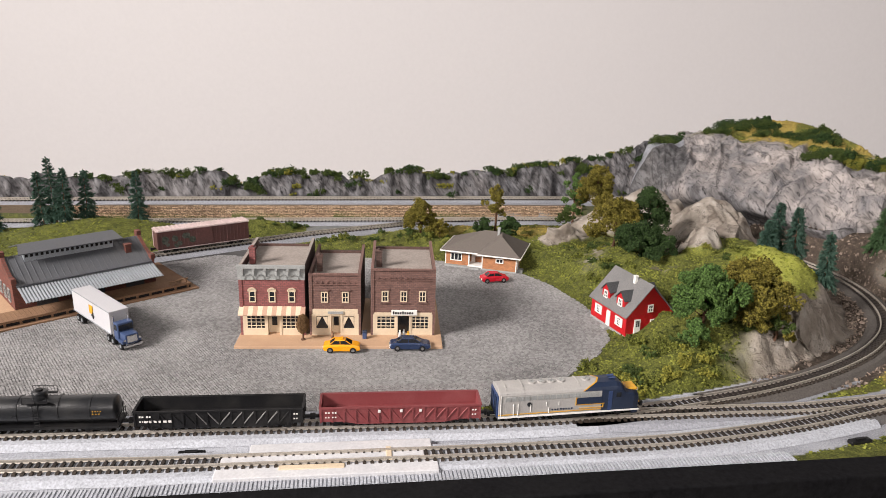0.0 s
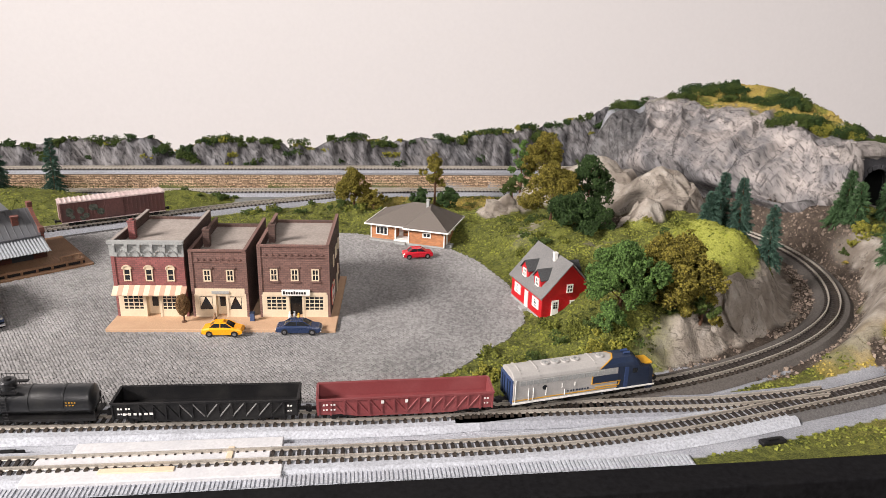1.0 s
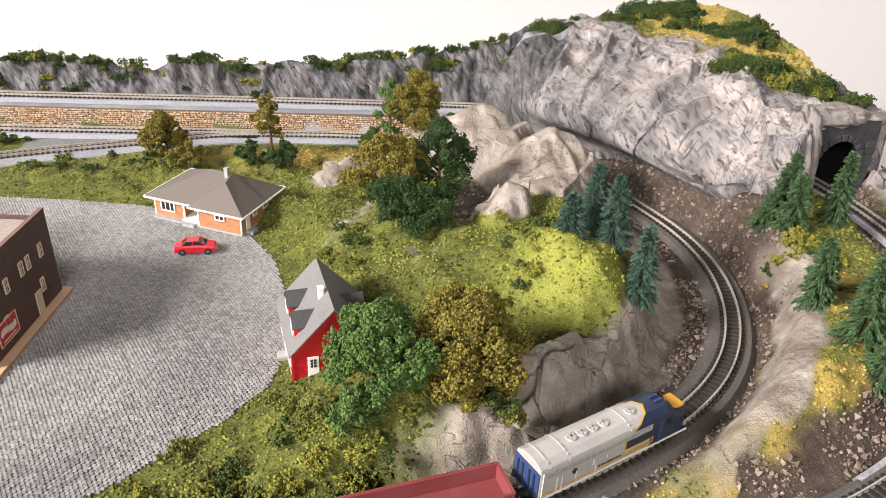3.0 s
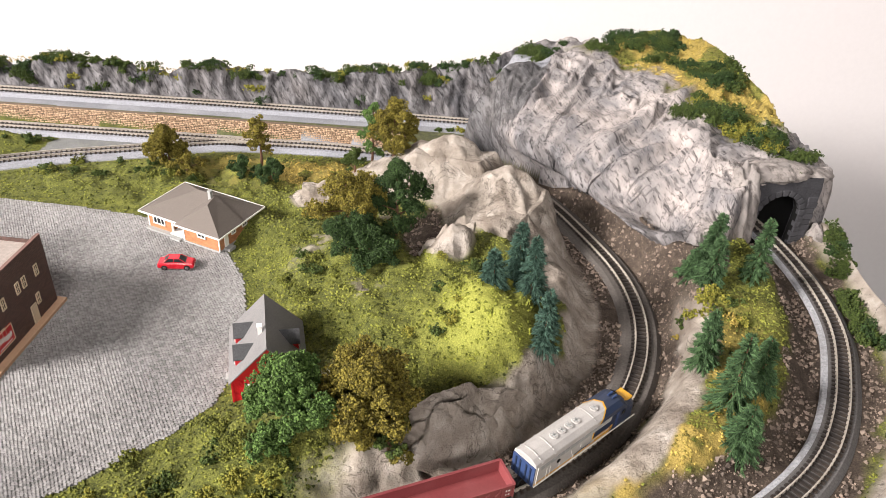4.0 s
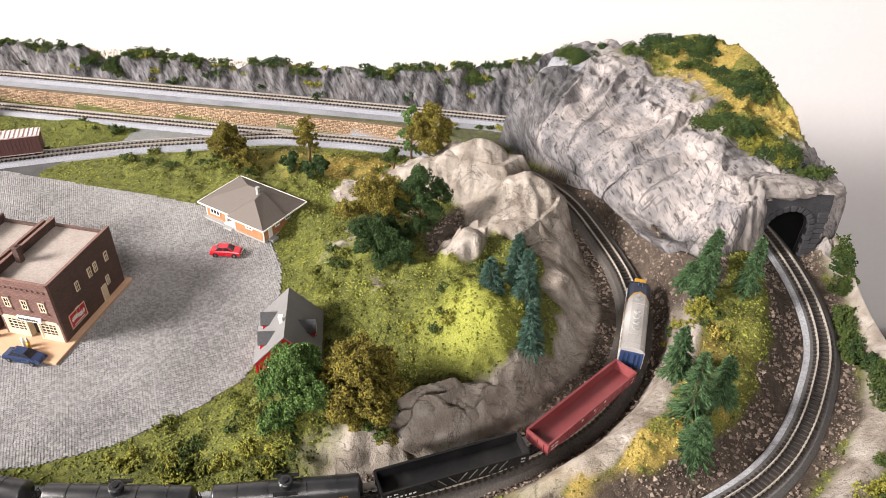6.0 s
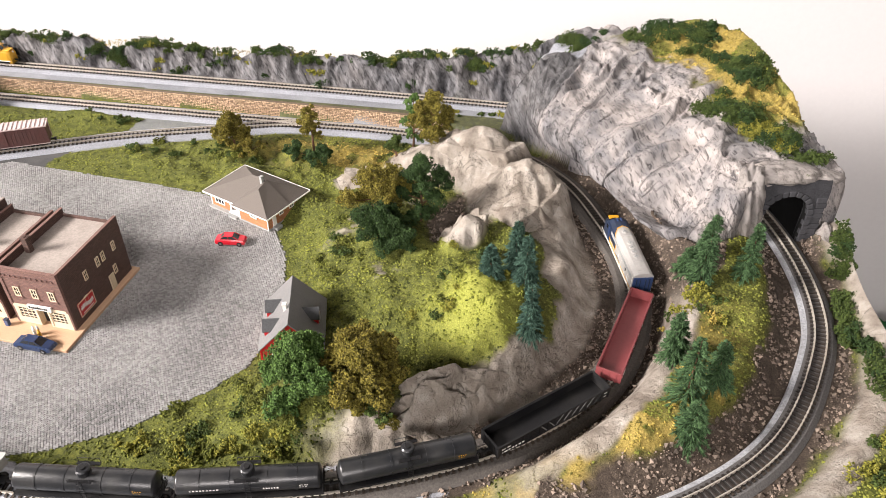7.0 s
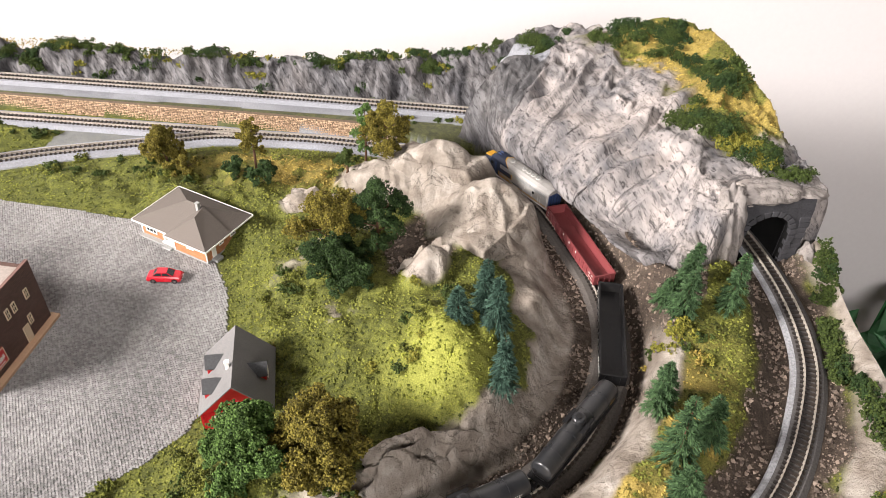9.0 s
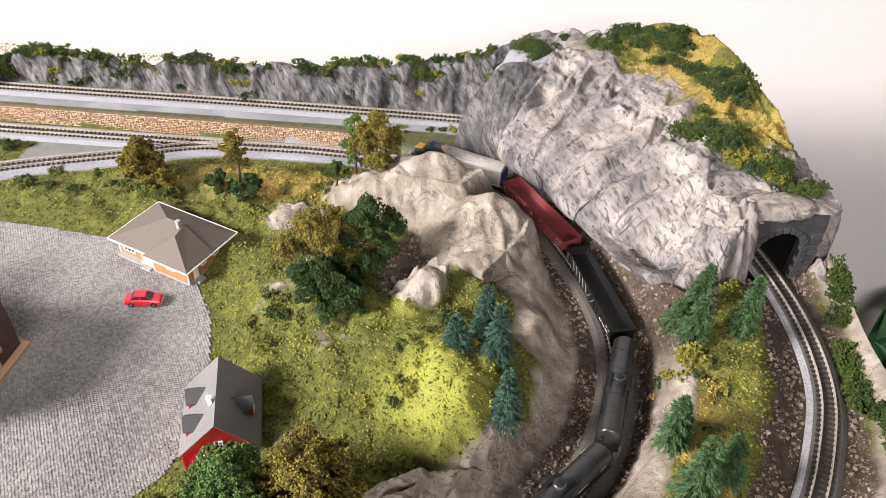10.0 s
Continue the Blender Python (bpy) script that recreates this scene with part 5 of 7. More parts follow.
def bungalow():
    b = empty("bungalow", pose(.0330, .8555, .0012, 0, 0, -11), "orange brick bungalow with a hipped taupe roof", "house")
    w, d, e = .0830, .0560, .0185
    # left wing, recessed porch, forward right wing
    link("house_body", *prism_plan([(0, .004), (.0265, .004), (.0265, .016), (.0440, .016), (.0440, .0), (w, .0), (w, d), (0, d)], 0, e), ORANGE_BRICK, b)
    box_part("foundation", -.0005, w + .0005, -.0005, d + .0005, -.0012, .0012, CORNICE, b)
    box_part("porch_floor", .0268, .0438, .001, .0158, .0012, .0030, WHITE, b, .0003)
    box_part("step", .030, .041, -.004, .001, -.001, .0016, CORNICE, b, .0003)
    for x in (.0275, .0432):
        box_part("porch_post", x - .0007, x + .0007, .0035, .0049, .003, e, WHITE, b)
    # hipped roofs, main and front, with white eaves
    o = .0052

    def hip(x0, x1, y0, y1, rz, ra, rb, name):
        vs = [(x0, y0, e), (x1, y0, e), (x1, y1, e), (x0, y1, e), (*ra, rz), (*rb, rz)]
        vs += [(a, c, z - .0009) for a, c, z in vs[:4]]
        return link(name, vs, [(0, 1, 5, 4), (1, 2, 5), (2, 3, 4, 5), (3, 0, 4), (6, 7, 1, 0), (7, 8, 2, 1), (8, 9, 3, 2), (9, 6, 0, 3), (9, 8, 7, 6)], BROWNROOF, b)

    hip(-o, w + o, -.0015, d + o, .0385, (.040, .0290), (.058, .0290), "main_roof")
    vs = [(.0435 - o, -o, e + .0002), (w + o + .0004, -o, e + .0002), (w + o + .0004, .029, e + .0004), (.0435 - o, .029, e + .0002), (.0632, .0130, .0372), (.0600, .029, .0388)]
    link("front_roof", vs, [(0, 1, 4), (1, 2, 5, 4), (0, 4, 5, 3)], BROWNROOF, b)
    bm = bmesh.new()
    for a, c, f, g in ((-o, w + o, -o * .3 - .0008, -o * .3), (-o, w + o, d + o, d + o + .0006), (.0435 - o, w + o, -o - .0006, -o)):
        add_box(bm, a, c, f, g, e - .0010, e + .0005)
    for x in (-o - .0006, w + o):
        add_box(bm, x, x + .0006, -o if x > 0 else -.002, d + o, e - .0010, e + .0005)
    part("eaves_trim", bm, WHITE, b, "white eaves trim")
    bm = bmesh.new()
    add_box(bm, .0555, .0585, .0235, .0265, .034, .0440)
    add_box(bm, .0552, .0588, .0232, .0268, .0432, .0442)
    part("chimney", bm, CORNICE, b)
    framed_window(b, .0125, .0060, .0135, .0095, .0038, 3, 1, mat=WHITE)
    framed_window(b, .0355, .0095, .0060, .0050, .0158, 2, 1, mat=WHITE)
    framed_window(b, .0640, .0095, .0090, .0055, -.0003, 2, 1, mat=WHITE)
    box_part("front_door", .0280, .0325, .0152, .0160, .003, .0160, WHITE, b)
    for y, ww in ((.020, .0060), (.036, .0070), (.048, .0050)):
        wn = framed_window(b, 0, 0, ww, .0052, 0, 2, 1, mat=WHITE)
        wn.matrix_basis = pose(w + .0003, y, .0095, 0, 0, 90)
    box_part("side_door", w, w + .0008, .0070, .0120, .0015, .0155, WHITE, b)
    box_part("side_step", w, w + .0065, .0055, .0140, -.001, .0022, CORNICE, b, .0003)
    for x, y in ((w, 0), (0, .004), (.0440, 0)):
        box_part("corner_trim", x - .0005, x + .0005, y - .0005, y + .0005, .001, e, WHITE, b)
    return b


def prism_plan(plan, z0, z1):
    n = len(plan)
    vs = [(x, y, z0) for x, y in plan] + [(x, y, z1) for x, y in plan]
    return vs, [tuple(range(n - 1, -1, -1)), tuple(range(n, 2 * n))] + [(i, (i + 1) % n, (i + 1) % n + n, i + n) for i in range(n)]


bungalow()


def warehouse():
    """Freight house: local x along the dock, y back from it."""
    a, c = Vector((-.338, .643)), Vector((-.252, .736))
    ang = math.degrees(math.atan2(c.y - a.y, c.x - a.x))
    h = empty("freight_house", pose(-.340, .640, .0, 0, 0, ang), "brick freight house with grey metal roof and wooden dock", "warehouse")
    L, d, e, r = .128, .070, .0300, .0470
    vs, fs = prism([(0, 0), (d, 0), (d, e), (d / 2, r), (0, e)], 0, .003)
    tm = Matrix(((0, 1, 0, 0), (1, 0, 0, 0), (0, 0, 1, 0), (0, 0, 0, 1)))
    for x in (0, L - .003):
        out = [(0, .004), (d, .004), (d, e + .004), (d * .75, e + .011), (d / 2, r + .004), (d * .25, e + .011), (0, e + .004)]
        n = len(out)
        vs = [(x, y, z) for y, z in out] + [(x + .003, y, z) for y, z in out]
        link("gable_wall", vs, [tuple(range(n)), tuple(range(2 * n - 1, n - 1, -1))] + [(i, i + n, (i + 1) % n + n, (i + 1) % n) for i in range(n)], WARE_BRICK, h)
        bm = bmesh.new()
        for y, z in ((.002, e + .004), (d / 2, r + .004), (d - .002, e + .004)):
            add_box(bm, x - .0008, x + .0038, y - .0035, y + .0035, z - .002, z + .003, .0004)
        part("gable_cap", bm, WARE_BRICK, h)
    box_part("front_wall", .003, L - .003, .0, .003, .004, e, WARE_BRICK, h)
    box_part("back_wall", .003, L - .003, d - .003, d, .004, e, WARE_BRICK, h)
    for s in (0, 1):
        y0, y1 = (-.002, d / 2) if s == 0 else (d + .002, d / 2)
        vs = [(.003, y0, e - .001), (L - .003, y0, e - .001), (L - .003, y1, r), (.003, y1, r)]
        vs += [(p, q, z + .0012) for p, q, z in vs]
        rs = link("roof_slope", vs, [(0, 1, 2, 3), (7, 6, 5, 4), (0, 4, 5, 1), (3, 2, 6, 7), (0, 3, 7, 4), (1, 5, 6, 2)], METALROOF, h)
        bm = bmesh.new()
        for i in range(22):
            x = .006 + i * (L - .012) / 21
            add_cyl(bm, (x, y0, e + .0004), (x, y1, r + .0014), .00035, seg=6)
        part("seam", bm, METALROOF, rs)
    mon = box_part("monitor", .018, L - .030, d * .36, d * .64, r - .006, r + .0055, AWNMETAL, h, label="raised roof monitor with louvres")
    for s in (-1, 1):
        y0, y1 = d / 2 + s * .0165, d / 2
        vs = [(.012, y0, r + .0050), (L - .022, y0, r + .0050), (L - .026, y1, r + .0105), (.016, y1, r + .0105)]
        vs += [(p, q, z + .0010) for p, q, z in vs]
        link("monitor_roof", vs, [(0, 1, 2, 3), (7, 6, 5, 4), (0, 4, 5, 1), (3, 2, 6, 7), (0, 3, 7, 4), (1, 5, 6, 2)], METALROOF, mon)
    bm = bmesh.new()
    for i in range(18):
        x = .020 + i * (L - .052) / 17
        add_box(bm, x - .0012, x + .0012, d * .36 - .0006, d * .36, r + .0005, r + .0042)
    part("louvre", bm, BLACK, mon)
    bm = bmesh.new()
    add_box(bm, L - .022, L - .0165, .014, .0195, e + .004, e + .0165)
    add_box(bm, L - .0227, L - .0158, .0133, .0202, e + .0155, e + .017)
    part("chimney", bm, WARE_BRICK, h)
    # corrugated awning over the dock
    n = 90
    vs = []
    for y, z in ((.0, e - .002), (-.026, e - .009)):
        for i in range(n + 1):
            vs.append((.004 + (L - .006) * i / n, y, z + .00035 * (1 if i % 2 else -1)))
    fs = [(i, i + 1, n + 2 + i, n + 1 + i) for i in range(n)]
    aw = link("awning", vs, fs, AWNMETAL, h, "corrugated grey metal awning")
    sol = aw.modifiers.new("thick", "SOLIDIFY")
    sol.thickness = .0006
    # doors along the dock, gable windows
    for x in (.018, .060, .098):
        box_part("freight_door", x, x + .018, -.0008, .0, .0075, .0225, DARKROOF, h)
    for y in (.014, .028, .044, .058):
        wn = framed_window(h, 0, 0, .0075, .0125, 0, 2, 3, mat=CORNICE)
        wn.matrix_basis = pose(-.0003, y, .012, 0, 0, -90)
    dock = box_part("dock", -.030, L + .026, -.024, 0, .0052, .0072, WOODDECK, h, .0002, "weathered wooden loading dock")
    bm = bmesh.new()
    for i in range(48):
        x = -.029 + i * .0038
        add_box(bm, x, x + .0035, -.0245, -.0002, .0072, .0076)
    part("planks", bm, WOODDECK, dock)
    for i in range(15):
        x = -.027 + i * .0127
        box_part("dock_post", x - .001, x + .001, -.0235, -.0215, 0, .0052, WOODDECK, dock)
    box_part("skirt", -.030, L + .026, -.0225, -.0215, .0005, .0052, BLACK, dock)
    box_part("ground_plate", -.036, L + .032, -.029, d + .004, 0.0005, .0022, WOODDECK, h)
    bm = bmesh.new()
    for i in range(4):
        x = L + .006 + i * .0055
        add_box(bm, x - .0005, x + .0005, -.022, -.021, .0072, .0120)
    add_box(bm, L + .005, L + .0245, -.0222, -.0208, .0112, .0122)
    part("railing", bm, WOODDECK, h)
    box_part("end_platform", -.036, 0, 0, d, .0022, .0072, TAN, h, .0003)


warehouse()


# ---- rolling stock: local x forward, z from the rail top ----
def bogie(parent, x, wheel=.0028):
    b = empty("bogie", pose(x, 0, 0), "", "")
    b.parent = parent
    bm = bmesh.new()
    for s in (-1, 1):
        add_box(bm, -.0085, .0085, s * .0058 - .0006, s * .0058 + .0006, .0022, .0042, .0003)
        for q in (-.0058, .0058):
            add_box(bm, q - .0014, q + .0014, s * .0064 - .0006, s * .0064 + .0006, .0014, .0044, .0003)
    add_box(bm, -.002, .002, -.0055, .0055, .0030, .0058)
    part("frame", bm, BLACK, b)
    for q in (-.0058, .0058):
        bm = bmesh.new()
        for s in (-1, 1):
            add_cyl(bm, (q, s * .0040, wheel - .0003), (q, s * .0052, wheel - .0003), wheel, seg=14)
        add_cyl(bm, (q, -.004, wheel), (q, .004, wheel), .0006, seg=6)
        part("wheelset", bm, TIE, b)
    return b


def couplers(parent, half, z=.0052):
    for s in (-1, 1):
        bm = bmesh.new()
        add_box(bm, s * half - .0005 if s > 0 else s * half - .0052, s * half + .0052 if s > 0 else s * half + .0005, -.0009, .0009, z - .0010, z + .0010, .0003)
        add_box(bm, s * (half + .0048) - .0011, s * (half + .0048) + .0011, -.0016, .0016, z - .0018, z + .0018, .0004)
        part("coupler", bm, BLACK, parent)


def letters(bm, x, z, n, y, pitch=.0016, h=.0014, seed=1):
    g = random.Random(seed)
    for i in range(n):
        add_box(bm, x + i * pitch, x + i * pitch + pitch * g.uniform(.45, .7), min(y, y * 1.012), max(y, y * 1.012), z, z + h * g.uniform(.85, 1))


def locomotive(label, body_mat, roof_mat, nose_mat):
    o = empty("locomotive", Matrix.Identity(4), label, "locomotive", "locomotives")
    hw, zl, zs, zt = .0095, .0062, .0222, .0268

    def ring(x, w, lo, sh, top, bulge=.55):
        return [(x, -w, lo), (x, -w, sh), (x, -w * .93, sh + (top - sh) * .45), (x, -w * bulge, sh + (top - sh) * .88), (x, 0, top),
                (x, w * bulge, sh + (top - sh) * .88), (x, w * .93, sh + (top - sh) * .45), (x, w, sh), (x, w, lo)]

    def loft(name, rings, mat, caps=True, parent=o, label=""):
        n = len(rings[0])
        vs = [p for r in rings for p in r]
        fs = [(i * n + k, i * n + k + 1, (i + 1) * n + k + 1, (i + 1) * n + k) for i in range(len(rings) - 1) for k in range(n - 1)]
        if caps:
            fs += [tuple(range(n - 1, -1, -1)), tuple(range(len(vs) - n, len(vs)))]
        ob = link(name, vs, fs, mat, parent, label)
        m = ob.modifiers.new("round", "BEVEL")
        m.width, m.segments, m.limit_method, m.angle_limit = .0005, 2, "ANGLE", radians(35)
        return ob

    body = loft("body", [ring(x, hw, zl, zs, zt) for x in (-.0515, -.02, .0, .022)], body_mat, label="silver-grey locomotive body")
    # nose: cab, sloping windscreen, round snout
    nose = loft("nose", [ring(.022, hw * 1.002, zl, zs, zt + .0001), ring(.033, hw * 1.002, zl, zs, zt + .0002), ring(.0365, hw * .99, zl, .0215, .0258), ring(.0405, hw * .96, zl, .0178, .0208),
                         ring(.0460, hw * .90, zl, .0162, .0196), ring(.0500, hw * .74, zl, .0140, .0178), ring(.0518, hw * .50, zl + .001, .0115, .0150)], nose_mat, label="dark blue rounded nose and cab")
    bm = bmesh.new()
    add_box(bm, .0405, .0500, -.0052, .0052, .0185, .0203, .0007, Matrix.Translation((.0, 0, 0)))
    part("nose_band", bm, GOLD, nose, "yellow nose band")
    box_part("nose_stripe", .0485, .0524, -.0052, .0052, .0085, .0098, GOLD, nose, .0004)
    for s in (-1, 1):
        bm = bmesh.new()
        vs = [bm.verts.new(p) for p in ((.0372, s * .0010, .0252), (.0372, s * .0070, .0240), (.0402, s * .0072, .0205), (.0402, s * .0010, .0213))]
        bm.faces.new(vs)
        bmesh.ops.translate(bm, vec=(.0006, 0, .0004), verts=bm.verts[:])
        part("windscreen", bm, GLASS, nose)
        box_part("cab_window", .0325, .0360, s * (hw + .0002) - .0002, s * (hw + .0002) + .0002, .0165, .0198, GLASS, nose)
        box_part("cab_door", .0268, .0296, s * (hw + .0001) - .0002, s * (hw + .0001) + .0002, zl + .0005, .0212, REARBLUE, nose)
        # livery: blue panel with yellow edge, grilles, portholes, stripes
        box_part("side_panel", .0035, .0220, s * (hw + .00015) - .00015, s * (hw + .00015) + .00015, .0125, .0175, NAVY, body)
        bm = bmesh.new()
        for z0, z1, x0, x1 in ((.0120, .0125, .004, .024), (.0093, .0098, .006, .023), (.0172, .0176, .0035, .0040)):
            add_box(bm, x0, x1, min(s * hw, s * (hw + .0004)), max(s * hw, s * (hw + .0004)), z0, z1)
        add_box(bm, .0030, .0036, min(s * hw, s * (hw + .0004)), max(s * hw, s * (hw + .0004)), .0120, .0178)
        add_box(bm, .0228, .0234, min(s * hw, s * (hw + .0004)), max(s * hw, s * (hw + .0004)), .0093, .0125)
        add_box(bm, -.0515, .022, min(s * hw, s * (hw + .0003)), max(s * hw, s * (hw + .0003)), .0078, .0084)
        part("yellow_stripe", bm, GOLD, body)
        edge = [(.0085, s * (hw + .0003), zs), (.0120, s * hw * .95, zs + (zt - zs) * .47), (.0185, s * hw * .57, zs + (zt - zs) * .92), (.0215, 0, zt + .0003)]
        vs = edge + [(.0221, y, z) for x, y, z in edge]
        link("roof_flash", vs, [(i, i + 1, i + 5, i + 4) for i in range(3)], nose_mat, body, "dark blue flash on the roof's edge")
        bm = bmesh.new()
        for (xa, ya, za), (xb, yb, zb) in zip(edge[:-1], edge[1:]):
            bm.faces.new([bm.verts.new(p) for p in ((xa - .0009, ya, za + .0003), (xa + .0004, ya, za + .0003), (xb + .0004, yb, zb + .0003), (xb - .0009, yb, zb + .0003))])
        part("cab_stripe", bm, GOLD, body)
        bm = bmesh.new()
        for i in range(15):
            x = -.047 + i * .0045
            add_box(bm, x, x + .0038, min(s * hw, s * (hw + .0003)), max(s * hw, s * (hw + .0003)), .0182, .0212)
        part("grille", bm, CORNICE, body)
        bm = bmesh.new()
        for x, z0, z1 in ((-.041, .0072, .0160), (-.0378, .0072, .0160), (-.0500, .0072, .0225), (-.029, .0095, .0150), (-.016, .0078, .0120), (-.018, .0130, .0160), (-.009, .0135, .0160)):
            add_cyl(bm, (x, s * (hw + .0003), z0), (x, s * (hw + .0003), z1), .00025, seg=6)
        add_box(bm, -.0515, .0500, min(s * hw, s * (hw + .0005)), max(s * hw, s * (hw + .0005)), zl - .0006, zl + .0004)
        part("handrail", bm, WHITE, body)
        bm = bmesh.new()
        add_cyl(bm, (-.030, s * hw, .0150), (-.030, s * (hw + .0004), .0150), .0016, seg=14)
        part("porthole", bm, GLASS, body)
        bm = bmesh.new()
        letters(bm, -.014, .0095, 8, s * (hw + .0003), .0020, .0013, 4)
        part("side_lettering", bm, NAVY, body)
    box_part("rear_panel", -.0522, -.0514, -hw * .96, hw * .96, zl, .0222, REARBLUE, body)
    bm = bmesh.new()
    for y in (-.006, -.0025, .0025, .006):
        add_box(bm, -.0528, -.0521, y - .0005, y + .0005, zl + .001, .0205)
    part("diaphragm", bm, NAVY, body)
    for x in (-.046, -.034, .006):
        roof = bmesh.new()
        for k in range(-4, 5):
            y = k * hw / 4.6
            add_box(roof, x - .0004, x + .0004, y - .0012, y + .0012, .0222 + (zt - .0222) * (1 - (abs(y) / hw) ** 3) - .0002, .0222 + (zt - .0222) * (1 - (abs(y) / hw) ** 3) + .0003)
        part("roof_seam", roof, roof_mat, body)
    for x in (-.0265, -.0195, -.0125, -.0055, .0125):
        bm = bmesh.new()
        add_cyl(bm, (x, 0, zt - .0006), (x, 0, zt + .0007), .0030, .0028, 18)
        fan = part("roof_fan", bm, roof_mat, body)
        bm = bmesh.new()
        add_cyl(bm, (x, 0, zt + .0007), (x, 0, zt + .0010), .0011, .0008, 10)
        for k in range(3):
            add_box(bm, -.0024, .0024, -.00025, .00025, 0, .0003, 0, Matrix.Translation((x, 0, zt + .0007)) @ Matrix.Rotation(k * 1.05, 4, "Z"))
        part("fan_blade", bm, CORNICE, body)
    bm = bmesh.new()
    for y in (-.0018, .0018):
        add_cyl(bm, (.0290, y, zt + .0008), (.0335, y, zt + .0008), .0005, .0010, 8)
        add_box(bm, .0300, .0306, y - .0003, y + .0003, zt - .0004, zt + .0008)
    part("horn", bm, REARBLUE, nose)
    bm = bmesh.new()
    add_cyl(bm, (.0505, 0, .0168), (.0522, 0, .0164), .0013, .0012, 12)
    part("headlight", bm, WHITE, nose)
    box_part("underframe", -.050, .046, -.0070, .0070, .0035, .0064, BLACK, o)
    box_part("fuel_tank", -.012, .012, -.0082, .0082, .0018, .0060, BLACK, o, .0008)
    box_part("pilot", .0455, .0510, -.0072, .0072, .0012, .0066, nose_mat, o, .0010)
    bogie(o, .031)
    bogie(o, -.033)
    couplers(o, .0512)
    return o


def gondola(paint, label, seed, dark):
    g = empty("gondola_wagon", Matrix.Identity(4), label, "wagon", "goods wagons")
    hl, hw, z0, z1 = .0535, .0098, .0060, .0165
    box_part("floor", -hl, hl, -hw + .0008, hw - .0008, .0062, .0074, paint, g)
    for s in (-1, 1):
        side = box_part("side", -hl, hl, min(s * hw, s * (hw - .0008)), max(s * hw, s * (hw - .0008)), z0, z1, paint, g)
        bm = bmesh.new()
        y0, y1 = min(s * hw, s * (hw + .0007)), max(s * hw, s * (hw + .0007))
        add_box(bm, -hl, hl, y0, y1, z1 - .0010, z1 + .0003)
        part("top_rail", bm, paint, side)
        n = 14
        for i in range(n + 1):
            x = -hl + .0006 + i * (2 * hl - .0012) / n
            box_part("rib", x - .0005, x + .0005, y0, y1, z0 - .0003, z1 - .0010, paint, side)
        step = (2 * hl - .0012) / n
        for i in range(1, n - 1):
            x = -hl + .0006 + i * step
            up = i < n / 2
            a, b = ((x, z1 - .001), (x + step, z0)) if up else ((x, z0), (x + step, z1 - .001))
            bm = bmesh.new()
            add_cyl(bm, (a[0], s * (hw + .0002), a[1]), (b[0], s * (hw + .0002), b[1]), .00045, seg=6)
            part("brace", bm, WORN if dark and 4 < i < 12 else paint, side)
        # fish-belly sill
        vs, fs = prism([(-.040, z0), (-.028, z0 - .0022), (.028, z0 - .0022), (.040, z0)], min(s * (hw - .0002), s * (hw - .0012)), max(s * (hw - .0002), s * (hw - .0012)))
        link("sill", vs, fs, paint, side)
        bm = bmesh.new()
        for x, k in ((-.050, 2), (-.0455, 2), (.0475, 2)):
            letters(bm, x, .0125, k, s * (hw + .0007), .0017, .0012, seed)
            letters(bm, x, .0092, k, s * (hw + .0007), .0017, .0010, seed + 3)
        if not dark:
            for x in (-.0155, -.0010, .0120):
                letters(bm, x, .0125, 1, s * (hw + .0007), .0036, .0022, seed + 7)
        else:
            letters(bm, -.0470, .0088, 6, s * (hw + .0007), .0030, .0016, seed + 9)
        part("lettering", bm, LETTER, side)
    for s in (-1, 1):
        e = box_part("end", min(s * hl, s * (hl - .0008)), max(s * hl, s * (hl - .0008)), -hw + .0008, hw - .0008, z0, z1, paint, g)
        bm = bmesh.new()
        for y in (-.006, 0, .006):
            add_box(bm, min(s * hl, s * (hl + .0006)), max(s * hl, s * (hl + .0006)), y - .0004, y + .0004, z0, z1)
        add_box(bm, min(s * hl, s * (hl + .0007)), max(s * hl, s * (hl + .0007)), -hw, hw, z1 - .0008, z1 + .0002)
        part("end_rib", bm, paint, e)
    box_part("underframe", -.045, .045, -.0025, .0025, .0040, .0062, BLACK, g)
    bogie(g, .038)
    bogie(g, -.038)
    couplers(g, .0535)
    return g


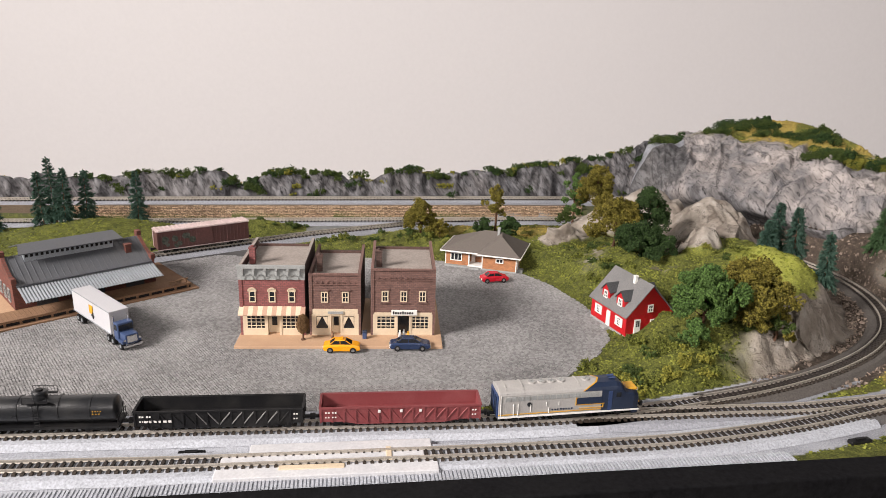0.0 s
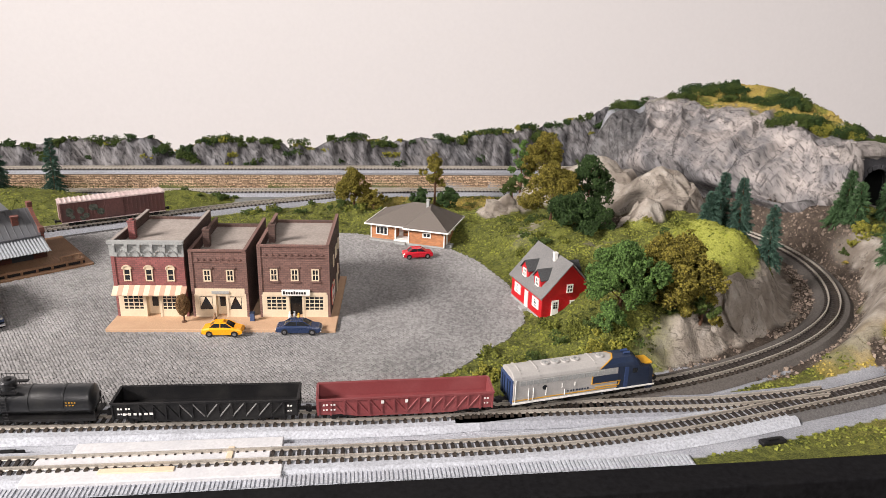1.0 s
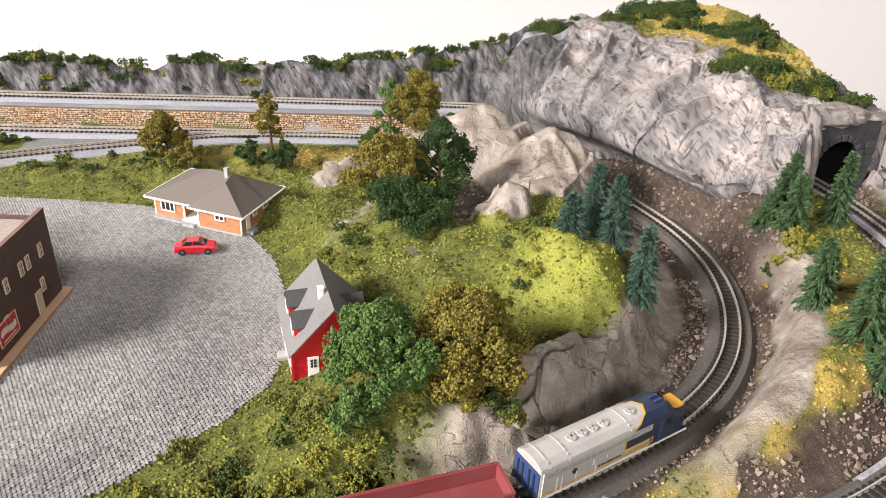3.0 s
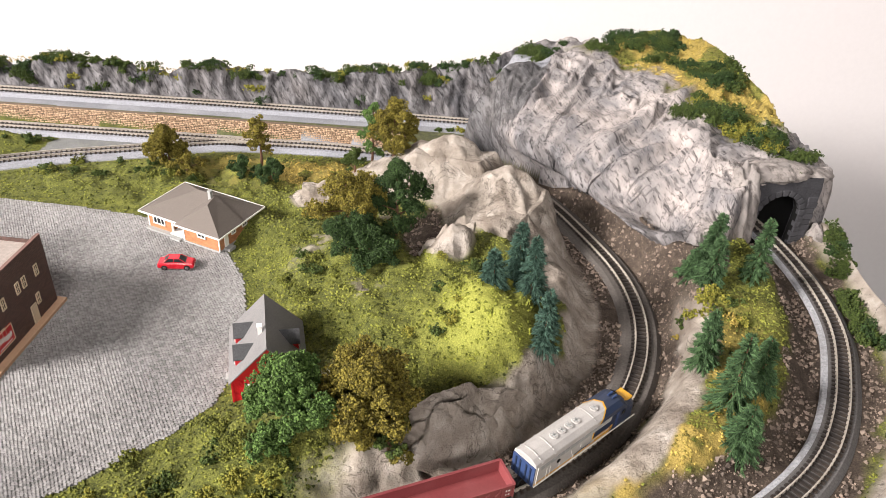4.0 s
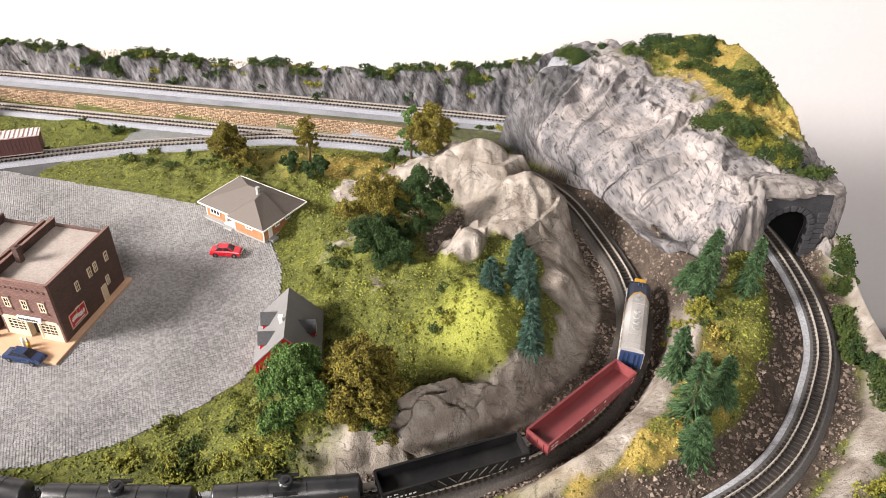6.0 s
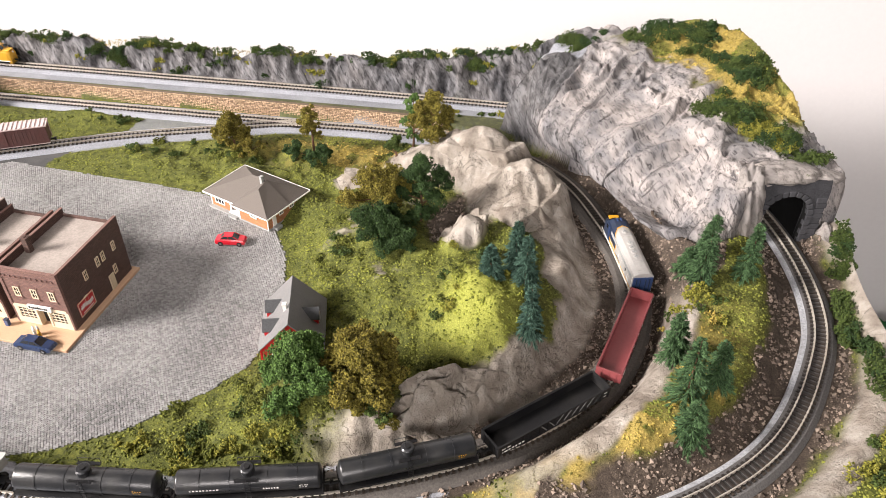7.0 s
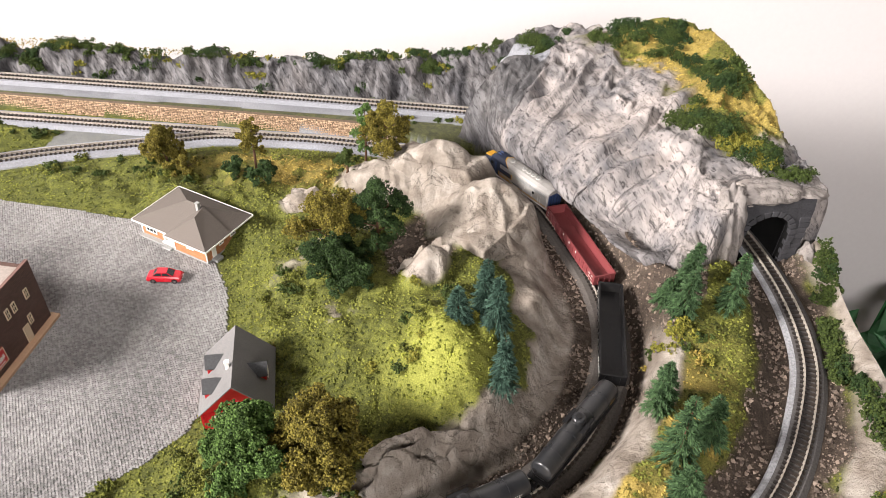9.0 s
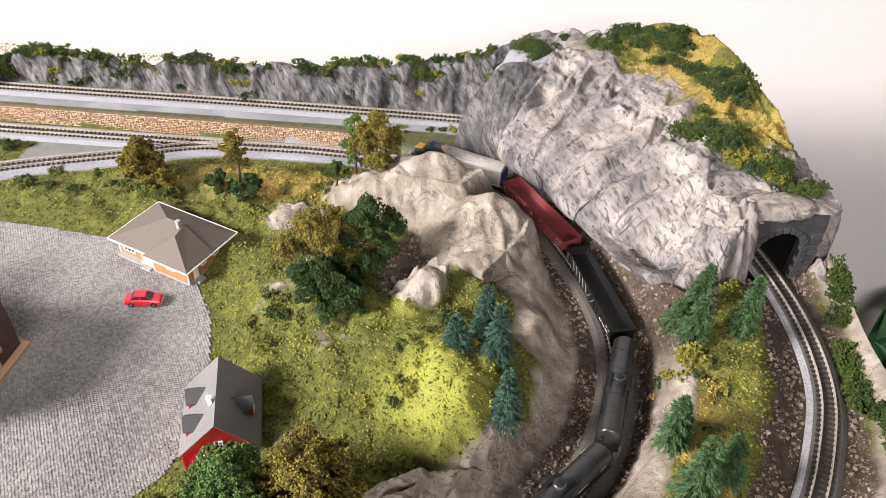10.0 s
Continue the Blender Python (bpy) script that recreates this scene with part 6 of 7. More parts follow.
def tank_wagon(label, lettered, seed):
    t = empty("tank_wagon", Matrix.Identity(4), label, "wagon", "goods wagons")
    r, zc, hl = .0086, .0150, .0470
    bm = bmesh.new()
    vs, fs, seg = [], [], 28
    prof = [(-hl - .0022, .0), (-hl - .0018, .45), (-hl - .0008, .8), (-hl, .97), (-hl + .001, 1)] + [(x, 1) for x in (-.02, 0, .02)] + [(hl - .001, 1), (hl, .97), (hl + .0008, .8), (hl + .0018, .45), (hl + .0022, 0)]
    rings = []
    for x, k in prof:
        rings.append([bm.verts.new((x, r * k * math.cos(2 * math.pi * i / seg), zc + r * k * math.sin(2 * math.pi * i / seg))) for i in range(seg)] if k else None)
    ends = [bm.verts.new((prof[0][0], 0, zc)), bm.verts.new((prof[-1][0], 0, zc))]
    for a, b in zip(rings[1:-2], rings[2:-1]):
        for i in range(seg):
            bm.faces.new((a[i], b[i], b[(i + 1) % seg], a[(i + 1) % seg]))
    for i in range(seg):
        bm.faces.new((ends[0], rings[1][(i + 1) % seg], rings[1][i]))
        bm.faces.new((ends[1], rings[-2][i], rings[-2][(i + 1) % seg]))
    bmesh.ops.recalc_face_normals(bm, faces=bm.faces[:])
    tank = part("tank", bm, TANKBLACK, t, "weathered black tank barrel", True)
    for x in (-.032, .032, -.0125, .0125):
        arcs = [math.pi * (-.15 + 1.3 * i / 23) for i in range(24)]
        vs = [(x + q, (r + h) * math.cos(a), zc + (r + h) * math.sin(a)) for a in arcs for q, h in ((-.0006, -.0002), (-.0006, .0003), (.0006, .0003), (.0006, -.0002))]
        link("band", vs, [(i * 4 + j, i * 4 + (j + 1) % 4, i * 4 + 4 + (j + 1) % 4, i * 4 + 4 + j) for i in range(23) for j in range(4)], TANKBLACK, tank)
    bm = bmesh.new()
    add_cyl(bm, (0, 0, zc + r - .0012), (0, 0, zc + r + .0036), .0046, .0045, 20)
    add_cyl(bm, (0, 0, zc + r + .0036), (0, 0, zc + r + .0044), .0049, .0040, 20)
    dome = part("dome", bm, TANKBLACK, tank)
    bm = bmesh.new()
    add_cyl(bm, (0, 0, zc + r + .0044), (0, 0, zc + r + .0056), .0022, .0020, 14)
    part("hatch", bm, BLACK, tank)
    bm = bmesh.new()
    for s in (-1, 1):
        add_box(bm, -.0080, .0080, min(s * .0058, s * .0085), max(s * .0058, s * .0085), zc + r - .0008, zc + r - .0003)
        for x in (-.0075, 0, .0075):
            add_cyl(bm, (x, s * .0084, zc + r - .0005), (x, s * .0084, zc + r + .0036), .0002, seg=5)
        add_cyl(bm, (-.0075, s * .0084, zc + r + .0036), (.0075, s * .0084, zc + r + .0036), .0002, seg=5)
    part("walkway", bm, BLACK, tank)
    for s in (-1, 1):
        bm = bmesh.new()
        for x in (-.0016, .0016):
            add_cyl(bm, (x, s * .0092, .0050), (x, s * .0088, zc + r - .0005), .00022, seg=5)
        for k in range(9):
            add_cyl(bm, (-.0016, s * .0091, .0062 + k * .0019), (.0016, s * .0091, .0062 + k * .0019), .00018, seg=5)
        part("ladder", bm, BLACK, tank)
        bm = bmesh.new()
        letters(bm, .034, .0165, 4, s * .0087, .0016, .0008, seed)
        letters(bm, .034, .0148, 3, s * .0088, .0018, .0006, seed + 1)
        if lettered:
            letters(bm, -.038, .0160, 9, s * .0088, .0022, .0014, seed + 2)
            letters(bm, .010, .0150, 6, s * .0089, .0018, .0016, seed + 3)
        part("lettering", bm, LETTER if lettered else GOLD, tank)
    fr = box_part("underframe", -.0495, .0495, -.0085, .0085, .0045, .0062, BLACK, t)
    box_part("saddle", -.044, .044, -.0030, .0030, .0060, .0080, BLACK, t)
    for s in (-1, 1):
        bm = bmesh.new()
        for y in (-.0078, .0078):
            add_cyl(bm, (s * .0490, y, .006), (s * .0490, y, .0115), .00025, seg=5)
        add_cyl(bm, (s * .0490, -.0078, .0115), (s * .0490, .0078, .0115), .00025, seg=5)
        add_cyl(bm, (s * .0490, .004, .006), (s * .0490, .004, .0160), .0003, seg=5)
        bmesh.ops.create_circle(bm, cap_ends=True, segments=12, radius=.0018, matrix=Matrix.Translation((s * .0490, .004, .0155)) @ Matrix.Rotation(math.pi / 2, 4, "Y"))
        part("end_rail", bm, BLACK, fr)
    bogie(t, .035)
    bogie(t, -.035)
    couplers(t, .0495)
    return t


def hopper_wagon():
    h = empty("hopper_wagon", Matrix.Identity(4), "light grey covered hopper wagon with roof hatches", "wagon", "goods wagons")
    vs, fs = prism([(-.044, .0215), (-.044, .0120), (-.026, .0050), (-.006, .0050), (0, .0080), (.006, .0050), (.026, .0050), (.044, .0120), (.044, .0215)], -.0095, .0095)
    body = link("body", vs, fs, HOPGREY, h)
    bm = bmesh.new()
    for i in range(12):
        x = -.043 + i * .0078
        for s in (-1, 1):
            add_box(bm, x - .0004, x + .0004, min(s * .0095, s * .0101), max(s * .0095, s * .0101), .0100, .0215)
    part("rib", bm, HOPGREY, body)
    roof = box_part("roof", -.0465, .0465, -.0102, .0102, .0215, .0226, HOPGREY, h, .0003)
    for i in range(5):
        for s in (-1, 1):
            box_part("hatch", -.040 + i * .0185, -.034 + i * .0185, s * .0045 - .0022, s * .0045 + .0022, .0226, .0236, HOPGREY, roof, .0004)
    box_part("roof_walk", -.0465, .0465, -.0012, .0012, .0228, .0234, AWNMETAL, roof)
    box_part("underframe", -.047, .047, -.0025, .0025, .0045, .0065, BLACK, h)
    bogie(h, .035)
    bogie(h, -.035)
    couplers(h, .0475)
    return h


def boxcar():
    b = empty("boxcar", Matrix.Identity(4), "weathered brown boxcar with ribbed pale roof and graffiti", "wagon", "goods wagons")
    hl, hw = .0530, .0098
    body = box_part("body", -hl, hl, -hw, hw, .0055, .0270, BOXBROWN, b, .0002)
    bm = bmesh.new()
    for i in range(22):
        x = -hl + .002 + i * (2 * hl - .004) / 21
        add_box(bm, x - .0007, x + .0007, -hw - .0005, hw + .0005, .0272, .0283, .0002)
    add_box(bm, -hl - .001, hl + .001, -hw - .0006, hw + .0006, .0262, .0274)
    part("roof", bm, BOXROOF, body, "pale ribbed roof")
    for s in (-1, 1):
        box_part("sliding_door", -.0095, .0095, min(s * hw, s * (hw + .0008)), max(s * hw, s * (hw + .0008)), .0065, .0262, BOXBROWN, body, .0002)
        bm = bmesh.new()
        for i in range(26):
            x = -hl + .001 + i * (2 * hl - .002) / 25
            if abs(x) > .010:
                add_box(bm, x - .0003, x + .0003, min(s * hw, s * (hw + .0004)), max(s * hw, s * (hw + .0004)), .0058, .0262)
        part("side_rib", bm, BOXBROWN, body)
        bm = bmesh.new()
        g = random.Random(5)
        for i in range(14):
            x, z = g.uniform(.013, .046), g.uniform(.008, .020)
            bmesh.ops.create_circle(bm, cap_ends=True, segments=10, radius=g.uniform(.0018, .0040), matrix=Matrix.Translation((x, s * (hw + .0005 + i * .00002), z)) @ Matrix.Rotation(math.pi / 2, 4, "X"))
        part("graffiti", bm, coat("graffiti_paint", (.06, .075, .055), .6, grain=500, spread=.8, broad=120, dirt=(.30, .26, .24)), body, "faded green and grey graffiti")
        bm = bmesh.new()
        add_box(bm, -hl, hl, min(s * hw, s * (hw - .001)), max(s * hw, s * (hw - .001)), .0045, .0056)
        part("sill", bm, BOXROOF, body)
    for s in (-1, 1):
        bm = bmesh.new()
        for y in (-.0085, -.0055):
            add_cyl(bm, (s * (hl + .0006), y, .006), (s * (hl + .0006), y, .026), .00025, seg=5)
        for k in range(8):
            add_cyl(bm, (s * (hl + .0006), -.0085, .0075 + k * .0024), (s * (hl + .0006), -.0055, .0075 + k * .0024), .0002, seg=5)
        part("ladder", bm, BOXROOF, body)
    box_part("underframe", -.046, .046, -.0025, .0025, .0040, .0056, BLACK, b)
    bogie(b, .038)
    bogie(b, -.038)
    couplers(b, .0530)
    return b


TRAIN = [(locomotive("silver and dark blue streamlined diesel locomotive with yellow stripes", SILVER, SILVER, NAVY), .052, .032),
         (gondola(OXIDE, "oxide red open gondola wagon with ribbed sides", 11, False), .168, .038),
         (gondola(BLACK, "black open gondola wagon with scuffed ribs", 23, True), .286, .038),
         (tank_wagon("black tank wagon with a central dome and handrails", False, 31), .399, .035),
         (tank_wagon("black tank wagon with white lettering on its barrel", True, 41), .507, .035),
         (tank_wagon("plain black tank wagon with a central dome", False, 51), .615, .035),
         (hopper_wagon(), .722, .035)]
SECOND = locomotive("dark blue diesel locomotive with a yellow nose on the upper track", NAVY, NAVY, GOLD)
BOXCAR = boxcar()


# ---- planting ----
def gz(x, y):
    return float(ground(np.array([x]), np.array([y]))[0][0])


LIME = foliage("lime_turf", (.060, .072, .010), (.29, .31, .048), patch=.9)
TURF = foliage("green_turf", (.024, .032, .006), (.225, .24, .043), patch=1.3)
STRAW = foliage("yellow_turf", (.09, .08, .018), (.52, .39, .095), patch=.9)
SHRUB = foliage("shrub_green", (.007, .014, .004), (.080, .115, .024))
SHRUBY = foliage("yellow_green_shrub", (.05, .06, .010), (.30, .28, .045))
LEAF = foliage("leaf_green", (.004, .013, .003), (.12, .21, .05))
OLIVE = foliage("olive_leaf", (.007, .007, .002), (.25, .21, .035))
DARKLEAF = foliage("dark_leaf", (.003, .009, .003), (.048, .088, .024))
FIR = foliage("fir_needles", (.003, .014, .011), (.085, .16, .115))
FIRG = foliage("green_fir_needles", (.004, .015, .007), (.105, .19, .078))
PEBBLE = island_material("pebbles", (.045, .034, .027), (.30, .235, .185))


def scatter_turf():
    n = 150000
    U, V = np.random.uniform(-.55, .745, n), np.random.uniform(.01, .78, n)
    X, Y = board(U, V)
    Z, W = ground(X, Y)
    bare = np.max([W["rock"], W["dirt"], W["ballast"], W["tar"]], 0)
    dens = np.where(X > .08, 1.0, .5) * np.where(fbm(X * 60, Y * 60, 3, 77) > .36, 1, .35)
    ok = (bare < .35) & (np.random.uniform(0, 1, n) < dens)
    for name, sel, mat, label in (("lime_turf", ok & (W["lime"] >= .3), LIME, "bright yellow-green foam turf"), ("turf", ok & (W["lime"] < .3) & (W["straw"] < .4), TURF, "green foam turf over the mound and banks"), ("straw_turf", ok & (W["lime"] < .3) & (W["straw"] >= .4), STRAW, "yellow straw-coloured foam turf")):
        P = np.stack([X, Y, Z + .0002], 1)[sel][:46000]
        V8, F = octa(len(P), np.random.uniform(.0007, .0018, (len(P), 1, 1)))
        V8[:, :, 2] *= .8
        tagged(link(name, (V8 + P[:, None]).reshape(-1, 3).tolist(), F.tolist(), mat), label, "grass", kind="stuff")


scatter_turf()


def scatter_stones():
    n = 64000
    U, V = np.random.uniform(.2, .765, n), np.random.uniform(.05, .7, n)
    X, Y = board(U, V)
    Z, W = ground(X, Y)
    di, do = line_dist(IN_THIN, X, Y)[0], line_dist(OUT_THIN, X, Y)[0]
    ok = (W["dirt"] > .45) & (di > .0135) & (do > .0155) & (Y < 1.06) & (fbm(X * 50, Y * 50, 3, 31) > .36)
    P = np.stack([X, Y, Z + .0004], 1)[ok][:14000]
    V8, F = octa(len(P), .0006 + .0021 * np.random.uniform(0, 1, (len(P), 1, 1)) ** 3)
    tagged(link("rubble", (V8 + P[:, None]).reshape(-1, 3).tolist(), F.tolist(), PEBBLE), "scattered tan rubble stones beside the tracks", "stones", kind="stuff")


scatter_stones()


def lobes(c, r, flat, n):
    return [(np.array(c) + np.array([random.gauss(0, .45), random.gauss(0, .45), random.uniform(0, .5) * flat]) * r, r * random.uniform(.35, .65)) for _ in range(n)]


def clumps(blobs, per, size):
    """Foam flecks over the outside of a set of round lobes."""
    out = []
    for c, r in blobs:
        m = max(12, int(per * (r / .006) ** 2))
        k = max(4, int(10 * (r / .008)))
        d = np.random.normal(size=(k, 3))
        d /= np.linalg.norm(d, axis=1)[:, None]
        d[:, 2] = np.where(d[:, 2] < -.4, -d[:, 2], d[:, 2])
        knob = d * r * np.random.uniform(.62, .95, (k, 1))
        e = np.random.normal(size=(m, 3))
        e /= np.linalg.norm(e, axis=1)[:, None]
        pick = np.random.randint(0, k, m)
        wide = (r * np.random.uniform(.26, .46, k))[pick][:, None]
        out.append(np.array(c)[None] + knob[pick] + e * wide * np.random.uniform(.6, 1.05, (m, 1)))
        inner = np.random.normal(size=(m // 4, 3))
        inner /= np.linalg.norm(inner, axis=1)[:, None]
        out.append(np.array(c)[None] + inner * r * .55)
    P = np.concatenate(out)
    V8, F = octa(len(P), size * np.random.uniform(.6, 1.5, (len(P), 1, 1)))
    return (V8 + P[:, None]).reshape(-1, 3).tolist(), F.tolist()


def bush(x, y, r, mat, label, flat=.45, n=7, group="bushes on the slopes"):
    z = gz(x, y)
    vs, fs = clumps(lobes((0, 0, r * .2), r, flat, n), 75, .00085)
    o = link("bush", vs, fs, mat)
    o.matrix_basis = pose(x, y, z - r * .22, 0, 0, 0)
    return tagged(o, label, "bush", group)


def row_bushes(pts, spread, r, mats, label, group, count):
    line = curve([(a, b, 0) for a, b in pts], .001)
    for i in range(count):
        p = line[random.randrange(len(line))]
        bush(p[0] + random.gauss(0, spread), p[1] + random.gauss(0, spread), r * random.uniform(.6, 1.35), random.choice(mats), label, group=group)


def far_bushes(pts, spread, r, mat, label, count):
    """A far run of low growth in one mesh."""
    line = curve([(a, b, 0) for a, b in pts], .001)
    vs, fs = [], []
    for i in range(count):
        p = line[random.randrange(len(line))]
        x, y, q = p[0] + random.gauss(0, spread), p[1] + random.gauss(0, spread), r * random.uniform(.6, 1.35)
        v, f = clumps(lobes((x, y, gz(x, y) - q * .02), q, .45, 7), 75, .00085)
        k = len(vs)
        vs += v
        fs += [tuple(k + j for j in g) for g in f]
    return tagged(link("ridge_growth", vs, fs, mat), label, "bushes", kind="stuff")


# low shrubs on the crest of the back ridge, on the hill, along the right edge
RIDGE = [(-.50, 1.037), (-.33, 1.074), (-.14, 1.115), (.0, 1.146), (.10, 1.168), (.20, 1.188), (.30, 1.205)]
far_bushes(RIDGE, .005, .0090, SHRUB, "low dark green foam bushes along the rocky ridge", 64)
far_bushes(RIDGE, .005, .0085, DARKLEAF, "low blackish green foam bushes along the rocky ridge", 40)
far_bushes(RIDGE, .006, .0070, SHRUBY, "low olive foam growth along the rocky ridge", 22)
row_bushes([(.30, 1.205), (.36, 1.195), (.42, 1.205), (.47, 1.20), (.50, 1.185)], .012, .0125, [SHRUB, DARKLEAF, SHRUB], "dark green foam bush on the hill top", "hill bushes", 26)
row_bushes([(.50, 1.175), (.53, 1.145), (.548, 1.115)], .010, .012, [SHRUB, DARKLEAF], "dark green foam bush on the hill side", "hill bushes", 18)
row_bushes([(.512, 1.075), (.53, 1.05), (.552, 1.04), (.572, 1.040), (.59, 1.022)], .008, .012, [SHRUB, DARKLEAF, SHRUB, SHRUBY], "dark green foam bush above the cliff", "hill bushes", 34)
row_bushes([(.592, 1.012), (.612, 1.006)], .004, .008, [SHRUB, DARKLEAF], "dark green foam bush above the portal", "hill bushes", 5)
row_bushes([(.650, 1.00), (.652, .97), (.653, .93), (.658, .88), (.668, .83), (.678, .78), (.69, .73)], .0022, .0080, [SHRUB, SHRUB, DARKLEAF, SHRUB], "dark green hedge bush on the board's edge", "edge bushes", 74)
# shrubs on the mound, by the yard and along the front of the curve
row_bushes([(.15, .560), (.20, .585), (.25, .610), (.29, .628)], .009, .0062, [SHRUBY, SHRUBY, TURF, TURF], "low yellow-green foam bush beside the track", "trackside bushes", 30)
row_bushes([(.19, .60), (.24, .635), (.30, .645)], .012, .0085, [TURF, SHRUB], "low green foam bush at the foot of the trees", "trackside bushes", 16)
row_bushes([(-.13, .915), (-.07, .938), (-.02, .945), (.06, .955)], .006, .0070, [SHRUB, TURF], "low green bush beside the back track", "yard bushes", 18)
row_bushes([(.20, .83), (.215, .80), (.235, .79)], .008, .0075, [SHRUB, TURF], "low green bush on the mound", "mound bushes", 9)
row_bushes([(.185, .86), (.20, .90), (.225, .915), (.25, .92)], .010, .0065, [SHRUB, TURF, SHRUBY], "low olive-green bush on the mound", "mound bushes", 16)
row_bushes([(.27, .80), (.31, .82), (.33, .80), (.34, .76), (.32, .73)], .012, .0055, [TURF, SHRUB, SHRUBY, TURF], "low green bush in the hollow of the mound", "mound bushes", 14)
row_bushes([(.335, .835), (.355, .825), (.37, .825)], .006, .006, [SHRUB, TURF], "low green bush below the small rock", "mound bushes", 9)
row_bushes([(.52, .83), (.535, .845), (.545, .82)], .008, .007, [SHRUB, STRAW, SHRUBY], "olive bush between the fir trees", "bank bushes", 12)
row_bushes([(-.54, .93), (-.50, .95), (-.46, .955), (-.42, .97)], .012, .013, [DARKLEAF, SHRUB], "dense dark green bush behind the freight house", "yard bushes", 14)
row_bushes([(-.24, .955), (-.19, .965), (-.155, .985)], .005, .006, [SHRUB], "low dark bush on the grass strip", "yard bushes", 8)
row_bushes([(.21, 1.135), (.24, 1.145), (.265, 1.155)], .004, .005, [SHRUB, SHRUBY], "small bush beside the upper track", "terrace bushes", 6)
row_bushes([(.665, .74), (.66, .70)], .006, .010, [SHRUB, SHRUBY], "green bush by the outer track", "edge bushes", 6)
row_bushes([(.44, .545), (.47, .55)], .006, .006, [TURF, SHRUB], "small green bush on the front grass", "front bushes", 5)


def boulder(x, y, z, rx, ry, rz, seed, turn, label, chip=0.0):
    """Carved plaster boulder: a lump cut by flat planes, its skin chipped."""
    rng = np.random.default_rng(seed)
    bm = bmesh.new()
    bmesh.ops.create_icosphere(bm, subdivisions=6, radius=1)
    P = np.array([v.co[:] for v in bm.verts])
    faces = [tuple(v.index for v in f.verts) for f in bm.faces]
    bm.free()
    for k in range(15):
        q = rng.normal(size=3)
        q[2] = abs(q[2]) * .8
        q /= np.linalg.norm(q)
        over = np.maximum(P @ q - rng.uniform(.50, .76), 0)
        P = P - over[:, None] * q
    P *= (1 + .12 * (fbm(P[:, 0] * 5 + seed, P[:, 1] * 5 + P[:, 2] * 3, 4, seed) - .5) + .045 * (crags(P[:, 0] * 13 + P[:, 2] * 6, P[:, 1] * 12 - P[:, 2] * 7, seed) - .5))[:, None]
    P *= (1 + chip * (.30 * (crags(P[:, 0] * 4 + P[:, 2] * 3, P[:, 1] * 4 - P[:, 2] * 2, seed + 5) - .5) + .16 * (crags(P[:, 0] * 10 - P[:, 2] * 5, P[:, 1] * 9 + P[:, 2] * 6, seed + 8) - .5)))[:, None]
    P = P * np.array([rx, ry, rz]) / .76
    c, s = math.cos(radians(turn)), math.sin(radians(turn))
    wx, wy = x + P[:, 0] * c - P[:, 1] * s, y + P[:, 0] * s + P[:, 1] * c
    clear = smooth(.019, .042, line_dist(IN_THIN, wx, wy)[0])
    wz = np.where(P[:, 2] + z > 0, (P[:, 2] + z) * clear, -.003) - .002 * (1 - clear)
    ob = link("boulder", np.stack([wx - x, wy - y, wz], 1).tolist(), faces, SHELL)
    ob.matrix_basis = pose(x, y, 0)
    for name in ("rock", "smooth"):
        a = ob.data.attributes.new(name, "FLOAT", "POINT")
        a.data.foreach_set("value", np.ones(len(P), np.float32))
    return tagged(ob, label, "rock", "boulders")


boulder(.352, .948, .0, .070, .088, .076, 4, 10, "big pale plaster boulder with flat carved faces beside the curve")
boulder(.278, 1.006, .0, .088, .056, .073, 7, -4, "long pale plaster boulder beside the curve")
boulder(.319, .858, .022, .022, .026, .030, 9, 30, "small chipped pale rock on the mound", 1.2)
boulder(.366, .686, .004, .058, .029, .033, 12, 42, "chipped pale rock at the front of the mound", 1.6)
boulder(.178, .945, .004, .048, .017, .022, 15, 18, "low pale rock ledge behind the bungalow", 1.2)


def broadleaf(x, y, top, r, mats, label, squash=1.0, trunk=.35, n=16, fork=True):
    """Trunk and limbs with lobes of foam leaves at the ends of the limbs."""
    z = gz(x, y) - .001
    h, r = top - z, r * .96
    t = empty("tree", pose(x, y, z), label, "tree", "broadleaf trees")
    bm = bmesh.new()
    add_cyl(bm, (0, 0, 0), (r * .06, -r * .04, h * trunk), .0016, .0012, 9)
    add_cyl(bm, (r * .06, -r * .04, h * trunk), (0, 0, h * .75), .0012, .0005, 8)
    blobs, m = [], int(n * 1.2)
    for i in range(m):
        a = i * 2.4 + random.uniform(-.5, .5)
        k = (i + .5) / m
        hh = h * (trunk * .70 + (1 - trunk * .70) * k * .93)
        rr = r * squash * math.sqrt(max(.04, 1 - (2 * k - .80) ** 2)) * random.uniform(.55, 1.08)
        c = (math.cos(a) * rr, math.sin(a) * rr, hh)
        blobs.append((c, r * random.choice((.26, .33, .38, .46)) * random.uniform(.85, 1.15)))
        if i % 2:
            add_cyl(bm, (0, 0, hh * .72), (c[0] * .8, c[1] * .8, hh), .0007, .0003, 6)
    blobs += [((0, 0, h * .70), r * .34), ((0, 0, h * .52), r * .40)]
    part("trunk", bm, BARK, t)
    for k, mat in enumerate(mats):
        vs, fs = clumps(blobs[k::len(mats)], 250, .00085)
        link("crown", vs, fs, mat, t)
    return t


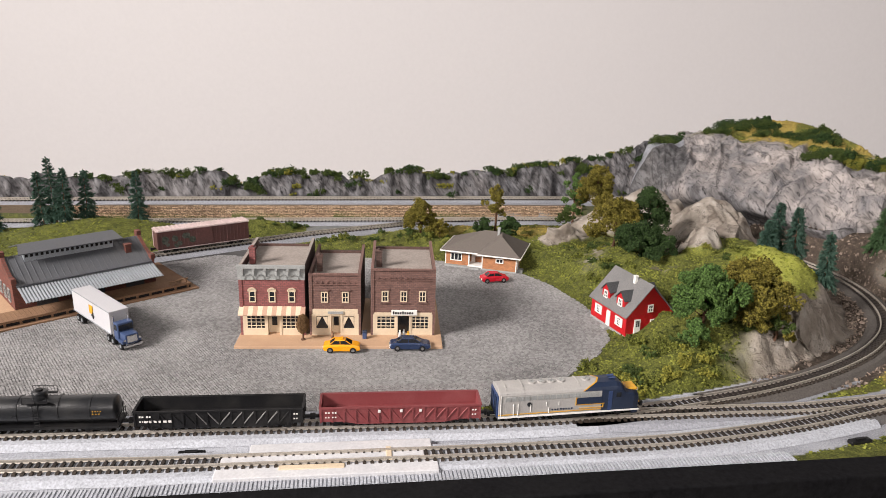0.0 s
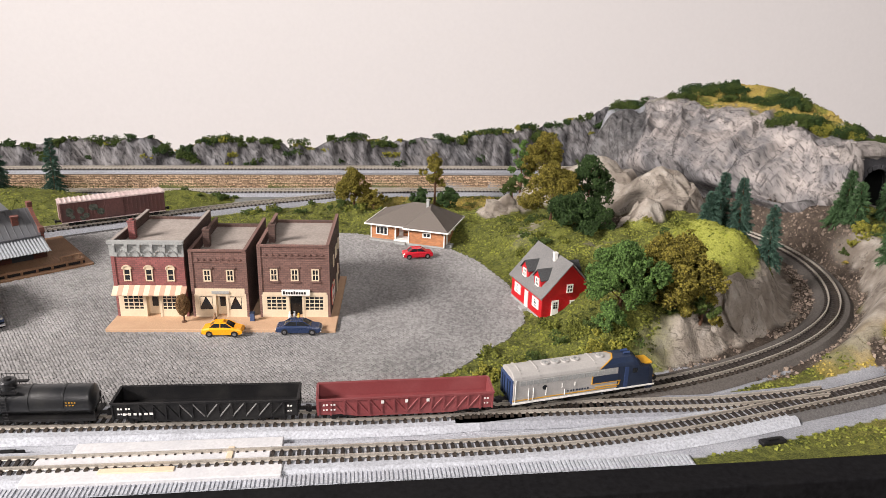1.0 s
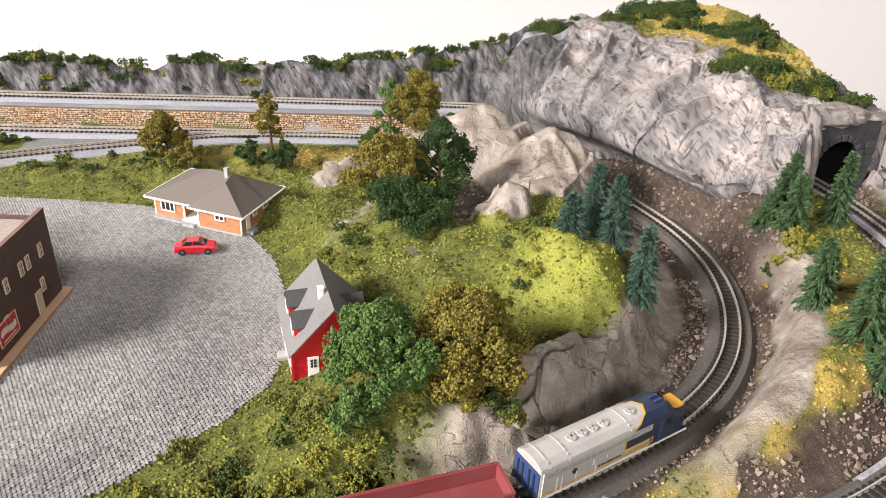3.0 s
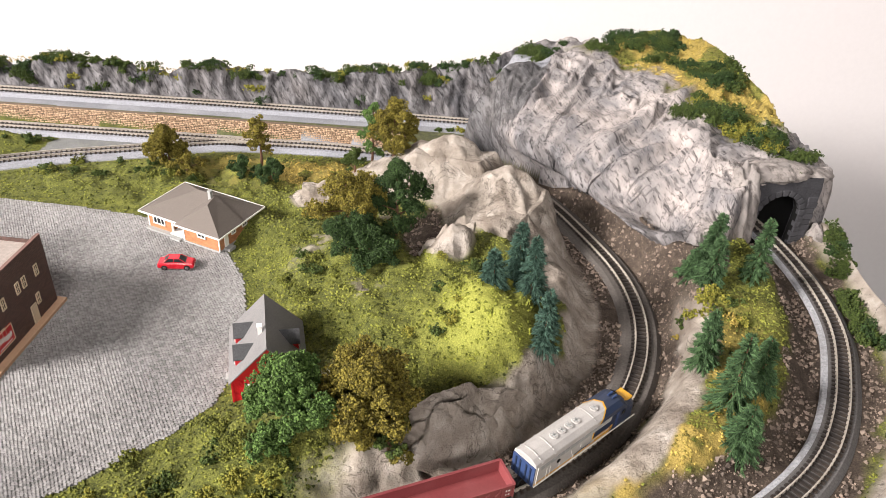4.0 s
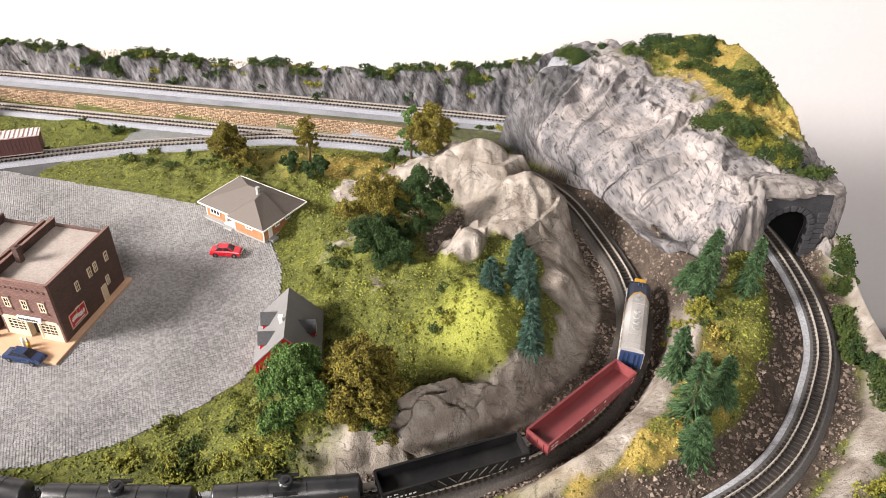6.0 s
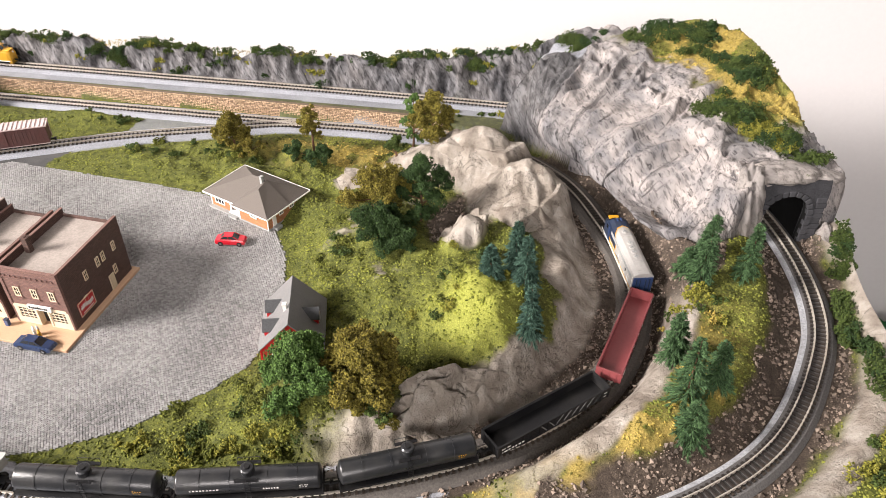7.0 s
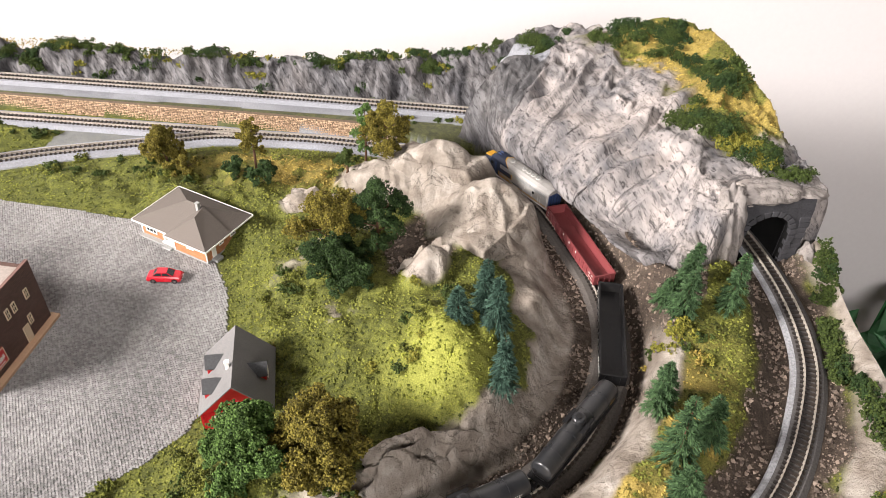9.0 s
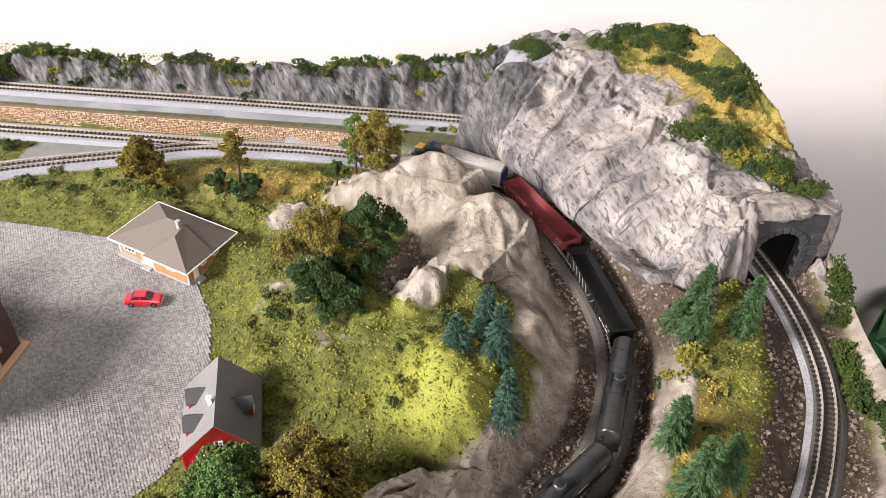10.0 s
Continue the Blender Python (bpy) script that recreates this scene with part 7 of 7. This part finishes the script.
broadleaf(.266, .643, .078, .027, [LEAF], "bushy mid-green tree beside the red cottage", trunk=.42, n=20)
broadleaf(.258, .628, .038, .014, [LEAF], "low green sapling before the big tree", trunk=.2, n=9)
broadleaf(.310, .656, .081, .030, [OLIVE], "bushy olive-brown tree beside the red cottage", trunk=.34, n=20)
broadleaf(.328, .645, .044, .015, [OLIVE, SHRUB], "low olive tree at the rock's edge", trunk=.2, n=9)
broadleaf(.224, .868, .083, .029, [OLIVE], "yellow-olive tree on the mound", trunk=.3, n=14)
broadleaf(.263, .888, .094, .023, [DARKLEAF], "dark green tree on the mound", trunk=.3, n=15)
broadleaf(.247, .832, .062, .027, [DARKLEAF], "lower dark green tree on the mound", trunk=.2, n=14)
broadleaf(-.008, .966, .047, .022, [OLIVE], "squat olive-brown tree beside the back track", trunk=.25, n=14)
broadleaf(.018, .956, .026, .016, [OLIVE], "low olive-brown shrub tree beside the back track", trunk=.2, n=8)
broadleaf(.089, .984, .072, .015, [OLIVE], "slender olive-brown tree with a bare trunk", trunk=.55, n=10)
broadleaf(.075, .968, .030, .014, [DARKLEAF], "round dark green bush at the tree's foot", trunk=.15, n=9)
broadleaf(.108, .966, .030, .016, [DARKLEAF], "round dark green bush at the tree's foot", trunk=.15, n=9)
broadleaf(.222, 1.022, .093, .024, [OLIVE], "olive-brown tree before the stone wall", trunk=.3, n=15)
broadleaf(.194, 1.036, .085, .016, [LEAF], "green tree before the stone wall", trunk=.3, n=12)
broadleaf(.183, 1.010, .038, .014, [SHRUB], "low green shrub tree before the stone wall", trunk=.2, n=8)


def fir(x, y, top, r, mat, label):
    """Bottle-brush fir: a wire trunk with tiers of drooping needles."""
    z = gz(x, y) - .001
    h = top - z
    t = empty("fir_tree", pose(x, y, z, random.uniform(-3, 3), random.uniform(-3, 3)), label, "tree", "fir trees")
    bm = bmesh.new()
    add_cyl(bm, (0, 0, 0), (0, 0, h * .97), .0010, .0003, 8)
    part("trunk", bm, BARK, t)
    # brush-like branches in loose whorls, each a bunch of needles
    nb, per = 130, 64
    n = nb * per
    kb = (np.arange(nb) + np.random.uniform(0, 1, nb)) / nb
    kb = kb ** 1.15
    r = r * .86
    ab = np.arange(nb) * 2.39996 + np.random.uniform(-.5, .5, nb)
    lb = r * (1 - kb) ** .8 * np.random.uniform(.50, .98, nb) + .0014
    droop = np.random.uniform(-.95, -.35, nb) + .8 * kb
    db = np.stack([np.cos(ab), np.sin(ab), droop], 1)
    zb = h * (.12 + .86 * kb)
    s_along = np.random.uniform(.10, 1, (nb, per)) ** .8
    base = np.stack([np.zeros(nb), np.zeros(nb), zb], 1)[:, None] + db[:, None] * (lb[:, None] * s_along)[..., None]
    d = (db[:, None] * 1.0 + np.array([0, 0, -.25]) + np.random.normal(0, .42, (nb, per, 3))).reshape(n, 3)
    d /= np.linalg.norm(d, axis=1)[:, None]
    p0 = base.reshape(n, 3)
    p1 = p0 + d * (np.random.uniform(.0024, .0052, n) * (.6 + .4 * np.repeat(1 - kb, per)))[:, None]
    sd = np.cross(d, np.random.normal(size=(n, 3)))
    sd /= np.linalg.norm(sd, axis=1)[:, None]
    V = np.stack([p0 - sd * .00034, p0 + sd * .00034, p1 + sd * .00014, p1 - sd * .00014], 1)
    link("needles", V.reshape(-1, 3).tolist(), (np.arange(n)[:, None] * 4 + np.arange(4)[None]).tolist(), mat, t)
    return t


for x, y, top, r in ((.379, .814, .103, .0135), (.394, .796, .102, .0135), (.410, .755, .088, .0140), (.365, .791, .088, .0130)):
    fir(x, y, top, r, FIR, "blue-green fir tree on the grassy mound")
for x, y, top, r in ((.532, .900, .092, .0140), (.566, .884, .101, .0130), (.519, .884, .064, .013)):
    fir(x, y, top, r, FIRG, "dark green fir tree beside the tunnel approach")
for x, y, top, r in ((.530, .868, .087, .0165), (.534, .728, .101, .0190), (.520, .768, .086, .0150), (.553, .746, .088, .0140), (.540, .705, .066, .0180)):
    fir(x, y, top, r, FIRG, "green fir tree on the bank between the tracks")
for x, y, top, r in ((-.462, .905, .098, .020), (-.476, .900, .080, .018), (-.448, .900, .085, .018), (-.431, .922, .080, .016), (-.371, .936, .078, .0165), (-.53, .88, .07, .018)):
    fir(x, y, top, r, FIR, "dark blue-green fir tree on the grass knoll")


# ---- unpainted white pieces along the front track ----
PLASTER = coat("white_plaster", (.60, .60, .61), .8, grain=500, spread=.12, broad=60, dirt=(.42, .43, .46))


def white_bed():
    b = empty("bare_track_section", pose(-.008, .4515, 0, 0, 0, 11.4), "unfinished white plaster patch under the front track", "track bed")
    box_part("slab", -.068, .068, -.0185, -.0070, .0005, .0043, PLASTER, b, .0006)
    box_part("slab", -.050, .066, .0085, .0180, .0005, .0043, PLASTER, b, .0006)
    box_part("strip", -.066, .060, -.0062, .0078, .0005, .0049, PLASTER, b, .0004)
    box_part("joint_cover", .036, .0395, -.0064, .0080, .0044, .0056, CREAM, b, .0003)
    box_part("joint_cover", -.030, .010, -.0120, -.0075, .0038, .0050, CREAM, b, .0004)


white_bed()


def switch_machine(x, y, rz, mat):
    s = empty("switch_machine", pose(x, y, .0005, 0, 0, rz), "small black point motor beside the track", "point motor", "point motors")
    box_part("case", -.0085, .0085, -.0026, .0026, 0, .0030, mat, s, .0009)
    box_part("slide", -.004, .004, -.0012, .0012, .0030, .0040, BLACK, s, .0003)


switch_machine(.128, .487, 11, BLACK)
switch_machine(-.095, .4475, 11, BLACK)
switch_machine(.225, .5005, 15, CORNICE)
switch_machine(.345, .520, 20, BLACK)


def front_riser():
    """Ribbed foam strip between the front track and the board's edge."""
    r = empty("foam_riser", pose(0, BY, 0, 0, 0, math.degrees(math.atan2(BS, BC))), "grey ribbed foam strip along the front edge", "foam strip")
    bm = bmesh.new()
    add_box(bm, -.6, .30, .0005, .0115, 0, .0015)
    part("strip", bm, CORK, r)
    bm = bmesh.new()
    for i in range(375):
        u = -.6 + i * .0024 + random.uniform(-.0003, .0003)
        add_box(bm, u, u + .0014, .0007 + random.uniform(0, .001), .0113 - random.uniform(0, .001), .0015, .0022)
    tagged(part("ribbing", bm, CORK, r), kind="stuff")


front_riser()


def floor_plant():
    p = empty("potted_plant", pose(1.01, 1.36, -.88), "leafy green potted plant standing on the floor", "plant")
    bm = bmesh.new()
    add_cyl(bm, (0, 0, 0), (0, 0, .22), .11, .14, 24)
    part("pot", bm, CORNICE, p)
    bm = bmesh.new()
    for i in range(60):
        a, e = random.uniform(0, 6.28), random.uniform(.2, 1.4)
        l, w = random.uniform(.12, .2), .05
        o = Vector((random.uniform(-.15, .15), random.uniform(-.15, .15), random.uniform(.22, .42)))
        m = Matrix.Translation(o) @ Matrix.Rotation(a, 4, "Z") @ Matrix.Rotation(-e + .6, 4, "Y")
        vs = [bm.verts.new(m @ Vector(q)) for q in ((0, 0, 0), (l * .3, -w * .5, .01), (l * .7, -w * .45, .01), (l, 0, -.02), (l * .7, w * .45, .01), (l * .3, w * .5, .01))]
        bm.faces.new(vs)
    for i in range(10):
        add_cyl(bm, (0, 0, .2), (random.uniform(-.14, .14), random.uniform(-.14, .14), random.uniform(.3, .42)), .004, .002, 6)
    part("leaves", bm, coat("houseplant_leaf", (.035, .15, .05), .45, grain=60, spread=.3, broad=10), p)


floor_plant()


# ---- what moves ----
INNER_S = np.concatenate([[0], np.cumsum(np.linalg.norm(np.diff(INNER[:, :2], axis=0), axis=1))])


def on_track(line, dist, s):
    return Vector((float(np.interp(s, dist, line[:, 0])), float(np.interp(s, dist, line[:, 1])), float(np.interp(s, dist, line[:, 2])) + .0033))


def ride(line, dist, s, half):
    """The pose of a vehicle whose middle is at s, on two bogies."""
    a, b = on_track(line, dist, s - half), on_track(line, dist, s + half)
    d = b - a
    return Matrix.Translation((a + b) / 2) @ Matrix.Rotation(math.atan2(d.y, d.x), 4, "Z") @ Matrix.Rotation(-math.atan2(d.z, math.hypot(d.x, d.y)), 4, "Y")


def arc(x, y):
    return float(INNER_S[int(np.argmin(np.hypot(INNER[:, 0] - x, INNER[:, 1] - y)))])


# nose of the train: seconds and a place beside the track
NOSE = [(0, .193, .535), (1, .278, .570), (2, .357, .617), (2.5, .394, .646), (4.5, .480, .780), (5, .486, .818), (5.5, .4855, .856), (7.5, .416, .997), (9, .319, 1.076), (10, .241, 1.087)]
NOSE_T = np.array([r[0] for r in NOSE])
NOSE_S = np.array([arc(r[1], r[2]) for r in NOSE])
FIT = np.polyfit(NOSE_T, NOSE_S, 5)
UPPER_S = np.concatenate([[0], np.cumsum(np.linalg.norm(np.diff(UPPER[:, :2], axis=0), axis=1))])
BOXCAR.matrix_basis = ride(INNER, INNER_S, arc(-.256, .859), .038)


def motions():
    for thing, back, half in TRAIN:
        walk(thing, [(t, ride(INNER, INNER_S, float(np.polyval(FIT, t)) - back, half)) for t in np.arange(0, 10.01, .25).tolist()])
    s0 = float(UPPER_S[int(np.argmin(np.abs(UPPER[:, 0] + .411)))])
    walk(SECOND, [(t, ride(UPPER, UPPER_S, s0 - .052 + .046 * (t - 6.8), .032)) for t in np.arange(0, 10.01, 1.0).tolist()])


motions()
